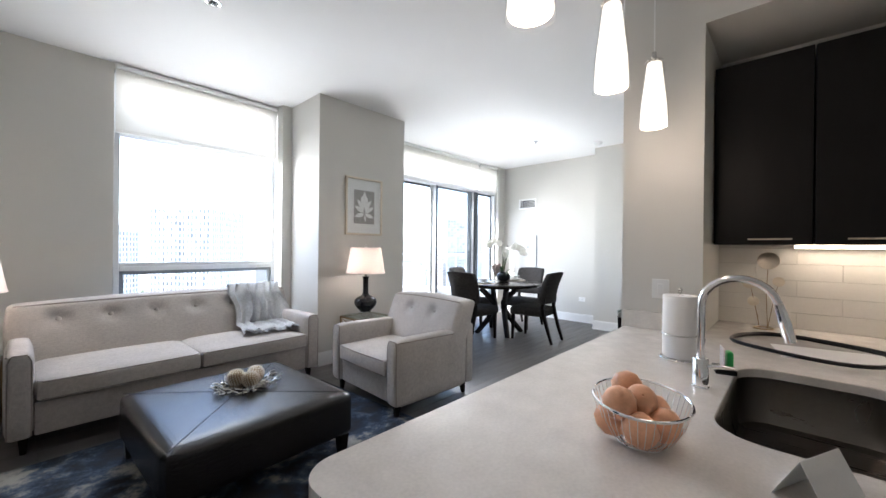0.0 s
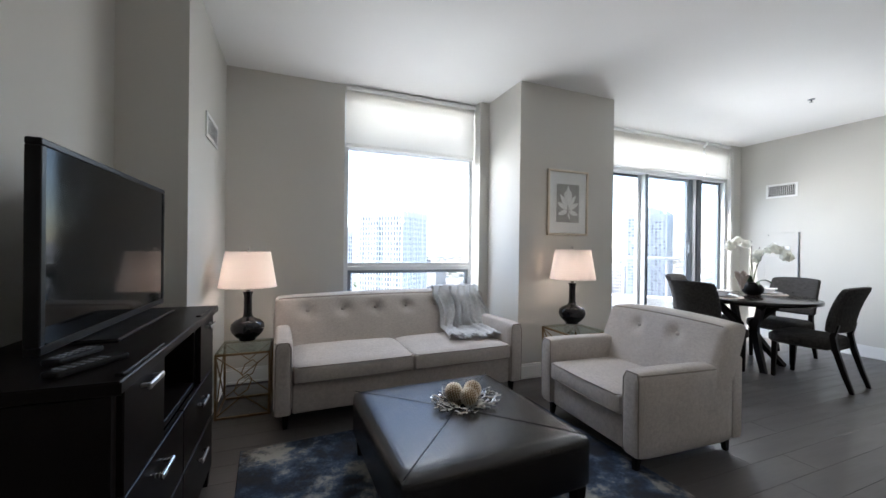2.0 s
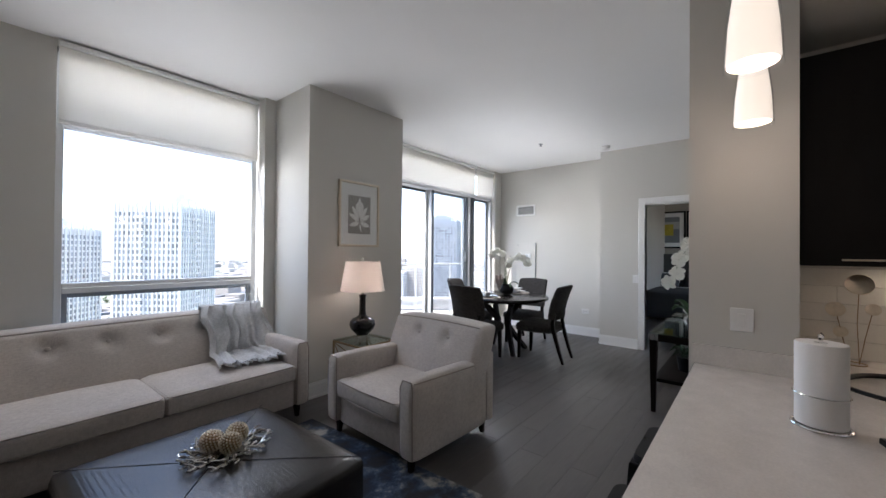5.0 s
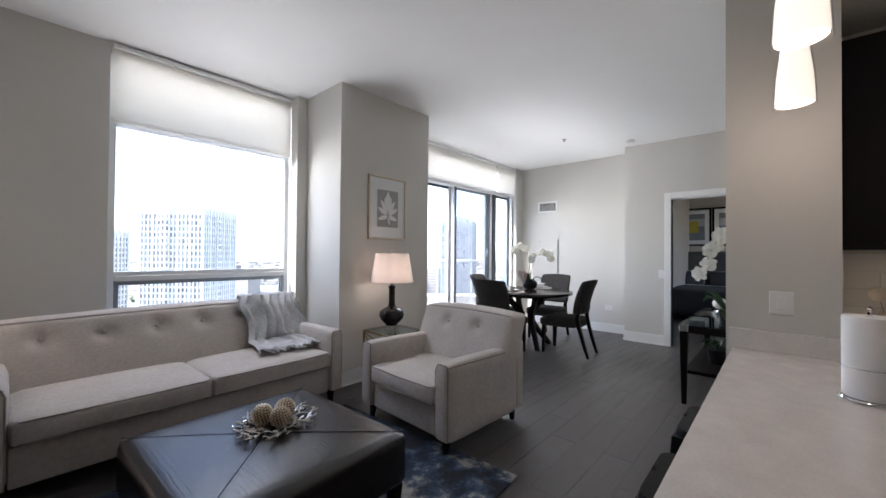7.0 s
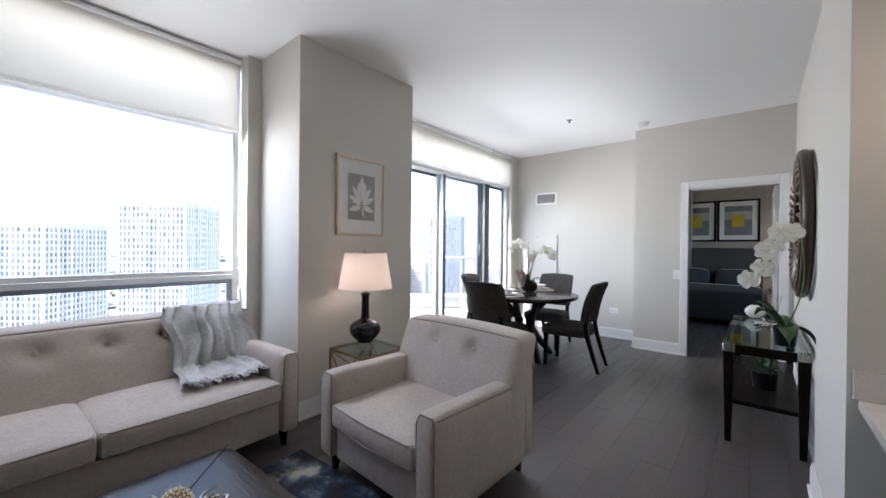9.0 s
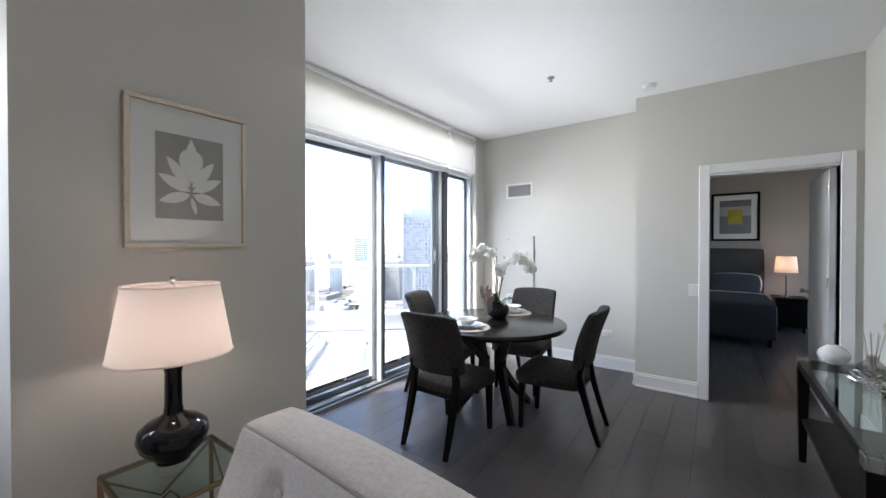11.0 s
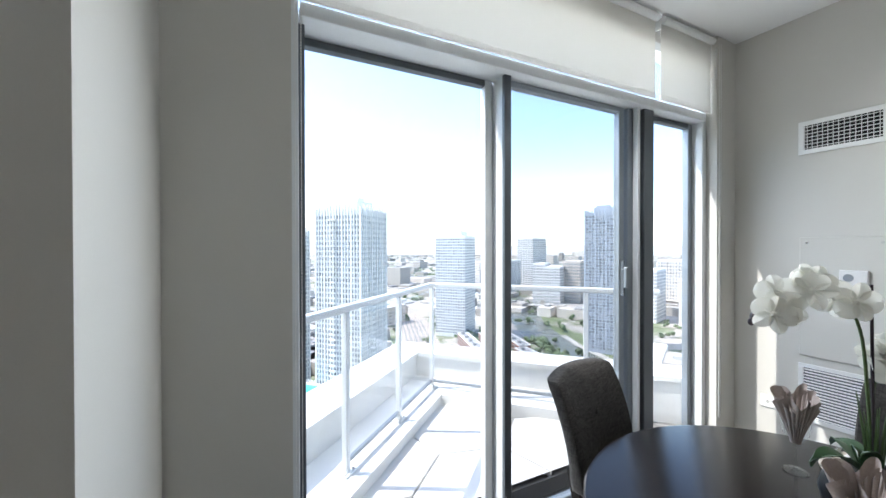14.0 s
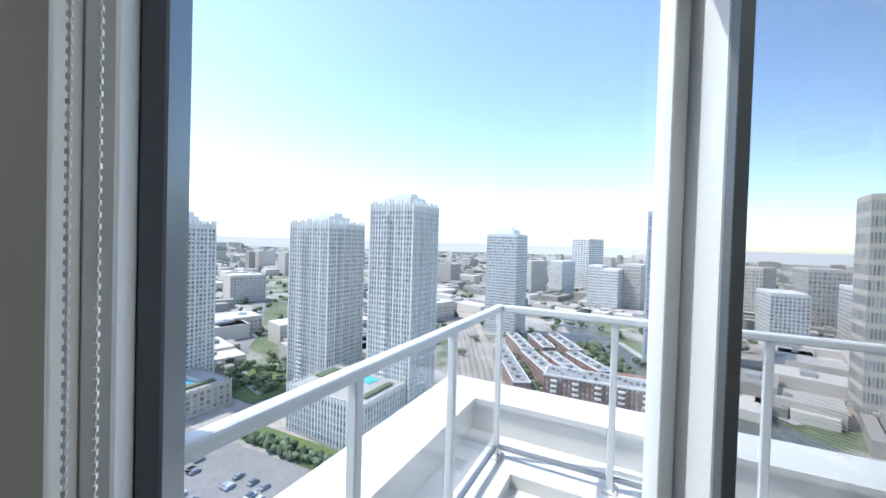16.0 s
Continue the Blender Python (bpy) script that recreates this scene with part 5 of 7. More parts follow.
part("pot", lathe([(0, 0), (0.07, 0), (0.085, 0.13), (0.08, 0.13), (0, 0.12)], 28), BLACK, pp, smooth=True)
rng = random.Random(2)
for k in range(26):
    part("leaf", strap_leaf(rng.uniform(0, 6.28), rng.uniform(0.07, 0.14), 0.012, rng.uniform(0.05, 0.14), 0.05, 0.12, 0.005), LEAF, pp, smooth=True)


# ---- kitchen ----
KZ = 0.815
kt = thing("countertop", "white speckled quartz countertop with a rounded corner", "countertop")


def rounded(cx, cy, hx, hy, r, n):
    """n points a quarter round a rectangle with rounded corners."""
    out = []
    for qx, qy, a0 in ((1, 1, 0), (-1, 1, 90), (-1, -1, 180), (1, -1, 270)):
        for k in range(n):
            a = radians(a0 + 90 * k / (n - 1))
            out.append((cx + qx * (hx - r) + r * math.cos(a), cy + qy * (hy - r) + r * math.sin(a)))
    return out


SX, SY, SHX, SHY = -0.43, -3.86, 0.41, 0.235
hole = rounded(SX, SY, SHX, SHY, 0.13, 12)
bm = bmesh.new()
rows = []
for z, pts in ((KZ - 0.035, hole), (KZ - 0.004, hole), (KZ, [(SX + (x - SX) * 1.008, SY + (y - SY) * 1.012) for x, y in hole]), (KZ, rounded(SX, SY, SHX + 0.14, SHY + 0.10, 0.001, 12)), (KZ - 0.035, rounded(SX, SY, SHX + 0.14, SHY + 0.10, 0.001, 12))):
    rows.append([bm.verts.new((x, y, z)) for x, y in pts])
for a, b in zip(rows, rows[1:]):
    for k in range(len(a)):
        bm.faces.new((a[k], a[(k + 1) % len(a)], b[(k + 1) % len(a)], b[k]))
x0, x1, y0, y1 = SX - SHX - 0.14, SX + SHX + 0.14, SY - SHY - 0.10, SY + SHY + 0.10
bmesh.ops.recalc_face_normals(bm, faces=bm.faces[:])
part("sink_surround", bm, QUARTZ, kt)
for b in ((x1, 0.55, -4.25, -3.0), (x0, x1, y1, -3.0), (x0, x1, -4.25, y0), (0.55, 1.2, -5.8, -3.412)):
    part("slab", boxes((*b, KZ - 0.035, KZ)), QUARTZ, kt)
bm = bmesh.new()
# near end with its rounded corner
end = [(x0, -4.25), (x0, -3.0)] + [(-1.70 + 0.09 - 0.09 * math.sin(radians(a)), -3.0 - 0.09 + 0.09 * math.cos(radians(a))) for a in range(0, 91, 10)] + [(-1.70, -4.25)]
top, bot = [bm.verts.new((x, y, KZ)) for x, y in end], [bm.verts.new((x, y, KZ - 0.035)) for x, y in end]
bm.faces.new(top)
bm.faces.new(bot[::-1])
for k in range(len(end)):
    bm.faces.new((top[k], bot[k], bot[(k + 1) % len(end)], top[(k + 1) % len(end)]))
bmesh.ops.recalc_face_normals(bm, faces=bm.faces[:])
part("slab", bm, QUARTZ, kt)
part("upstand", box(0.513, 0.534, -3.412, -2.985, KZ, KZ + 0.105, 0.002), QUARTZ, kt)
bc = thing("base_cabinet", "pale grey panelled kitchen peninsula base", "cabinet")
part("body", boxes((-1.57, -1.55, -4.20, -3.42, 0.09, KZ - 0.036), (0.514, 0.534, -4.20, -3.42, 0.09, KZ - 0.036), (-1.55, 0.514, -3.44, -3.42, 0.09, KZ - 0.036), (-1.55, 0.514, -4.20, -4.18, 0.09, KZ - 0.036), (-1.55, 0.514, -4.18, -3.44, 0.09, 0.11)), WALL, bc)
part("plinth", box(-1.53, 0.53, -4.15, -3.47, 0.0, 0.09, 0.002), ESPRESSO, bc)
bc2 = thing("base_cabinet", "dark laminate base cabinets along the kitchen wall", "cabinet")
part("body", box(0.60, 1.195, -5.79, -3.45, 0.09, KZ - 0.036, 0.003), CABINET, bc2)
part("plinth", box(0.66, 1.195, -5.79, -3.45, 0.0, 0.09, 0.002), CABINET, bc2)
sk_ = thing("sink", "undermounted brushed steel kitchen sink", "sink")
bm = bmesh.new()
rows = []
for z, g, r in ((KZ - 0.036, 1.03, 0.14), (KZ - 0.040, 1.0, 0.13), (KZ - 0.17, 0.985, 0.12), (KZ - 0.215, 0.93, 0.10), (KZ - 0.225, 0.84, 0.08)):
    rows.append([bm.verts.new((x, y, z)) for x, y in rounded(SX, SY, SHX * g + 0.004, SHY * g + 0.004, r, 12)])
for a, b in zip(rows, rows[1:]):
    for k in range(len(a)):
        bm.faces.new((a[k], b[k], b[(k + 1) % len(a)], a[(k + 1) % len(a)]))
bm.faces.new(rows[-1])
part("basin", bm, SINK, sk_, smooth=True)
part("drain", lathe([(0.0, 0.001), (0.03, 0.002), (0.045, 0.004), (0.045, 0.001)], 24, (SX, SY, KZ - 0.225)), CHROME, sk_, smooth=True)
fc = thing("kitchen_faucet", "polished chrome gooseneck kitchen faucet", "faucet", pose(-0.456, -3.55, KZ))
part("body", lathe([(0, 0), (0.029, 0), (0.029, 0.004), (0.025, 0.008), (0.025, 0.10), (0.022, 0.104), (0.0, 0.105)], 24), CHROME, fc, smooth=True)
arc = [(0, 0, 0.10), (0, 0, 0.20), (0, 0, 0.295)] + [(0, -0.105 + 0.105 * math.cos(radians(a)), 0.295 + 0.10 * math.sin(radians(a))) for a in range(15, 166, 15)]
part("spout", tube(arc, 0.0125, 14), CHROME, fc, smooth=True)
part("spray_head", tube([(0, -0.207, 0.318), (0, -0.222, 0.262), (0, -0.235, 0.20)], [0.0135, 0.017, 0.016], 14), CHROME, fc, smooth=True)
part("lever", tube([(0.0, -0.02, 0.075), (-0.01, -0.06, 0.085), (-0.015, -0.10, 0.088)], [0.009, 0.007, 0.006], 10), CHROME, fc, smooth=True)
pt = thing("paper_towel", "white paper towel roll on a chrome holder", "paper towel", pose(-0.11, -3.42, KZ))
part("holder_base", tube([(0.075 * math.cos(k * math.pi / 16), 0.075 * math.sin(k * math.pi / 16), 0.006) for k in range(32)], 0.005, 8, closed=True), CHROME, pt, smooth=True)
part("roll", lathe([(0.018, 0.012), (0.066, 0.012), (0.068, 0.016), (0.068, 0.283), (0.066, 0.287), (0.018, 0.287), (0.018, 0.012)], 40), PAPER, pt, smooth=True)
part("spindle", tube([(0, 0, 0.002), (0, 0, 0.305)], [0.006, 0.006], 8), CHROME, pt)
part("knob", lathe([(0, 0.30), (0.008, 0.304), (0.009, 0.312), (0, 0.322)], 14), CHROME, pt, smooth=True)
part("side_arm", tube([(0.0725 * math.cos(k * math.pi / 16), 0.0725 * math.sin(k * math.pi / 16), 0.115) for k in range(32)], 0.0025, 6, closed=True), CHROME, pt, smooth=True)
fb = thing("wire_bowl", "chrome wire fruit bowl on the counter", "bowl", pose(-1.01, -3.50, KZ, 0, 0, 20))
FX, FY, FH = 0.15, 0.115, 0.105
for g, z, r in ((1.0, FH, 0.0035), (0.55, 0.006, 0.003), (0.45, 0.005, 0.002), (0.33, 0.005, 0.002), (0.2, 0.005, 0.002)):
    part("ring", tube([(FX * g * math.cos(k * math.pi / 24), FY * g * math.sin(k * math.pi / 24), z) for k in range(48)], r, 6, closed=True), CHROME, fb, smooth=True)
for k in range(40):
    a = 2 * math.pi * k / 40
    part("wire", tube([(FX * g * math.cos(a), FY * g * math.sin(a), z) for g, z in ((0.55, 0.005), (0.72, 0.025), (0.88, 0.06), (1.0, FH))], 0.0011, 4), CHROME, fb)
ORANGE = surface("peach_fruit_skin", (0.80, 0.42, 0.25), 0.45, vary=0.10, scale=14, fine=150, bump=0.15)
for k, (x, y, z, s) in enumerate(((-0.075, -0.02, 0.052, 1), (0.0, -0.055, 0.05, 1), (0.075, -0.015, 0.052, 1), (0.03, 0.05, 0.052, 1), (-0.05, 0.055, 0.05, 0.95), (0.0, 0.0, 0.095, 1), (0.06, 0.05, 0.105, 1.02), (-0.065, 0.03, 0.10, 0.95))):
    fr = part("fruit", lathe([(0, -0.040), (0.012, -0.041), (0.032, -0.028), (0.041, -0.002), (0.037, 0.022), (0.020, 0.038), (0.004, 0.041), (0, 0.036)], 24), ORANGE, smooth=True)
    fr.matrix_world = pose(-1.01 + x, -3.50 + y, KZ + z, 40 * (k % 3) - 30, 25 * (k % 4) - 30, 60 * k)
    tagged(fr, "peach-orange round fruit in the wire bowl", "fruit", "fruit in the wire bowl")
tn = thing("tent_card", "folded white paper tent card on the counter", "card", pose(-1.02, -3.83, KZ, 0, 0, -25))
for s in (-1, 1):
    bm = sheet((-0.07, 0.07), (0.0, 1.0), lambda u, w: (u, s * 0.045 * (1 - w), 0.0 + 0.085 * w), 0.001)
    part("panel", bm, PAPER, tn)
cs = thing("card_holder", "black card holder with white and green cards", "card holder", pose(-0.19, -3.585, KZ, 0, 0, 15))
part("tray", box(-0.05, 0.05, -0.04, 0.03, 0, 0.02, 0.003), BLACK, cs)
part("card", boxes((-0.04, 0.04, 0.0, 0.003, 0.012, 0.10)), PAPER, cs)
GREEN = surface("green_plastic", (0.02, 0.42, 0.09), 0.35, vary=0.05, bump=0)
part("green_scrubber", box(-0.015, 0.035, -0.035, -0.012, 0.015, 0.085, 0.01, 2), GREEN, cs, "bright green plastic scrubber")
mg = thing("magazine", "thin white brochure lying on the counter", "magazine", pose(0.44, -3.93, KZ + 0.0005, 0, 0, 10))
part("booklet", box(-0.14, 0.14, -0.20, 0.20, 0, 0.005, 0.001), PAPER, mg)
sr = thing("strap", "black padded strap looped over a brochure", "strap", pose(0.55, -3.83, KZ + 0.007))
part("loop", tube([(0.26 * math.cos(a) * (1 + 0.2 * math.sin(2 * a)) - 0.05, 0.30 * math.sin(a) - 0.02, 0.010) for a in [k * math.pi / 20 for k in range(40)]], [0.009 if 8 < k < 30 else 0.013 for k in range(40)], 6, closed=True), BLACK, sr, smooth=True)
orn = thing("pod_ornament", "wire ornament with bronze disc pods on the kitchen counter", "ornament", pose(1.05, -3.66, KZ))
part("foot", tube([(0.05 * math.cos(k * math.pi / 12), 0.05 * math.sin(k * math.pi / 12), 0.004) for k in range(24)], 0.003, 6, closed=True), GOLD, orn)
for (y, z, r) in ((-0.02, 0.43, 0.055), (0.07, 0.29, 0.04), (-0.07, 0.30, 0.03), (0.05, 0.17, 0.03)):
    part("wire", tube([(0.0, 0.02 if y > 0 else -0.02, 0.004), (0.0, y * 0.6, z * 0.5), (0, y, z)], 0.002, 5), GOLD, orn)
    bm = lathe([(0, 0.010), (r * 0.6, 0.009), (r, 0.004), (r, 0), (r * 0.5, -0.006), (0, -0.008)], 24)
    bm.transform(pose(0, y, z, 0, -75, 0))
    part("pod", bm, BRASS, orn, smooth=True)
for k, (y0, y1) in enumerate(((-3.875, -3.42), (-4.33, -3.88), (-4.785, -4.335), (-5.24, -4.79))):
    cb = thing("wall_cabinet", "black laminate kitchen wall cabinet with a slim bar handle", "cabinet", group="kitchen wall cabinets")
    part("body", box(0.885, 1.198, y0, y1, 1.345, 2.465, 0.002), CABINET, cb)
    dd = part("door", box(0.864, 0.884, y0 + 0.002, y1 - 0.002, 1.345, 2.465, 0.002), CABINET, cb)
    c = y1 - 0.27 if k == 0 else (y0 + y1) / 2
    part("handle", box(0.842, 0.850, c - 0.10, c + 0.10, 1.372, 1.382, 0.002), BRASS, dd, "slim champagne bar handle")
    for q in (-0.085, 0.085):
        part("handle_post", box(0.85, 0.865, c + q - 0.004, c + q + 0.004, 1.373, 1.381), BRASS, dd)
uc = thing("under_cabinet_light", "lit strip light under the wall cabinets", "strip light")
part("diffuser", box(1.06, 1.12, -5.2, -3.80, 1.325, 1.343, 0.003), glowing("strip_glow", (1, 0.82, 0.64), 1.3), uc)
part("housing", box(1.125, 1.16, -5.2, -3.80, 1.322, 1.344, 0.002), WHITE, uc)
bs = tagged(part("backsplash", boxes((1.193, 1.1995, -5.75, -3.413, KZ + 0.001, 1.344)), GROUT), "cream glossy subway tile backsplash", "backsplash", kind="structure")
tm = {}
for r in range(5):
    z = KZ + 0.002 + r * 0.1022
    y = -3.414 - (0.2 if r % 2 else 0.0)
    spans = [(-3.414, -3.613)] if r % 2 else []
    while y > -5.6:
        spans.append((y, y - 0.398))
        y -= 0.40
    for a, b in spans:
        key = round(a - b, 3)
        if key not in tm:
            b2 = box(0, 0.007, -key, 0, 0, 0.0995, 0.0015)
            me = bpy.data.meshes.new("tile")
            b2.to_mesh(me)
            b2.free()
            me.materials.append(TILE)
            tm[key] = me
        ob = new("tile", tm[key])
        ob.parent, ob.location = bs, (1.187, a, z)


def pendant(x, y):
    t = thing("pendant_lamp", "lit white glass pendant lamp over the counter", "pendant lamp", pose(x, y, 1.962), group="pendants over the counter")
    part("shade", lathe([(0.062, 0.0), (0.066, 0.01), (0.060, 0.12), (0.046, 0.24), (0.036, 0.33), (0.034, 0.34), (0.0, 0.345)], 32), glowing("pendant_glow", (1, 0.86, 0.72), 0.15), t, smooth=True)
    g = part("outer_glass", lathe([(0.072, -0.012), (0.070, 0.0), (0.066, 0.12), (0.052, 0.24), (0.042, 0.345)], 32), CLEAR, t, smooth=True)
    g.visible_shadow = False
    part("cap", lathe([(0.044, 0.345), (0.044, 0.352), (0.012, 0.36), (0.010, 0.40), (0, 0.40)], 20), STEEL, t, smooth=True)
    part("crossbar", tube([(-0.07, 0.0, 0.352), (0.07, 0.0, 0.352)], 0.003, 6), STEEL, t)
    part("cord", tube([(0, 0, 0.40), (0, 0, CZ - 1.962 - 0.02)], 0.003, 6), WHITE, t)
    part("canopy", lathe([(0, CZ - 1.962 - 0.022), (0.05, CZ - 1.962 - 0.02), (0.055, CZ - 1.962 - 0.001), (0, CZ - 1.962 - 0.0005)], 24), STEEL, t, smooth=True)
    l = new("pendant_light", bpy.data.lights.new("pendant_light", "POINT"))
    l.data.energy, l.data.color, l.data.shadow_soft_size = 0.30, (1, 0.80, 0.66), 0.05
    l.location = (x, y, 1.89)


for x in (-1.14, -0.49, 0.155):
    pendant(x, -3.24)


def stool(x, y):
    t = thing("bar_stool", "black metal backless stool with a handhold in the seat", "stool", pose(x, y, 0), group="stools at the counter")
    bm = bmesh.new()
    out, inn = rounded(0, 0, 0.165, 0.16, 0.045, 6), rounded(0, 0, 0.055, 0.016, 0.014, 6)
    rows = [[bm.verts.new((p[0], p[1], z)) for p in pts] for pts, z in ((inn, 0.60), (inn, 0.622), (out, 0.625), ([(p[0] * 1.03, p[1] * 1.03) for p in out], 0.612), ([(p[0] * 1.05, p[1] * 1.05) for p in out], 0.56))]
    for a, b in zip(rows, rows[1:]):
        for k in range(len(a)):
            bm.faces.new((a[k], b[k], b[(k + 1) % len(a)], a[(k + 1) % len(a)]))
    part("seat", bm, BLACK, t, smooth=True)
    for sx in (-1, 1):
        for sy in (-1, 1):
            part("leg", taper(sx * 0.15, sy * 0.145, 0.0, 0.60, 0.018, 0.026, sx * 0.05, sy * 0.05), BLACK, t)
    for z, h in ((0.20, 0.185), (0.36, 0.170)):
        for sx in (-1, 1):
            part("stretcher", tube([(sx * h, -h, z), (sx * h, h, z)], 0.008, 6), BLACK, t)
            part("stretcher", tube([(-h, sx * h, z), (h, sx * h, z)], 0.008, 6), BLACK, t)
    return t


stool(-0.17, -3.045)
stool(-0.71, -3.045)

# ---- bedroom seen through the doorway ----
HEAD = surface("charcoal_headboard_cloth", (0.07, 0.068, 0.066), 0.9, vary=0.15, fine=200, bump=0.3)
DUVET = surface("dark_bedspread", (0.035, 0.035, 0.038), 0.95, vary=0.25, scale=5, fine=120, bump=0.4)
SHEET_M = surface("white_bed_linen", (0.72, 0.71, 0.70), 0.9, vary=0.05, fine=120, bump=0.2)
PILLOW = surface("grey_pillow", (0.055, 0.056, 0.062), 0.85, vary=0.2, scale=9, fine=90, bump=0.3)
bed = thing("bed", "made bed with a dark cover and a charcoal headboard", "bed", pose(8.93, -1.85, 0, 0, 0, 90))
part("headboard", cushion(-0.93, 0.93, -0.0, 0.10, 0.25, 1.40, 0.01, 0.03, 10), HEAD, bed, smooth=True)
part("mattress", box(-0.86, 0.86, 0.11, 2.06, 0.20, 0.58, 0.05, 3), SHEET_M, bed, "white sheet over the mattress", smooth=True)
part("bedspread", cushion(-0.93, 0.93, 0.55, 2.10, 0.09, 0.63, 0.012, 0.06, 12), DUVET, bed, smooth=True)
part("folded_sheet", cushion(-0.90, 0.90, 0.40, 0.60, 0.30, 0.625, 0.006, 0.05, 8), SHEET_M, bed, smooth=True)
for x in (-0.85, 0.85):
    for y in (0.15, 2.0):
        part("leg", taper(x, y, 0, 0.21, 0.025, 0.03), ESPRESSO, bed)
for x, y, w, m, a in ((-0.52, 0.20, 0.34, SHEET_M, 28), (0.35, 0.20, 0.34, SHEET_M, 28), (-0.50, 0.36, 0.33, PILLOW, 32), (0.33, 0.36, 0.33, PILLOW, 32)):
    bm = cushion(-w, w, -0.06, 0.06, -0.16, 0.16, 0.04, 0.03, 10)
    p = part("pillow", bm, m, smooth=True)
    p.matrix_world = pose(8.93, -1.85, 0, 0, 0, 90) @ pose(x, y, 0.765, a, 0, 0)
    tagged(p, ("white" if m is SHEET_M else "slate grey satin") + " pillow propped against the headboard", "pillow", "pillows on the bed")
for y in (-2.36, -1.47 - 0.0):
    f = thing("framed_picture", "abstract grey and yellow print in a black frame", "picture", pose(8.979, y if y < -2 else -1.60, 2.01, 0, 0, -90), group="prints above the bed")
    for b in ((-0.37, 0.37, -0.03, 0, 0.42, 0.46), (-0.37, 0.37, -0.03, 0, -0.46, -0.42), (-0.37, -0.33, -0.03, 0, -0.42, 0.42), (0.33, 0.37, -0.03, 0, -0.42, 0.42)):
        part("frame", box(*b, 0.003), BLACK, f)
    part("mat_board", boxes((-0.33, 0.33, -0.012, -0.002, -0.42, 0.42)), PAPER, f)
    part("print", boxes((-0.24, 0.24, -0.016, -0.0125, -0.32, 0.32)), surface("print_slate", (0.20, 0.21, 0.23), 0.8, vary=0.3, scale=4), f)
    part("print_band", boxes((-0.24, 0.24, -0.018, -0.0165, 0.02, 0.20)), surface("print_pale", (0.42, 0.42, 0.42), 0.8, vary=0.2), f)
    part("print_block", boxes((-0.11, 0.11, -0.0195, -0.0182, -0.14, 0.14)), surface("print_yellow", (0.45, 0.36, 0.05), 0.8, vary=0.3, scale=6), f)
ns = thing("nightstand", "dark wood nightstand beside the bed", "nightstand", pose(8.60, -3.10, 0))
part("top", box(-0.24, 0.3, -0.22, 0.22, 0.54, 0.57, 0.004), ESPRESSO, ns)
part("body", box(-0.22, 0.29, -0.20, 0.20, 0.08, 0.54, 0.004), ESPRESSO, ns)
for x in (-0.18, 0.25):
    for y in (-0.16, 0.16):
        part("leg", taper(x, y, 0, 0.085, 0.015, 0.02), ESPRESSO, ns)
bl = thing("bedside_lamp", "lit bedside lamp with a white drum shade", "table lamp", pose(8.66, -3.06, 0.571))
part("base", lathe([(0, 0), (0.07, 0), (0.07, 0.012), (0.012, 0.02), (0.012, 0.40), (0, 0.40)], 20), STEEL, bl, smooth=True)
part("leg", tube([(0.06, 0, 0.01), (0.012, 0, 0.36)], 0.006, 6), ESPRESSO, bl)
part("leg", tube([(-0.06, 0, 0.01), (-0.012, 0, 0.36)], 0.006, 6), ESPRESSO, bl)
part("shade", lathe([(0.16, 0.42), (0.135, 0.70)], 32), SHADE, bl, smooth=True)
ll = new("bedside_light", bpy.data.lights.new("bedside_light", "POINT"))
ll.data.energy, ll.data.color, ll.data.shadow_soft_size = 0.4, (1, 0.66, 0.44), 0.04
ll.location = (8.66, -3.06, 1.13)
# unseen window, added to let daylight into the dark bedroom
w2 = thing("window_2", "plain fixed window in a pale frame, added unseen to light the bedroom", "window", kind="structure")
for b in ((5.2, 8.6, -5.28, -5.22, 0.5, 0.55), (5.2, 8.6, -5.28, -5.22, 2.55, 2.6), (5.2, 5.25, -5.28, -5.22, 0.55, 2.55), (8.55, 8.6, -5.28, -5.22, 0.55, 2.55), (6.88, 6.92, -5.28, -5.22, 0.55, 2.55)):
    part("frame_bar", box(*b, 0.004), ALU_PALE, w2)
pane("pane", w2, 5.25, 6.88, -5.254, 0.55, 2.55)
pane("pane", w2, 6.92, 8.55, -5.254, 0.55, 2.55)

# ---- balcony ----
CONC = surface("white_coated_concrete", (0.72, 0.72, 0.70), 0.8, vary=0.10, scale=2.2, fine=60, bump=0.2)
PAVER = surface("pale_deck_paver", (0.60, 0.59, 0.57), 0.85, vary=0.12, scale=3, fine=90, bump=0.3, piece=0.3)
JOINT = surface("deck_joint", (0.16, 0.155, 0.15), 0.9, vary=0.1, bump=0.1)
RAIL = surface("white_rail_paint", (0.72, 0.74, 0.75), 0.35, vary=0.04, fine=120, bump=0.05)
BC = Vector((2.99, 2.39, 0))
U = Vector((0.72, 0.694, 0)).normalized()
V = Vector((0.694, -0.72, 0)).normalized()
BASE = Matrix(((U.x, V.x, 0, BC.x), (U.y, V.y, 0, BC.y), (0, 0, 1, 0), (0, 0, 0, 1)))


def bal(bm):
    """From balcony axes (along the first rail, along the second, up; the corner is the origin) to the world."""
    bm.transform(BASE)
    bmesh.ops.recalc_face_normals(bm, faces=bm.faces[:])
    return bm


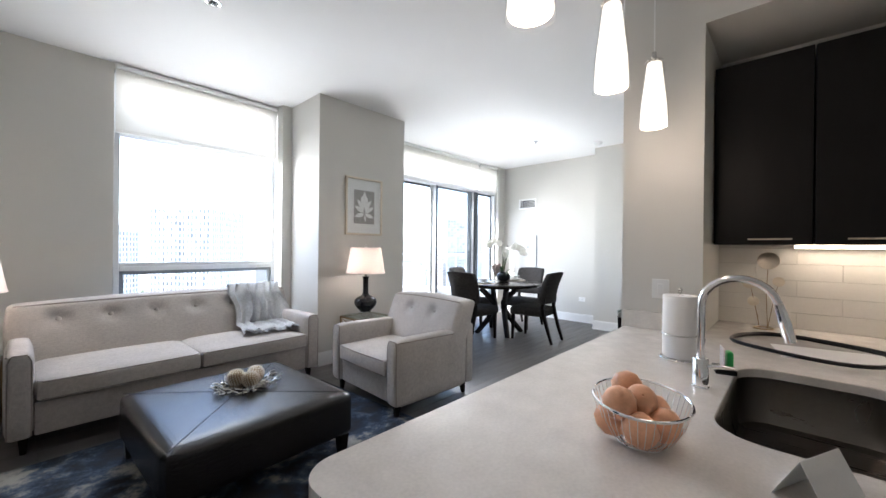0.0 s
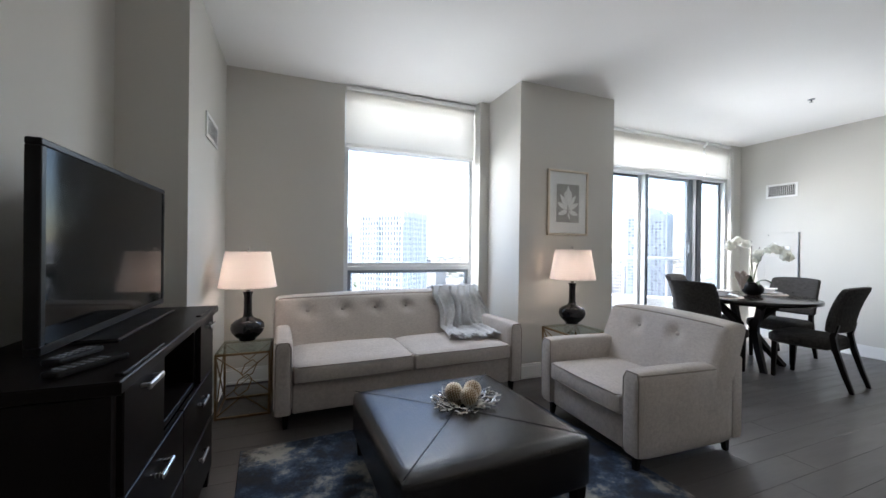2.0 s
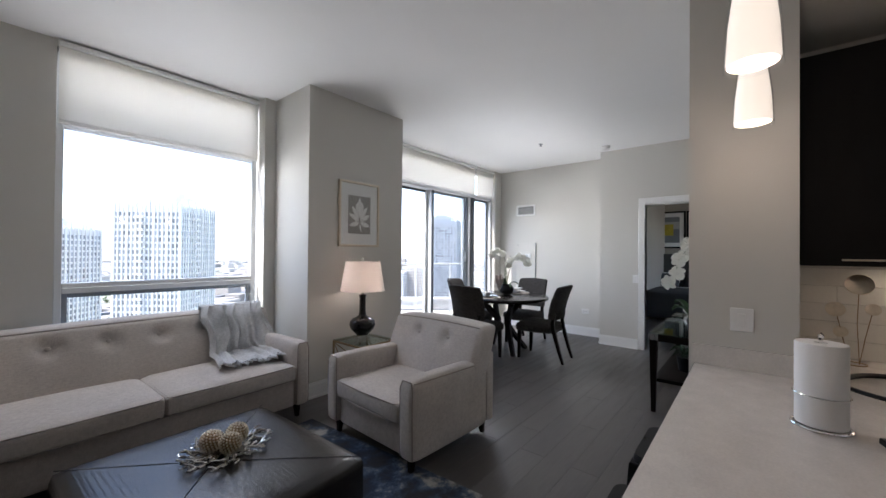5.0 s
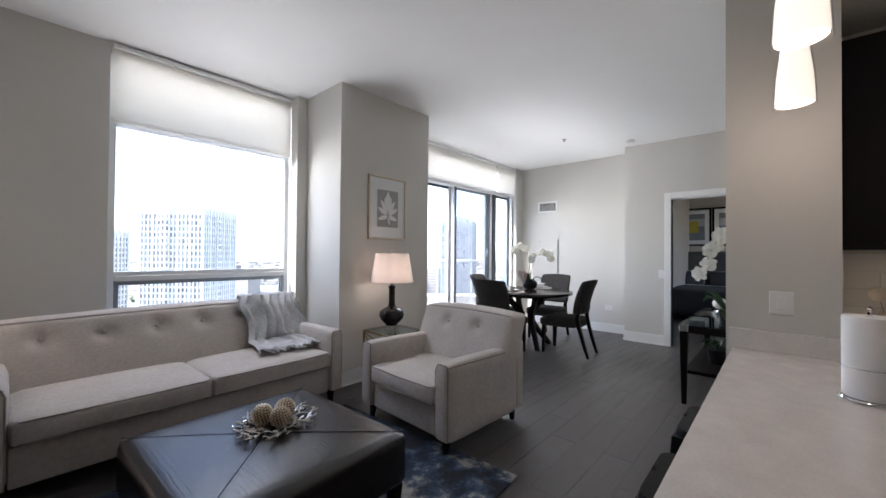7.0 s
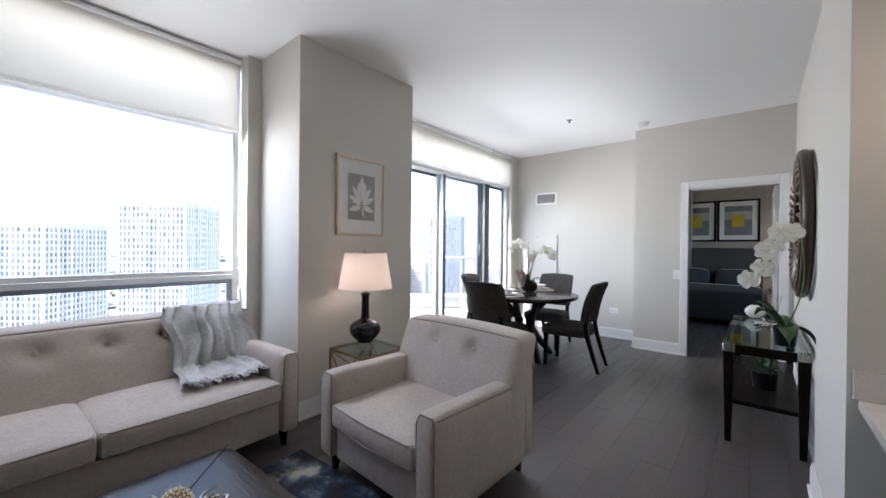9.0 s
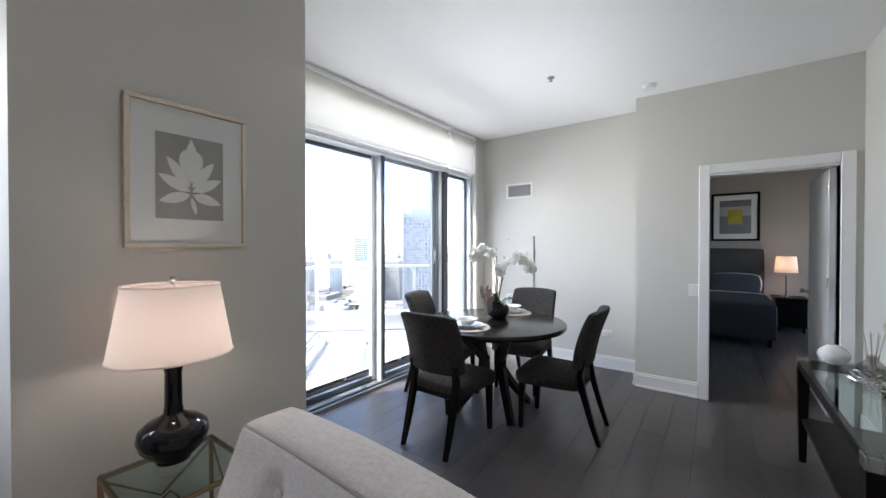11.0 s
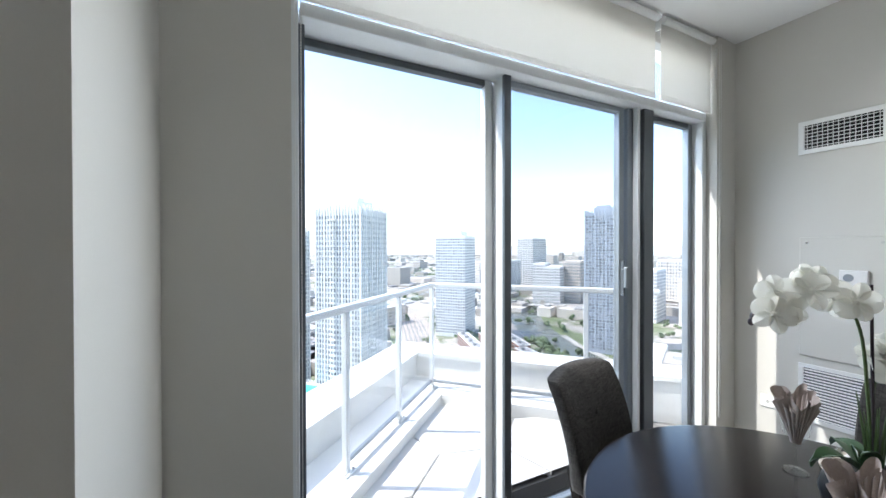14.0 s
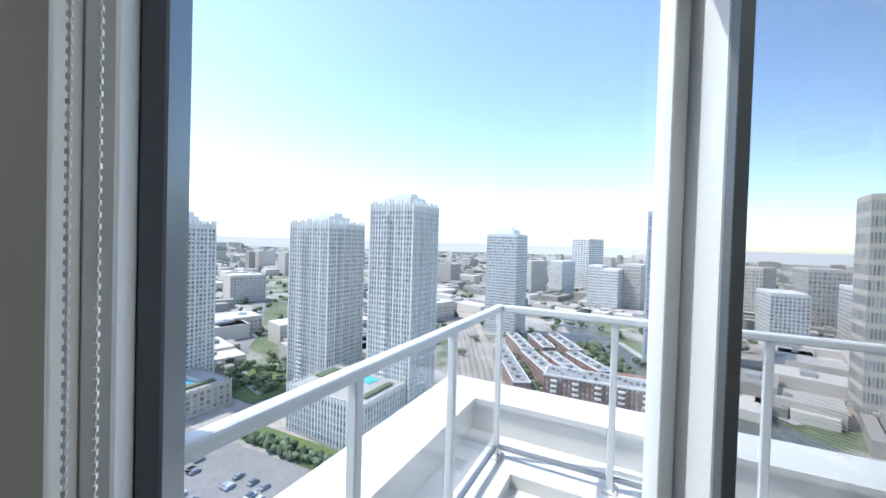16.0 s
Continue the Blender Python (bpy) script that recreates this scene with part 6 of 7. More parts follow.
DECK = 0.085
bm = bmesh.new()
low, high = ([bm.verts.new((x, y, z)) for x, y in ((1.40, 0.965), (4.62, 0.965), (3.0, 2.52))] for z in (-0.35, DECK))
bm.faces.new(high)
bm.faces.new(low[::-1])
for k in range(3):
    bm.faces.new((low[k], low[(k + 1) % 3], high[(k + 1) % 3], high[k]))
deck = tagged(part("balcony_floor", bm, JOINT), "pale hexagonal concrete pavers on the balcony deck", "balcony floor", kind="structure")
HEX = 0.46


def hex_paver():
    """One hexagonal paver with a worn edge, about its own middle."""
    bm = bmesh.new()
    rim = [[bm.verts.new(((HEX - inset) * math.cos(k * math.pi / 3), (HEX - inset) * math.sin(k * math.pi / 3), z)) for k in range(6)] for inset, z in ((0.007, 0.0), (0.007, 0.030), (0.013, 0.035))]
    bm.faces.new(rim[2])
    for low, high in zip(rim, rim[1:]):
        for k in range(6):
            bm.faces.new((low[k], low[(k + 1) % 6], high[(k + 1) % 6], high[k]))
    return bm


hex_mesh = bpy.data.meshes.new("paver")
bm = hex_paver()
bm.to_mesh(hex_mesh)
bm.free()
hex_mesh.materials.append(PAVER)
for i in range(7):
    for j in range(7):
        place = BASE @ pose(-0.45 - i * 1.5 * HEX, 0.40 + (j + 0.5 * (i % 2) - 1) * 3 ** 0.5 * HEX, DECK)
        spot = place.translation
        if spot.y < 0.97 - 0.8 * HEX or (BASE.inverted() @ spot).y < -0.15:
            continue
        if spot.y < 0.99 + HEX:
            bm = hex_paver()
            bm.transform(place)
            bmesh.ops.bisect_plane(bm, geom=bm.verts[:] + bm.edges[:] + bm.faces[:], plane_co=(0, 0.975, 0), plane_no=(0, -1, 0), clear_outer=True)
            if bm.faces:
                part("paver", bm, PAVER, deck)
            else:
                bm.free()
            continue
        ob = new("paver", hex_mesh)
        ob.parent = deck
        ob.matrix_world = place
tagged(part("balcony_kerb", bal(boxes((-1.80, 0.27, -0.27, 0.14, -0.07, 0.20), (-0.14, 0.27, 0.14, 1.75, -0.07, 0.20))), CONC), "white upstand under the balcony railing", "kerb", kind="structure")
tagged(part("parapet", bal(boxes((-1.80, 0.60, -0.60, -0.27, -0.07, 0.40), (0.27, 0.60, -0.27, 2.2, -0.07, 0.40), (-1.80, 0.62, -0.62, -0.25, 0.40, 0.44), (0.25, 0.62, -0.25, 2.2, 0.40, 0.44))), CONC), "broad white concrete parapet outside the railing", "parapet", kind="structure")
rl = thing("balcony_railing", "white metal balcony railing with clear glass panels", "railing")
RH = 1.17
part("handrail", bal(box(-1.97, 0.025, -0.025, 0.025, RH - 0.02, RH + 0.022, 0.01, 2)), RAIL, rl)
part("handrail", bal(box(-0.025, 0.025, 0.026, 1.90, RH - 0.02, RH + 0.022, 0.01, 2)), RAIL, rl)
spots = [(0, 0)] + [(-0.71 * k, 0) for k in range(1, 3)] + [(0, 0.68 * k) for k in range(1, 3)]
for a, b in spots:
    ps = part("post", bal(box(a - 0.018, a + 0.018, b - 0.018, b + 0.018, 0.20, RH - 0.02, 0.003)), RAIL, rl)
    part("foot_plate", bal(box(a - 0.055, a + 0.055, b - 0.04, b + 0.04, 0.20, 0.212, 0.002)), RAIL, ps)
    for q in (-0.038, 0.038):
        part("bolt", bal(tube([(a + q, b + 0.022, 0.212), (a + q, b + 0.022, 0.222)], 0.007, 6)), STEEL, ps)
for k in range(2):
    for b in ((-0.71 * (k + 1) + 0.03, -0.71 * k - 0.03, -0.005, 0.005, 0.28, RH - 0.06), (-0.005, 0.005, 0.68 * k + 0.03, 0.68 * (k + 1) - 0.03, 0.28, RH - 0.06)):
        g = part("glass_panel", bal(boxes(b)), GLASS, rl)
        g.visible_shadow = False
    part("bottom_rail", bal(box(-0.71 * (k + 1) + 0.018, -0.71 * k - 0.018, -0.012, 0.012, 0.255, 0.28, 0.002)), ALU, rl)
    part("bottom_rail", bal(box(-0.012, 0.012, 0.68 * k + 0.018, 0.68 * (k + 1) - 0.018, 0.255, 0.28, 0.002)), ALU, rl)
tagged(part("facade", boxes((-6, -1.62, 1.10, 1.5, -100, 30), (0.02, 1.55, 1.10, 1.13, -100, 30), (-1.62, 0.02, 1.15, 1.5, -100, 0.42), (-1.62, 0.02, 0.80, 0.96, 3.19, 30), (1.55, 4.8, 0.80, 0.96, 3.19, 30), (4.62, 8.0, 0.80, 0.87, -100, 30), (1.55, 4.4, 1.0, 1.10, -4, -0.35)), CONC), "pale concrete outer wall of the tower", "facade", kind="structure")

# ---- the city below ----
GZ = -95.0
EYE = (1.8, 0.2)
random_tint = {}


def city_mat(name, col, rough=0.8, vary=0.3, metal=0.0):
    """Coloured block by block."""
    m, n, l, p = base_nodes(name)
    g, r, c = n.new("ShaderNodeNewGeometry"), n.new("ShaderNodeMapRange"), n.new("ShaderNodeMix")
    r.inputs[3].default_value, r.inputs[4].default_value = 1 - vary, 1 + vary
    l.new(g.outputs["Random Per Island"], r.inputs[0])
    c.data_type, c.blend_type = "RGBA", "MULTIPLY"
    c.inputs[0].default_value, c.inputs[6].default_value = 1, (*col, 1)
    l.new(r.outputs[0], c.inputs[7])
    l.new(c.outputs[2], p.inputs["Base Color"])
    p.inputs["Roughness"].default_value, p.inputs["Metallic"].default_value = rough, metal
    return m


def quick(rows):
    """Many upright boxes in one mesh: centre x, y, half a, half b, z0, z1, turn."""
    vs, fs = [], []
    for x, y, a, b, z0, z1, t in rows:
        c, s, k = math.cos(t), math.sin(t), len(vs)
        for z in (z0, z1):
            for u, w in ((-a, -b), (a, -b), (a, b), (-a, b)):
                vs.append((x + u * c - w * s, y + u * s + w * c, z))
        fs += [(k + 3, k + 2, k + 1, k), (k + 4, k + 5, k + 6, k + 7)] + [(k + i, k + (i + 1) % 4, k + 4 + (i + 1) % 4, k + 4 + i) for i in range(4)]
    me = bpy.data.meshes.new("blocks")
    me.from_pydata(vs, [], fs)
    return me


def block(name, rows, mat, parent=None, label="", kind="", category=""):
    me = quick(rows)
    me.materials.append(mat)
    ob = new(name, me)
    ob.parent = parent
    return tagged(ob, label, category, kind=kind)


def far(az, d):
    return EYE[0] + d * math.cos(radians(az)), EYE[1] + d * math.sin(radians(az))


def at(x, y):
    """Bearing and distance of a place in the plan."""
    return math.degrees(math.atan2(y - EYE[1], x - EYE[0])), math.hypot(x - EYE[0], y - EYE[1])


# pale concrete, window, roof and tree colours are lightened in place of haze
PALE = city_mat("pale_tower_concrete", (0.72, 0.70, 0.66), 0.8, 0.06)
TAN = city_mat("tan_tower_concrete", (0.55, 0.49, 0.42), 0.8, 0.08)
WIN = city_mat("tower_window_glass", (0.27, 0.28, 0.295), 0.3, 0.5, 0.0)
WINL = city_mat("pale_window_glass", (0.27, 0.28, 0.29), 0.3, 0.4, 0.0)
BRICK = city_mat("red_brick_block", (0.27, 0.15, 0.115), 0.9, 0.15)
ROOF = city_mat("grey_flat_roof", (0.30, 0.295, 0.29), 0.9, 0.4)
MIX = city_mat("mixed_city_block", (0.46, 0.42, 0.37), 0.9, 0.45)
GREENS = city_mat("tree_foliage", (0.115, 0.15, 0.08), 0.9, 0.5)
LAWN = surface("lawn", (0.12, 0.17, 0.06), 0.95, vary=0.3, scale=0.06, fine=0.8, bump=0)
ASPH = surface("asphalt", (0.26, 0.25, 0.24), 0.9, vary=0.2, scale=0.05, fine=0.6, bump=0)
WATER = surface("river_water", (0.13, 0.14, 0.12), 0.25, vary=0.15, scale=0.03, fine=0.3, bump=0.05)
PAVE = surface("pale_paving", (0.42, 0.40, 0.37), 0.9, vary=0.15, scale=0.05, fine=0.7, bump=0)
POOL = surface("pool_water", (0.10, 0.50, 0.55), 0.1, vary=0.1, scale=0.3, fine=2, bump=0.05)

def city_ground():
    """Streets, yards and green patches seen from high above."""
    m, n, l, p = base_nodes("city_ground")
    tc, big, fine, r = n.new("ShaderNodeTexCoord"), n.new("ShaderNodeTexNoise"), n.new("ShaderNodeTexNoise"), n.new("ShaderNodeValToRGB")
    big.inputs["Scale"].default_value, big.inputs["Detail"].default_value, big.inputs["Roughness"].default_value = 0.012, 8, 0.65
    fine.inputs["Scale"].default_value, fine.inputs["Detail"].default_value = 0.12, 5
    l.new(tc.outputs["Object"], big.inputs["Vector"])
    l.new(tc.outputs["Object"], fine.inputs["Vector"])
    rows = ((0.36, (0.12, 0.16, 0.07, 1)), (0.46, (0.17, 0.19, 0.11, 1)), (0.52, (0.36, 0.33, 0.29, 1)), (0.64, (0.47, 0.43, 0.38, 1)))
    while len(r.color_ramp.elements) < 4:
        r.color_ramp.elements.new(0.5)
    for e, (pos, col) in zip(r.color_ramp.elements, rows):
        e.position, e.color = pos, col
    l.new(big.outputs[0], r.inputs[0])
    c, q = n.new("ShaderNodeMix"), n.new("ShaderNodeMapRange")
    c.data_type, c.blend_type = "RGBA", "MULTIPLY"
    c.inputs[0].default_value = 1
    q.inputs[1].default_value, q.inputs[2].default_value, q.inputs[3].default_value, q.inputs[4].default_value = 0.3, 0.7, 0.75, 1.2
    l.new(fine.outputs[0], q.inputs[0])
    l.new(r.outputs[0], c.inputs[6])
    l.new(q.outputs[0], c.inputs[7])
    l.new(c.outputs[2], p.inputs["Base Color"])
    p.inputs["Roughness"].default_value = 0.95
    return m


me = quick([(0, 0, 4600, 4600, GZ - 1, GZ, 0)])
me.materials.append(city_ground())
tagged(new("ground", me), "hazy city ground reaching to the horizon", "ground", kind="structure")


def tower(name, label, az, d, w, dep, top, turn, floors, cols, wall_m=PALE, win_m=WIN, fins=True, balconies=(), crown=True, wide=0.62):
    """A high-rise: core, window bands floor by floor, piers, roof fins and balcony slabs."""
    x, y = far(az, d)
    t = thing(name, label, "high-rise", pose(x, y, GZ, 0, 0, turn))
    h = top - GZ
    block("core", [(0, 0, w / 2, dep / 2, 0, h, 0)], wall_m, t)
    wins, piers, slabs = [], [], []
    fh = (h - 6) / floors
    for f in range(floors):
        z0, z1 = 3 + f * fh + fh * 0.28, 3 + f * fh + fh * 0.92
        for face in range(4):
            span = w if face % 2 == 0 else dep
            off = (dep if face % 2 == 0 else w) / 2
            a = (0, 90, 180, 270)[face]
            ca, sa = math.cos(radians(a)), math.sin(radians(a))
            for c in range(cols):
                u = (c + 0.5) * span / cols - span / 2
                px, py = u * ca + (-off) * -sa, u * sa + (-off) * ca
                wins.append((px, py, span / cols * wide / 2, 0.12, z0, z1, radians(a)))
            for c in balconies:
                u = (c + 0.5) * span / cols - span / 2
                px, py = u * ca + (-off - 0.8) * -sa, u * sa + (-off - 0.8) * ca
                slabs.append((px, py, span / cols * 0.5, 0.8, 3 + f * fh, 3 + f * fh + fh * 0.30, radians(a)))
    if fins:
        for face in range(4):
            span = w if face % 2 == 0 else dep
            off = (dep if face % 2 == 0 else w) / 2
            a = 90 * face
            ca, sa = math.cos(radians(a)), math.sin(radians(a))
            for c in range(cols + 1):
                u = c * span / cols - span / 2
                px, py = u * ca + (-off) * -sa, u * sa + (-off) * ca
                piers.append((px, py, span / cols * (0.26 if c % 3 == 0 else 0.14), 0.5, 0, h + (2.5 if c % 3 else 1.0), radians(a)))
        tagged(block("pier", piers, wall_m, t), kind="stuff")
    tagged(block("window", wins, win_m, t), kind="stuff")
    if slabs:
        tagged(block("balcony", slabs, wall_m, t), kind="stuff")
    if crown:
        block("roof_house", [(0, 0, w * 0.3, dep * 0.3, h, h + 5, 0), (w * 0.18, dep * 0.1, w * 0.12, dep * 0.2, h, h + 8, 0)], wall_m, t)
    return t


tower("apartment_tower", "pale ribbed concrete apartment tower with stacked balconies", 76.6, 214, 26, 28, 21, 42, 40, 15, balconies=(5, 6))
tower("apartment_tower", "pale ribbed apartment tower beside its taller twin", 87.8, 262, 32, 34, 11.5, 42, 36, 15, balconies=(4, 5))
tower("apartment_tower", "pale ribbed apartment tower farther along the street", 106.4, 290, 34, 30, 9.0, 42, 36, 14, balconies=(6, 7))
tower("octagonal_tower", "pale concrete tower with a dense window grid", 61.0, 415, 34, 34, 13.0, 40, 34, 12, fins=False, wide=0.7)
tower("glass_tower", "blue-grey glass high-rise with a flat top", 39.4, 380, 33, 30, 32, 30, 44, 10, wall_m=city_mat("blue_grey_curtain_wall", (0.40, 0.43, 0.47), 0.4, 0.05), win_m=WIN, wide=0.86)
tower("office_tower", "white framed office tower far off", 49.6, 900, 62, 40, 20, 20, 24, 6, win_m=WINL, fins=False, crown=False, wide=0.8)
tower("office_tower", "white residential slab tower far off", 53.0, 820, 46, 30, -28, 20, 18, 8, win_m=WINL, fins=False, crown=False)
tower("office_tower", "pale grid-fronted tower in the distance", 57.0, 760, 40, 30, -28, 10, 18, 8, wall_m=TAN, win_m=WINL, fins=False, crown=False)
for az, d, w, top in ((21.4, 330, 24, 36), (48.2, 640, 34, -26), (46.2, 620, 40, -30), (43.5, 640, 46, -22), (34.0, 560, 44, -28), (31.0, 700, 60, -20), (28.5, 520, 50, -38), (25.5, 640, 60, -16), (22.0, 560, 50, -30), (18.0, 700, 70, -10), (113.0, 420, 40, -30)):
    tower("city_block", "mid-rise city apartment block in the distance", az, d, w, w * 0.6, top, 15 + az % 30, 14, 9, wall_m=TAN if int(az) % 2 else PALE, win_m=WINL, fins=False, crown=False)

# podium with a pool deck
def podium(name, label, x, y, turn, hx, hy, h, nx, ny, wall_m, floors, pool):
    """A low block with a window grid between piers and a pool deck on its roof."""
    pd = thing(name, label, "building", pose(x, y, GZ, 0, 0, turn))
    block("core", [(0, 0, hx, hy, 0, h, 0)], wall_m, pd)
    fh = (h - 2.5) / floors
    wins, piers = [], []
    for n, ln, off, vert in ((nx, hx, hy, False), (ny, hy, hx, True)):
        for c in range(n + 1):
            for s in (-1, 1):
                u, o = -ln + c * 2 * ln / n, s * (off + 0.1)
                piers.append((o, u, 0.35, 0.4, 0, h + 1.2, 0) if vert else (u, o, 0.4, 0.35, 0, h + 1.2, 0))
                if c < n:
                    u += ln / n
                    for f in range(floors):
                        z = 1.6 + f * fh
                        wins.append((o, u, 0.12, ln / n * 0.5, z, z + fh * 0.68, 0) if vert else (u, o, ln / n * 0.5, 0.12, z, z + fh * 0.68, 0))
    tagged(block("window", wins, WIN, pd), kind="stuff")
    tagged(block("pier", piers, wall_m, pd), kind="stuff")
    block("roof_deck", [(0, 0, hx - 0.5, hy - 0.5, h, h + 0.3, 0)], PAVE, pd)
    block("pool", [(*pool, h + 0.3, h + 0.6, 0)], POOL, pd, "turquoise rooftop pool")
    block("planter", [(-hx * 0.8, hy * 0.3, hx * 0.1, hy * 0.4, h + 0.3, h + 1.2, 0), (hx * 0.8, 0, hx * 0.06, hy * 0.6, h + 0.3, h + 1.4, 0)], GREENS, pd)
    tagged(block("lounger", [(pool[0] - 8 + k * 1.8, pool[1] + pool[3] + 2, 0.5, 0.9, h + 0.3, h + 0.8, 0) for k in range(10)], PALE, pd), kind="stuff")


podium("podium_building", "low white podium building with a rooftop pool", 21, 197, -48, 24, 17.7, 22.5, 24, 17, PALE, 6, (0, 9, 10, 4))
podium("podium_building", "tan brick low building with a rooftop pool", -70, 252, -48, 26, 16, 14, 16, 9, TAN, 4, (6, -3, 9, 5))

rng = random.Random(21)
trees, roofs, bricks, walls_, cars, houses = [], [], [], [], [], []


def clump(x, y, s):
    for k in range(4):
        trees.append((x + rng.uniform(-0.5, 0.5) * s, y + rng.uniform(-0.5, 0.5) * s, GZ + s * rng.uniform(0.3, 0.8), s * rng.uniform(0.3, 0.5)))


# town houses of red brick by the river
for xa, ya, xb, yb in ((154, 282, 127, 202), (168, 261, 156, 208), (184, 256, 174, 208), (202, 250, 195, 204), (225, 306, 210, 254), (186, 318, 171, 266), (206, 312, 192, 266)):
    dirn = math.degrees(math.atan2(ya - yb, xa - xb))
    n = round(math.hypot(xa - xb, ya - yb) / 14.6)
    for k in range(n):
        px, py = xb + (xa - xb) * (k + 0.5) / n, yb + (ya - yb) * (k + 0.5) / n
        h = thing("brick_house", "red brick town house row with a grey flat roof", "house", pose(px, py, GZ, 0, 0, dirn), group="brick town houses")
        block("wall", [(0, 0, 7.3, 5.5, 0, 11, 0)], BRICK, h)
        block("roof", [(0, 0, 7.0, 5.2, 11, 11.4, 0), (2, 1, 1.6, 1.4, 11.4, 13.4, 0), (-3, -1, 1.0, 1.0, 11.4, 12.4, 0)], ROOF, h)
        tagged(block("window", [(-6 + q * 2.0, s * 5.55, 0.5, 0.1, 1.6 + f * 3.1, 3.2 + f * 3.1, 0) for q in range(7) for f in range(3) for s in (-1, 1)] + [(s * 7.35, -4 + q * 2.0, 0.1, 0.5, 1.6 + f * 3.1, 3.2 + f * 3.1, 0) for q in range(5) for f in range(3) for s in (-1, 1)], WINL, h), kind="stuff")
        block("cornice", [(0, 5.3, 7.3, 0.3, 11, 11.9, 0), (0, -5.3, 7.3, 0.3, 11, 11.9, 0), (7.1, 0, 0.3, 5, 11, 11.9, 0), (-7.1, 0, 0.3, 5, 11, 11.9, 0)], PALE, h)
        for q in range(6):
            clump(px + 10 * math.sin(radians(dirn)) + rng.uniform(-4, 4), py - 11 * math.cos(radians(dirn)) + rng.uniform(-6, 6), rng.uniform(4, 7))
# larger brick block in front of them
x, y = 166.5, 182
bb = thing("brick_apartments", "large red brick apartment block with balconies", "building", pose(x, y, GZ, 0, 0, -43.5))
block("wall", [(0, 0, 30, 9, 0, 17, 0), (20, 8, 9, 12, 0, 17, 0)], BRICK, bb)
block("roof", [(0, 0, 29.5, 8.5, 17, 17.5, 0)] + [(-26 + k * 3.2, rng.uniform(-5, 5), 0.9, 0.9, 17.5, 19, 0) for k in range(17)], ROOF, bb)
block("cornice", [(0, -8.8, 30.2, 0.5, 17, 18.2, 0), (0, 8.8, 30.2, 0.5, 17, 18.2, 0), (-29.8, 0, 0.5, 8.5, 17, 18.2, 0)], PALE, bb)
tagged(block("window", [(-28 + c * 2.6, -9.05, 0.6, 0.1, 2 + f * 3.2, 4.0 + f * 3.2, 0) for c in range(22) for f in range(5)] + [(-30.05, -7 + c * 2.6, 0.1, 0.6, 2 + f * 3.2, 4.0 + f * 3.2, 0) for c in range(6) for f in range(5)], WINL, bb), kind="stuff")
tagged(block("balcony", [(-24 + c * 12.5, -9.7, 1.8, 0.8, 1.4 + f * 3.2, 2.4 + f * 3.2, 0) for c in range(5) for f in range(5)], PALE, bb), kind="stuff")
for k in range(26):
    clump(133 + rng.uniform(-7, 7), 190 + rng.uniform(-8, 10), rng.uniform(5, 8))


def strip(name, label, cat, pts, wide, z, mat, kind="structure"):
    """A flat road, lawn or river along points given by bearing and distance."""
    ps = [Vector((*far(a, d), 0)) for a, d in pts]
    vs, fs = [], []
    for i, p in enumerate(ps):
        t = (ps[min(i + 1, len(ps) - 1)] - ps[max(i - 1, 0)]).normalized()
        nn = Vector((-t.y, t.x, 0)) * wide / 2
        vs += [p + nn + Vector((0, 0, z)), p - nn + Vector((0, 0, z))]
        if i:
            k = 2 * i
            fs.append((k - 2, k - 1, k + 1, k))
    m2 = bpy.data.meshes.new(name)
    m2.from_pydata([tuple(v) for v in vs], [], fs)
    m2.materials.append(mat)
    return tagged(new(name, m2), label, cat, kind=kind)


strip("river", "grey-green river curving past the town houses", "river", [at(225, 90), at(238, 150), at(247, 221), at(258, 258), at(276, 302), at(310, 370), at(370, 450), at(470, 560)], 40, GZ + 0.2, WATER)
strip("river_walk", "pale riverside path", "path", [at(262, 130), at(272, 221), at(283, 262), at(300, 300)], 7, GZ + 0.5, PAVE)
BALLAST = surface("rail_ballast", (0.40, 0.35, 0.30), 0.95, vary=0.25, scale=0.05, fine=0.7, bump=0)
strip("rail_yard", "brown rail tracks between the towers and houses", "rail yard", [at(80, 150), at(104, 215), at(122, 262), at(148, 335), at(185, 450), at(240, 640)], 40, GZ + 0.3, BALLAST)
for k in range(6):
    o = (k - 2.5) * 5
    strip("rail_track", "thin steel rail line on the ballast", "rail track", [at(80 + o, 150), at(104 + o, 215), at(122 + o, 262), at(148 + o, 335), at(185 + o, 450)], 1.6, GZ + 0.45, ASPH)
strip("road", "grey city street beside the podium building", "road", [at(-110, 262), at(-39, 194), at(-13, 170), at(12, 146), at(70, 92)], 13, GZ + 0.4, ASPH)
strip("road", "grey avenue running out to the horizon", "road", [at(-58, 330), at(-52, 420), at(-70, 620), at(-120, 1100), at(-190, 1900)], 16, GZ + 0.4, ASPH)
strip("lawn", "green park lawn with paths between towers", "lawn", [at(-75, 328), at(-44, 290), at(-12, 254)], 46, GZ + 0.45, LAWN)
strip("lawn", "green lawn strip beside the podium", "lawn", [at(-30, 210), at(-2, 182), at(24, 152), at(40, 160)], 14, GZ + 0.5, LAWN)
strip("park_path", "pale curved path across the lawn", "path", [at(-26, 252), at(-40, 280), at(-44, 312)], 4, GZ + 0.6, PAVE)
strip("parking_lot", "grey car park beside the street", "parking lot", [at(-72, 200), at(-28, 158), at(16, 116)], 34, GZ + 0.35, ASPH)
strip("highway", "pale elevated highway crossing the city", "road", [at(60, 560), at(190, 545), at(333, 522), at(387, 431), at(420, 330)], 18, GZ + 8, PAVE)
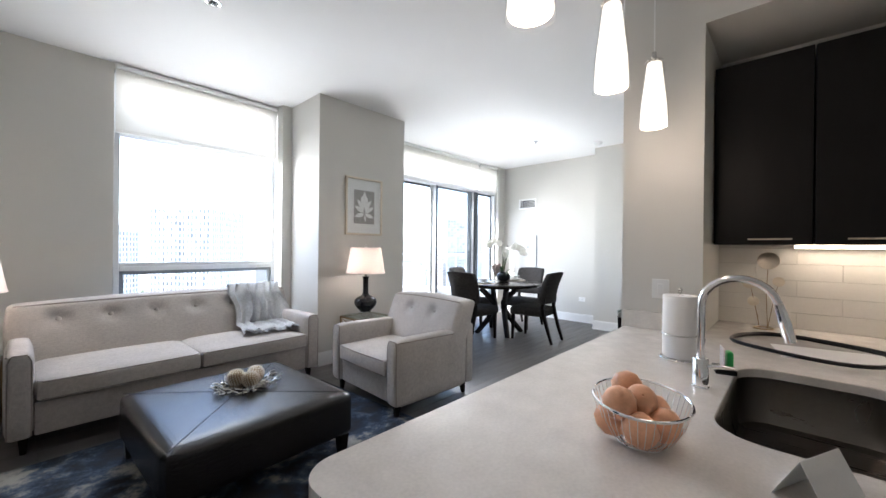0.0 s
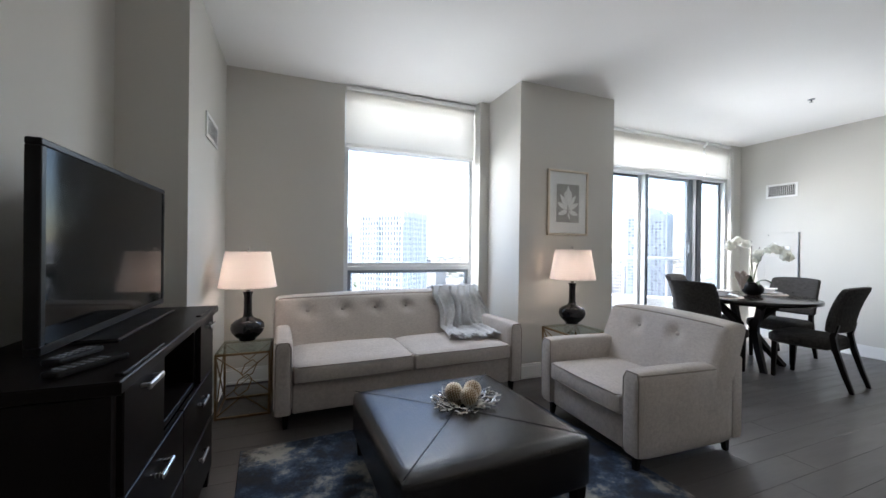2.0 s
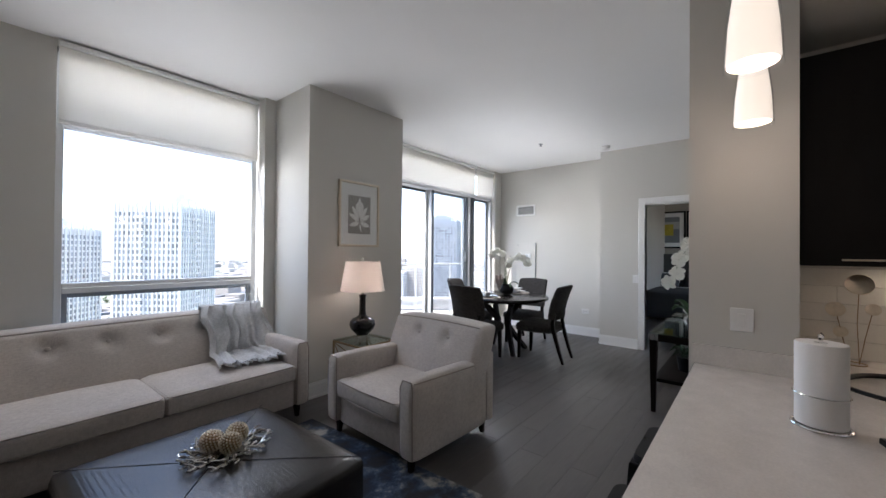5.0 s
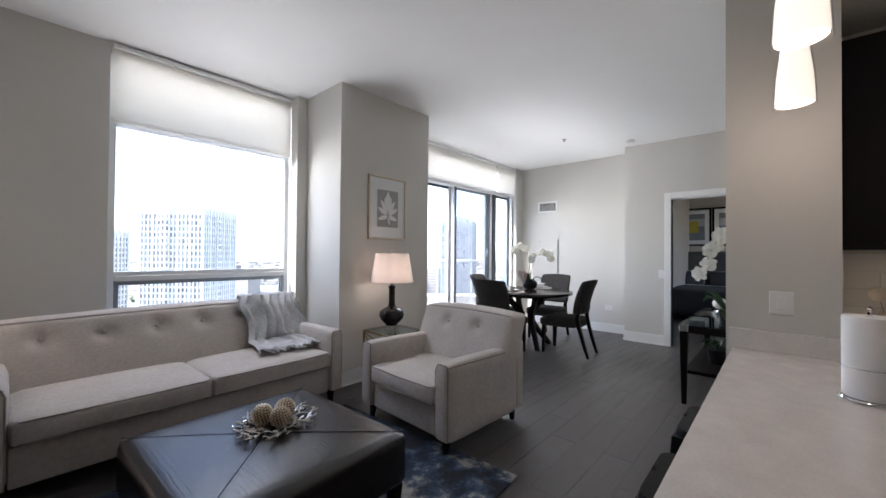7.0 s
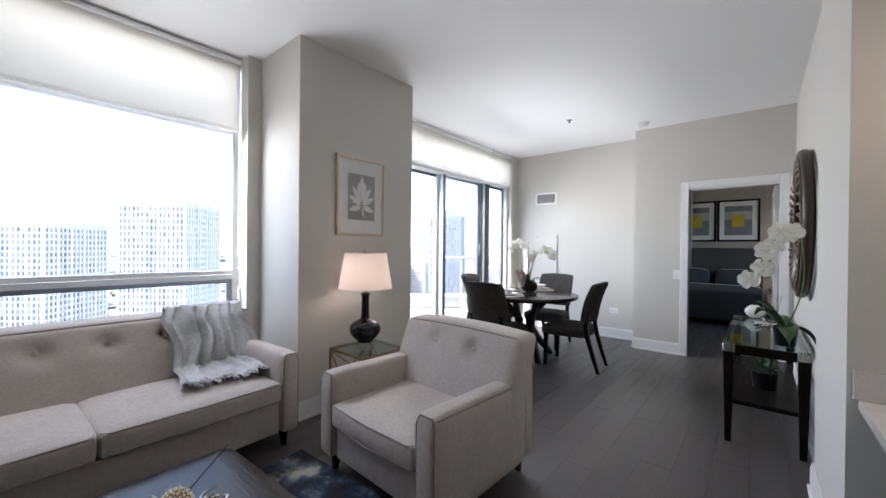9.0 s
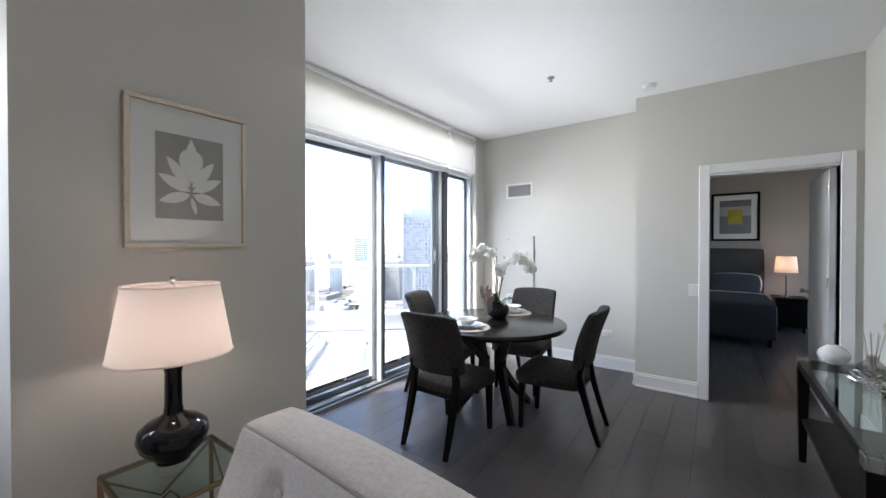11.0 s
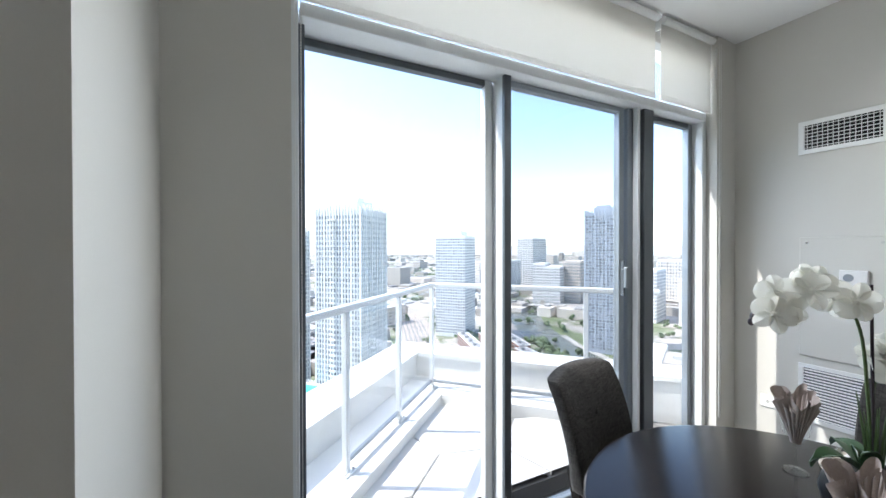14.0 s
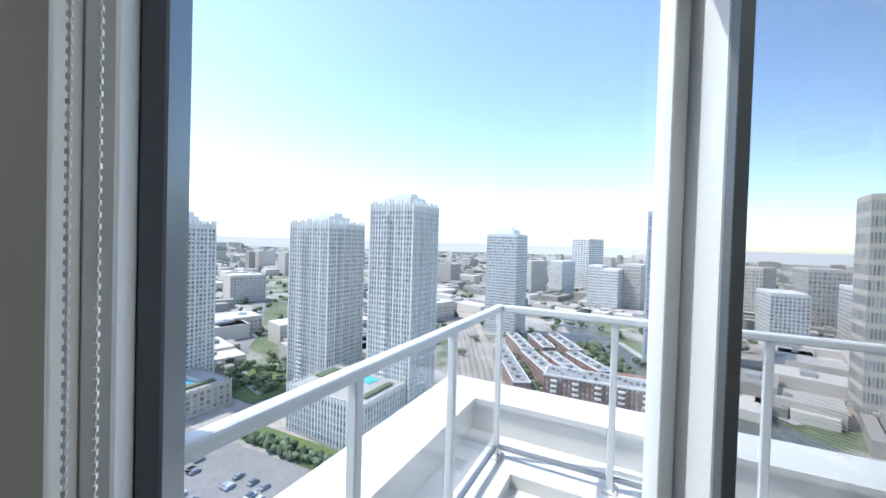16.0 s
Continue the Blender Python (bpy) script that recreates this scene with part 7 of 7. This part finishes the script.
for k in range(40):
    s = k / 40
    clump(-32 + 50 * s + rng.uniform(-2, 2), 206 - 52 * s + rng.uniform(-2, 2), rng.uniform(3.5, 5.5))
for k in range(60):
    clump(-46 + rng.uniform(-32, 34), 282 + rng.uniform(-30, 36), rng.uniform(4, 7))
for k in range(60):
    s = rng.random()
    clump(221 + 40 * s + rng.uniform(-4, 4), 205 + 95 * s + rng.uniform(-6, 6), rng.uniform(4, 6))
for k in range(1300):
    clump(*far(rng.uniform(8, 125), rng.uniform(300, 1700)), rng.uniform(5, 9))
# cars in the car park
for k in range(70):
    s, o = rng.random(), rng.choice((-14, -8, 3, 9))
    px, py, a = -72 + 88 * s + o * 0.69, 200 - 84 * s + o * 0.72, 38
    cars += [(px, py, 2.2, 0.9, GZ + 0.5, GZ + 1.3, radians(a + 8)), (px, py, 1.2, 0.8, GZ + 1.3, GZ + 1.9, radians(a + 8))]
block("parked_cars", cars, city_mat("car_paint", (0.30, 0.32, 0.36), 0.3, 0.9), None, "rows of parked cars far below", "stuff", "cars")
# warehouses and low blocks filling the plain
for k in range(1500):
    a, d = rng.uniform(0, 135), 300 + 3600 * rng.random() ** 1.5
    if d < 520 and (32 < a < 73):
        continue
    if 92 < a < 100 and d < 900:
        continue
    px, py = far(a, d)
    hgt = rng.choice((6, 8, 10, 12, 14)) * (1 + 0.25 * (d > 900)) + (rng.uniform(10, 45) if rng.random() < 0.10 and d > 700 else 0)
    s = rng.uniform(8, 24) * (1 + d / 2500)
    houses.append((px, py, s, s * rng.uniform(0.4, 0.9), GZ, GZ + hgt, radians(28 + rng.choice((0, 90)))))
    if rng.random() < 0.6:
        roofs.append((px, py, s * 0.3, s * 0.2, GZ + hgt, GZ + hgt + 2.5, radians(28)))
block("distant_buildings", houses, MIX, None, "low pale city blocks spreading to the horizon", "stuff", "buildings")
block("distant_roof_units", roofs, ROOF, None, "grey rooftop machine houses on low blocks", "stuff", "rooftops")
for az, d, w, dp, hh, lab in ((*at(-74, 428), 50, 30, 16, "long tan warehouse beside the avenue"), (*at(-10, 385), 44, 26, 18, "tan brick warehouse with small windows"), (72.5, 470, 60, 30, 22, "brown flat-roofed hall beside the railway"), (98.5, 640, 50, 30, 40, "dark stepped office block"), (34.5, 330, 60, 26, 15, "pale low pavilion with a flat roof by the river")):
    px, py = far(az, d)
    wh = thing("warehouse", lab, "warehouse", pose(px, py, GZ, 0, 0, 28))
    block("wall", [(0, 0, w / 2, dp / 2, 0, hh, 0)], TAN if hh != 15 else PALE, wh)
    block("roof", [(0, 0, w / 2 - 0.6, dp / 2 - 0.6, hh, hh + 0.4, 0), (w * 0.2, 0, 4, 3, hh + 0.4, hh + 3.5, 0)], PALE, wh)
    tagged(block("window", [(-w / 2 + (c + 0.5) * w / 12, -dp / 2 - 0.05, w / 40, 0.1, 2 + f * 4, 4.2 + f * 4, 0) for c in range(12) for f in range(int(hh // 4) - 1)], WIN, wh), kind="stuff")
# tree crowns: loose clusters of small faceted clumps
ico = bmesh.new()
bmesh.ops.create_icosphere(ico, subdivisions=1, radius=1)
iv = [v.co.copy() for v in ico.verts]
fi = [tuple(v.index for v in f.verts) for f in ico.faces]
ico.free()
vs, fs = [], []
for x, y, z, s in trees:
    k = len(vs)
    vs += [(x + c.x * s * rng.uniform(0.6, 1.2), y + c.y * s * rng.uniform(0.6, 1.2), z + c.z * s * rng.uniform(0.6, 1.1)) for c in iv]
    fs += [tuple(i + k for i in f) for f in fi]
m2 = bpy.data.meshes.new("tree_crowns")
m2.from_pydata(vs, [], fs)
m2.materials.append(GREENS)
tagged(new("street_trees", m2), "green street and park trees far below", "trees", kind="stuff")
# the far rim of the plain: a backdrop whose glow paints the haze
hz = glowing("painted_haze_glow", (0.96, 0.96, 1.0), 0.25, (0.25, 0.27, 0.3))
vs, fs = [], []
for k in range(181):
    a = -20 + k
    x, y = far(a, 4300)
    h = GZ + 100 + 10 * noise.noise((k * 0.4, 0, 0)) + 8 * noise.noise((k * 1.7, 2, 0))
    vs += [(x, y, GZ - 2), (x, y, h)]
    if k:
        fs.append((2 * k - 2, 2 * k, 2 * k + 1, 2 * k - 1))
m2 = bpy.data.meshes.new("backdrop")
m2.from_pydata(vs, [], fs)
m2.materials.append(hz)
tagged(new("backdrop", m2), "pale glowing backdrop painted as haze on the horizon", "backdrop", kind="structure")

# ---- floor planks ----
plank_mesh = {}


def plank(x0, x1, y0, y1):
    key = (round(x1 - x0, 3), round(y1 - y0, 3))
    if key not in plank_mesh:
        bm = box(0, key[0] - 0.0012, 0, key[1] - 0.0012, -0.0125, 0, 0.0006)
        me = bpy.data.meshes.new("plank")
        bm.to_mesh(me)
        bm.free()
        me.materials.append(PLANK)
        plank_mesh[key] = me
    ob = new("plank", plank_mesh[key])
    ob.parent = floor
    ob.location = (x0, y0, 0)


PW, PL = 0.183, 1.30
rest = []
rng = random.Random(5)
row = 0
y = -5.8
while y < 0.72:
    x = -3.05 - rng.choice((0.0, 0.325, 0.65, 0.975))
    while x < 9.0:
        x1 = x + PL
        if x1 > -3.05:
            a, b = max(x, -3.05), min(x1, 4.6 if x < 4.3 else 9.0)
            if -3.1 < a < 4.6 and y > -3.3:
                plank(a, b, y, min(y + PW, 0.72))
                if b < x1:
                    rest.append((b, x1, y))
            else:
                rest.append((a, b, y))
        x = x1
    y += PW
bm = bmesh.new()
for a, b, y in rest:
    box(a, b - 0.0025, y, y + PW - 0.0025, -0.0125, 0, bm=bm)
tagged(part("far_planks", bm, PLANK, floor), kind="stuff")
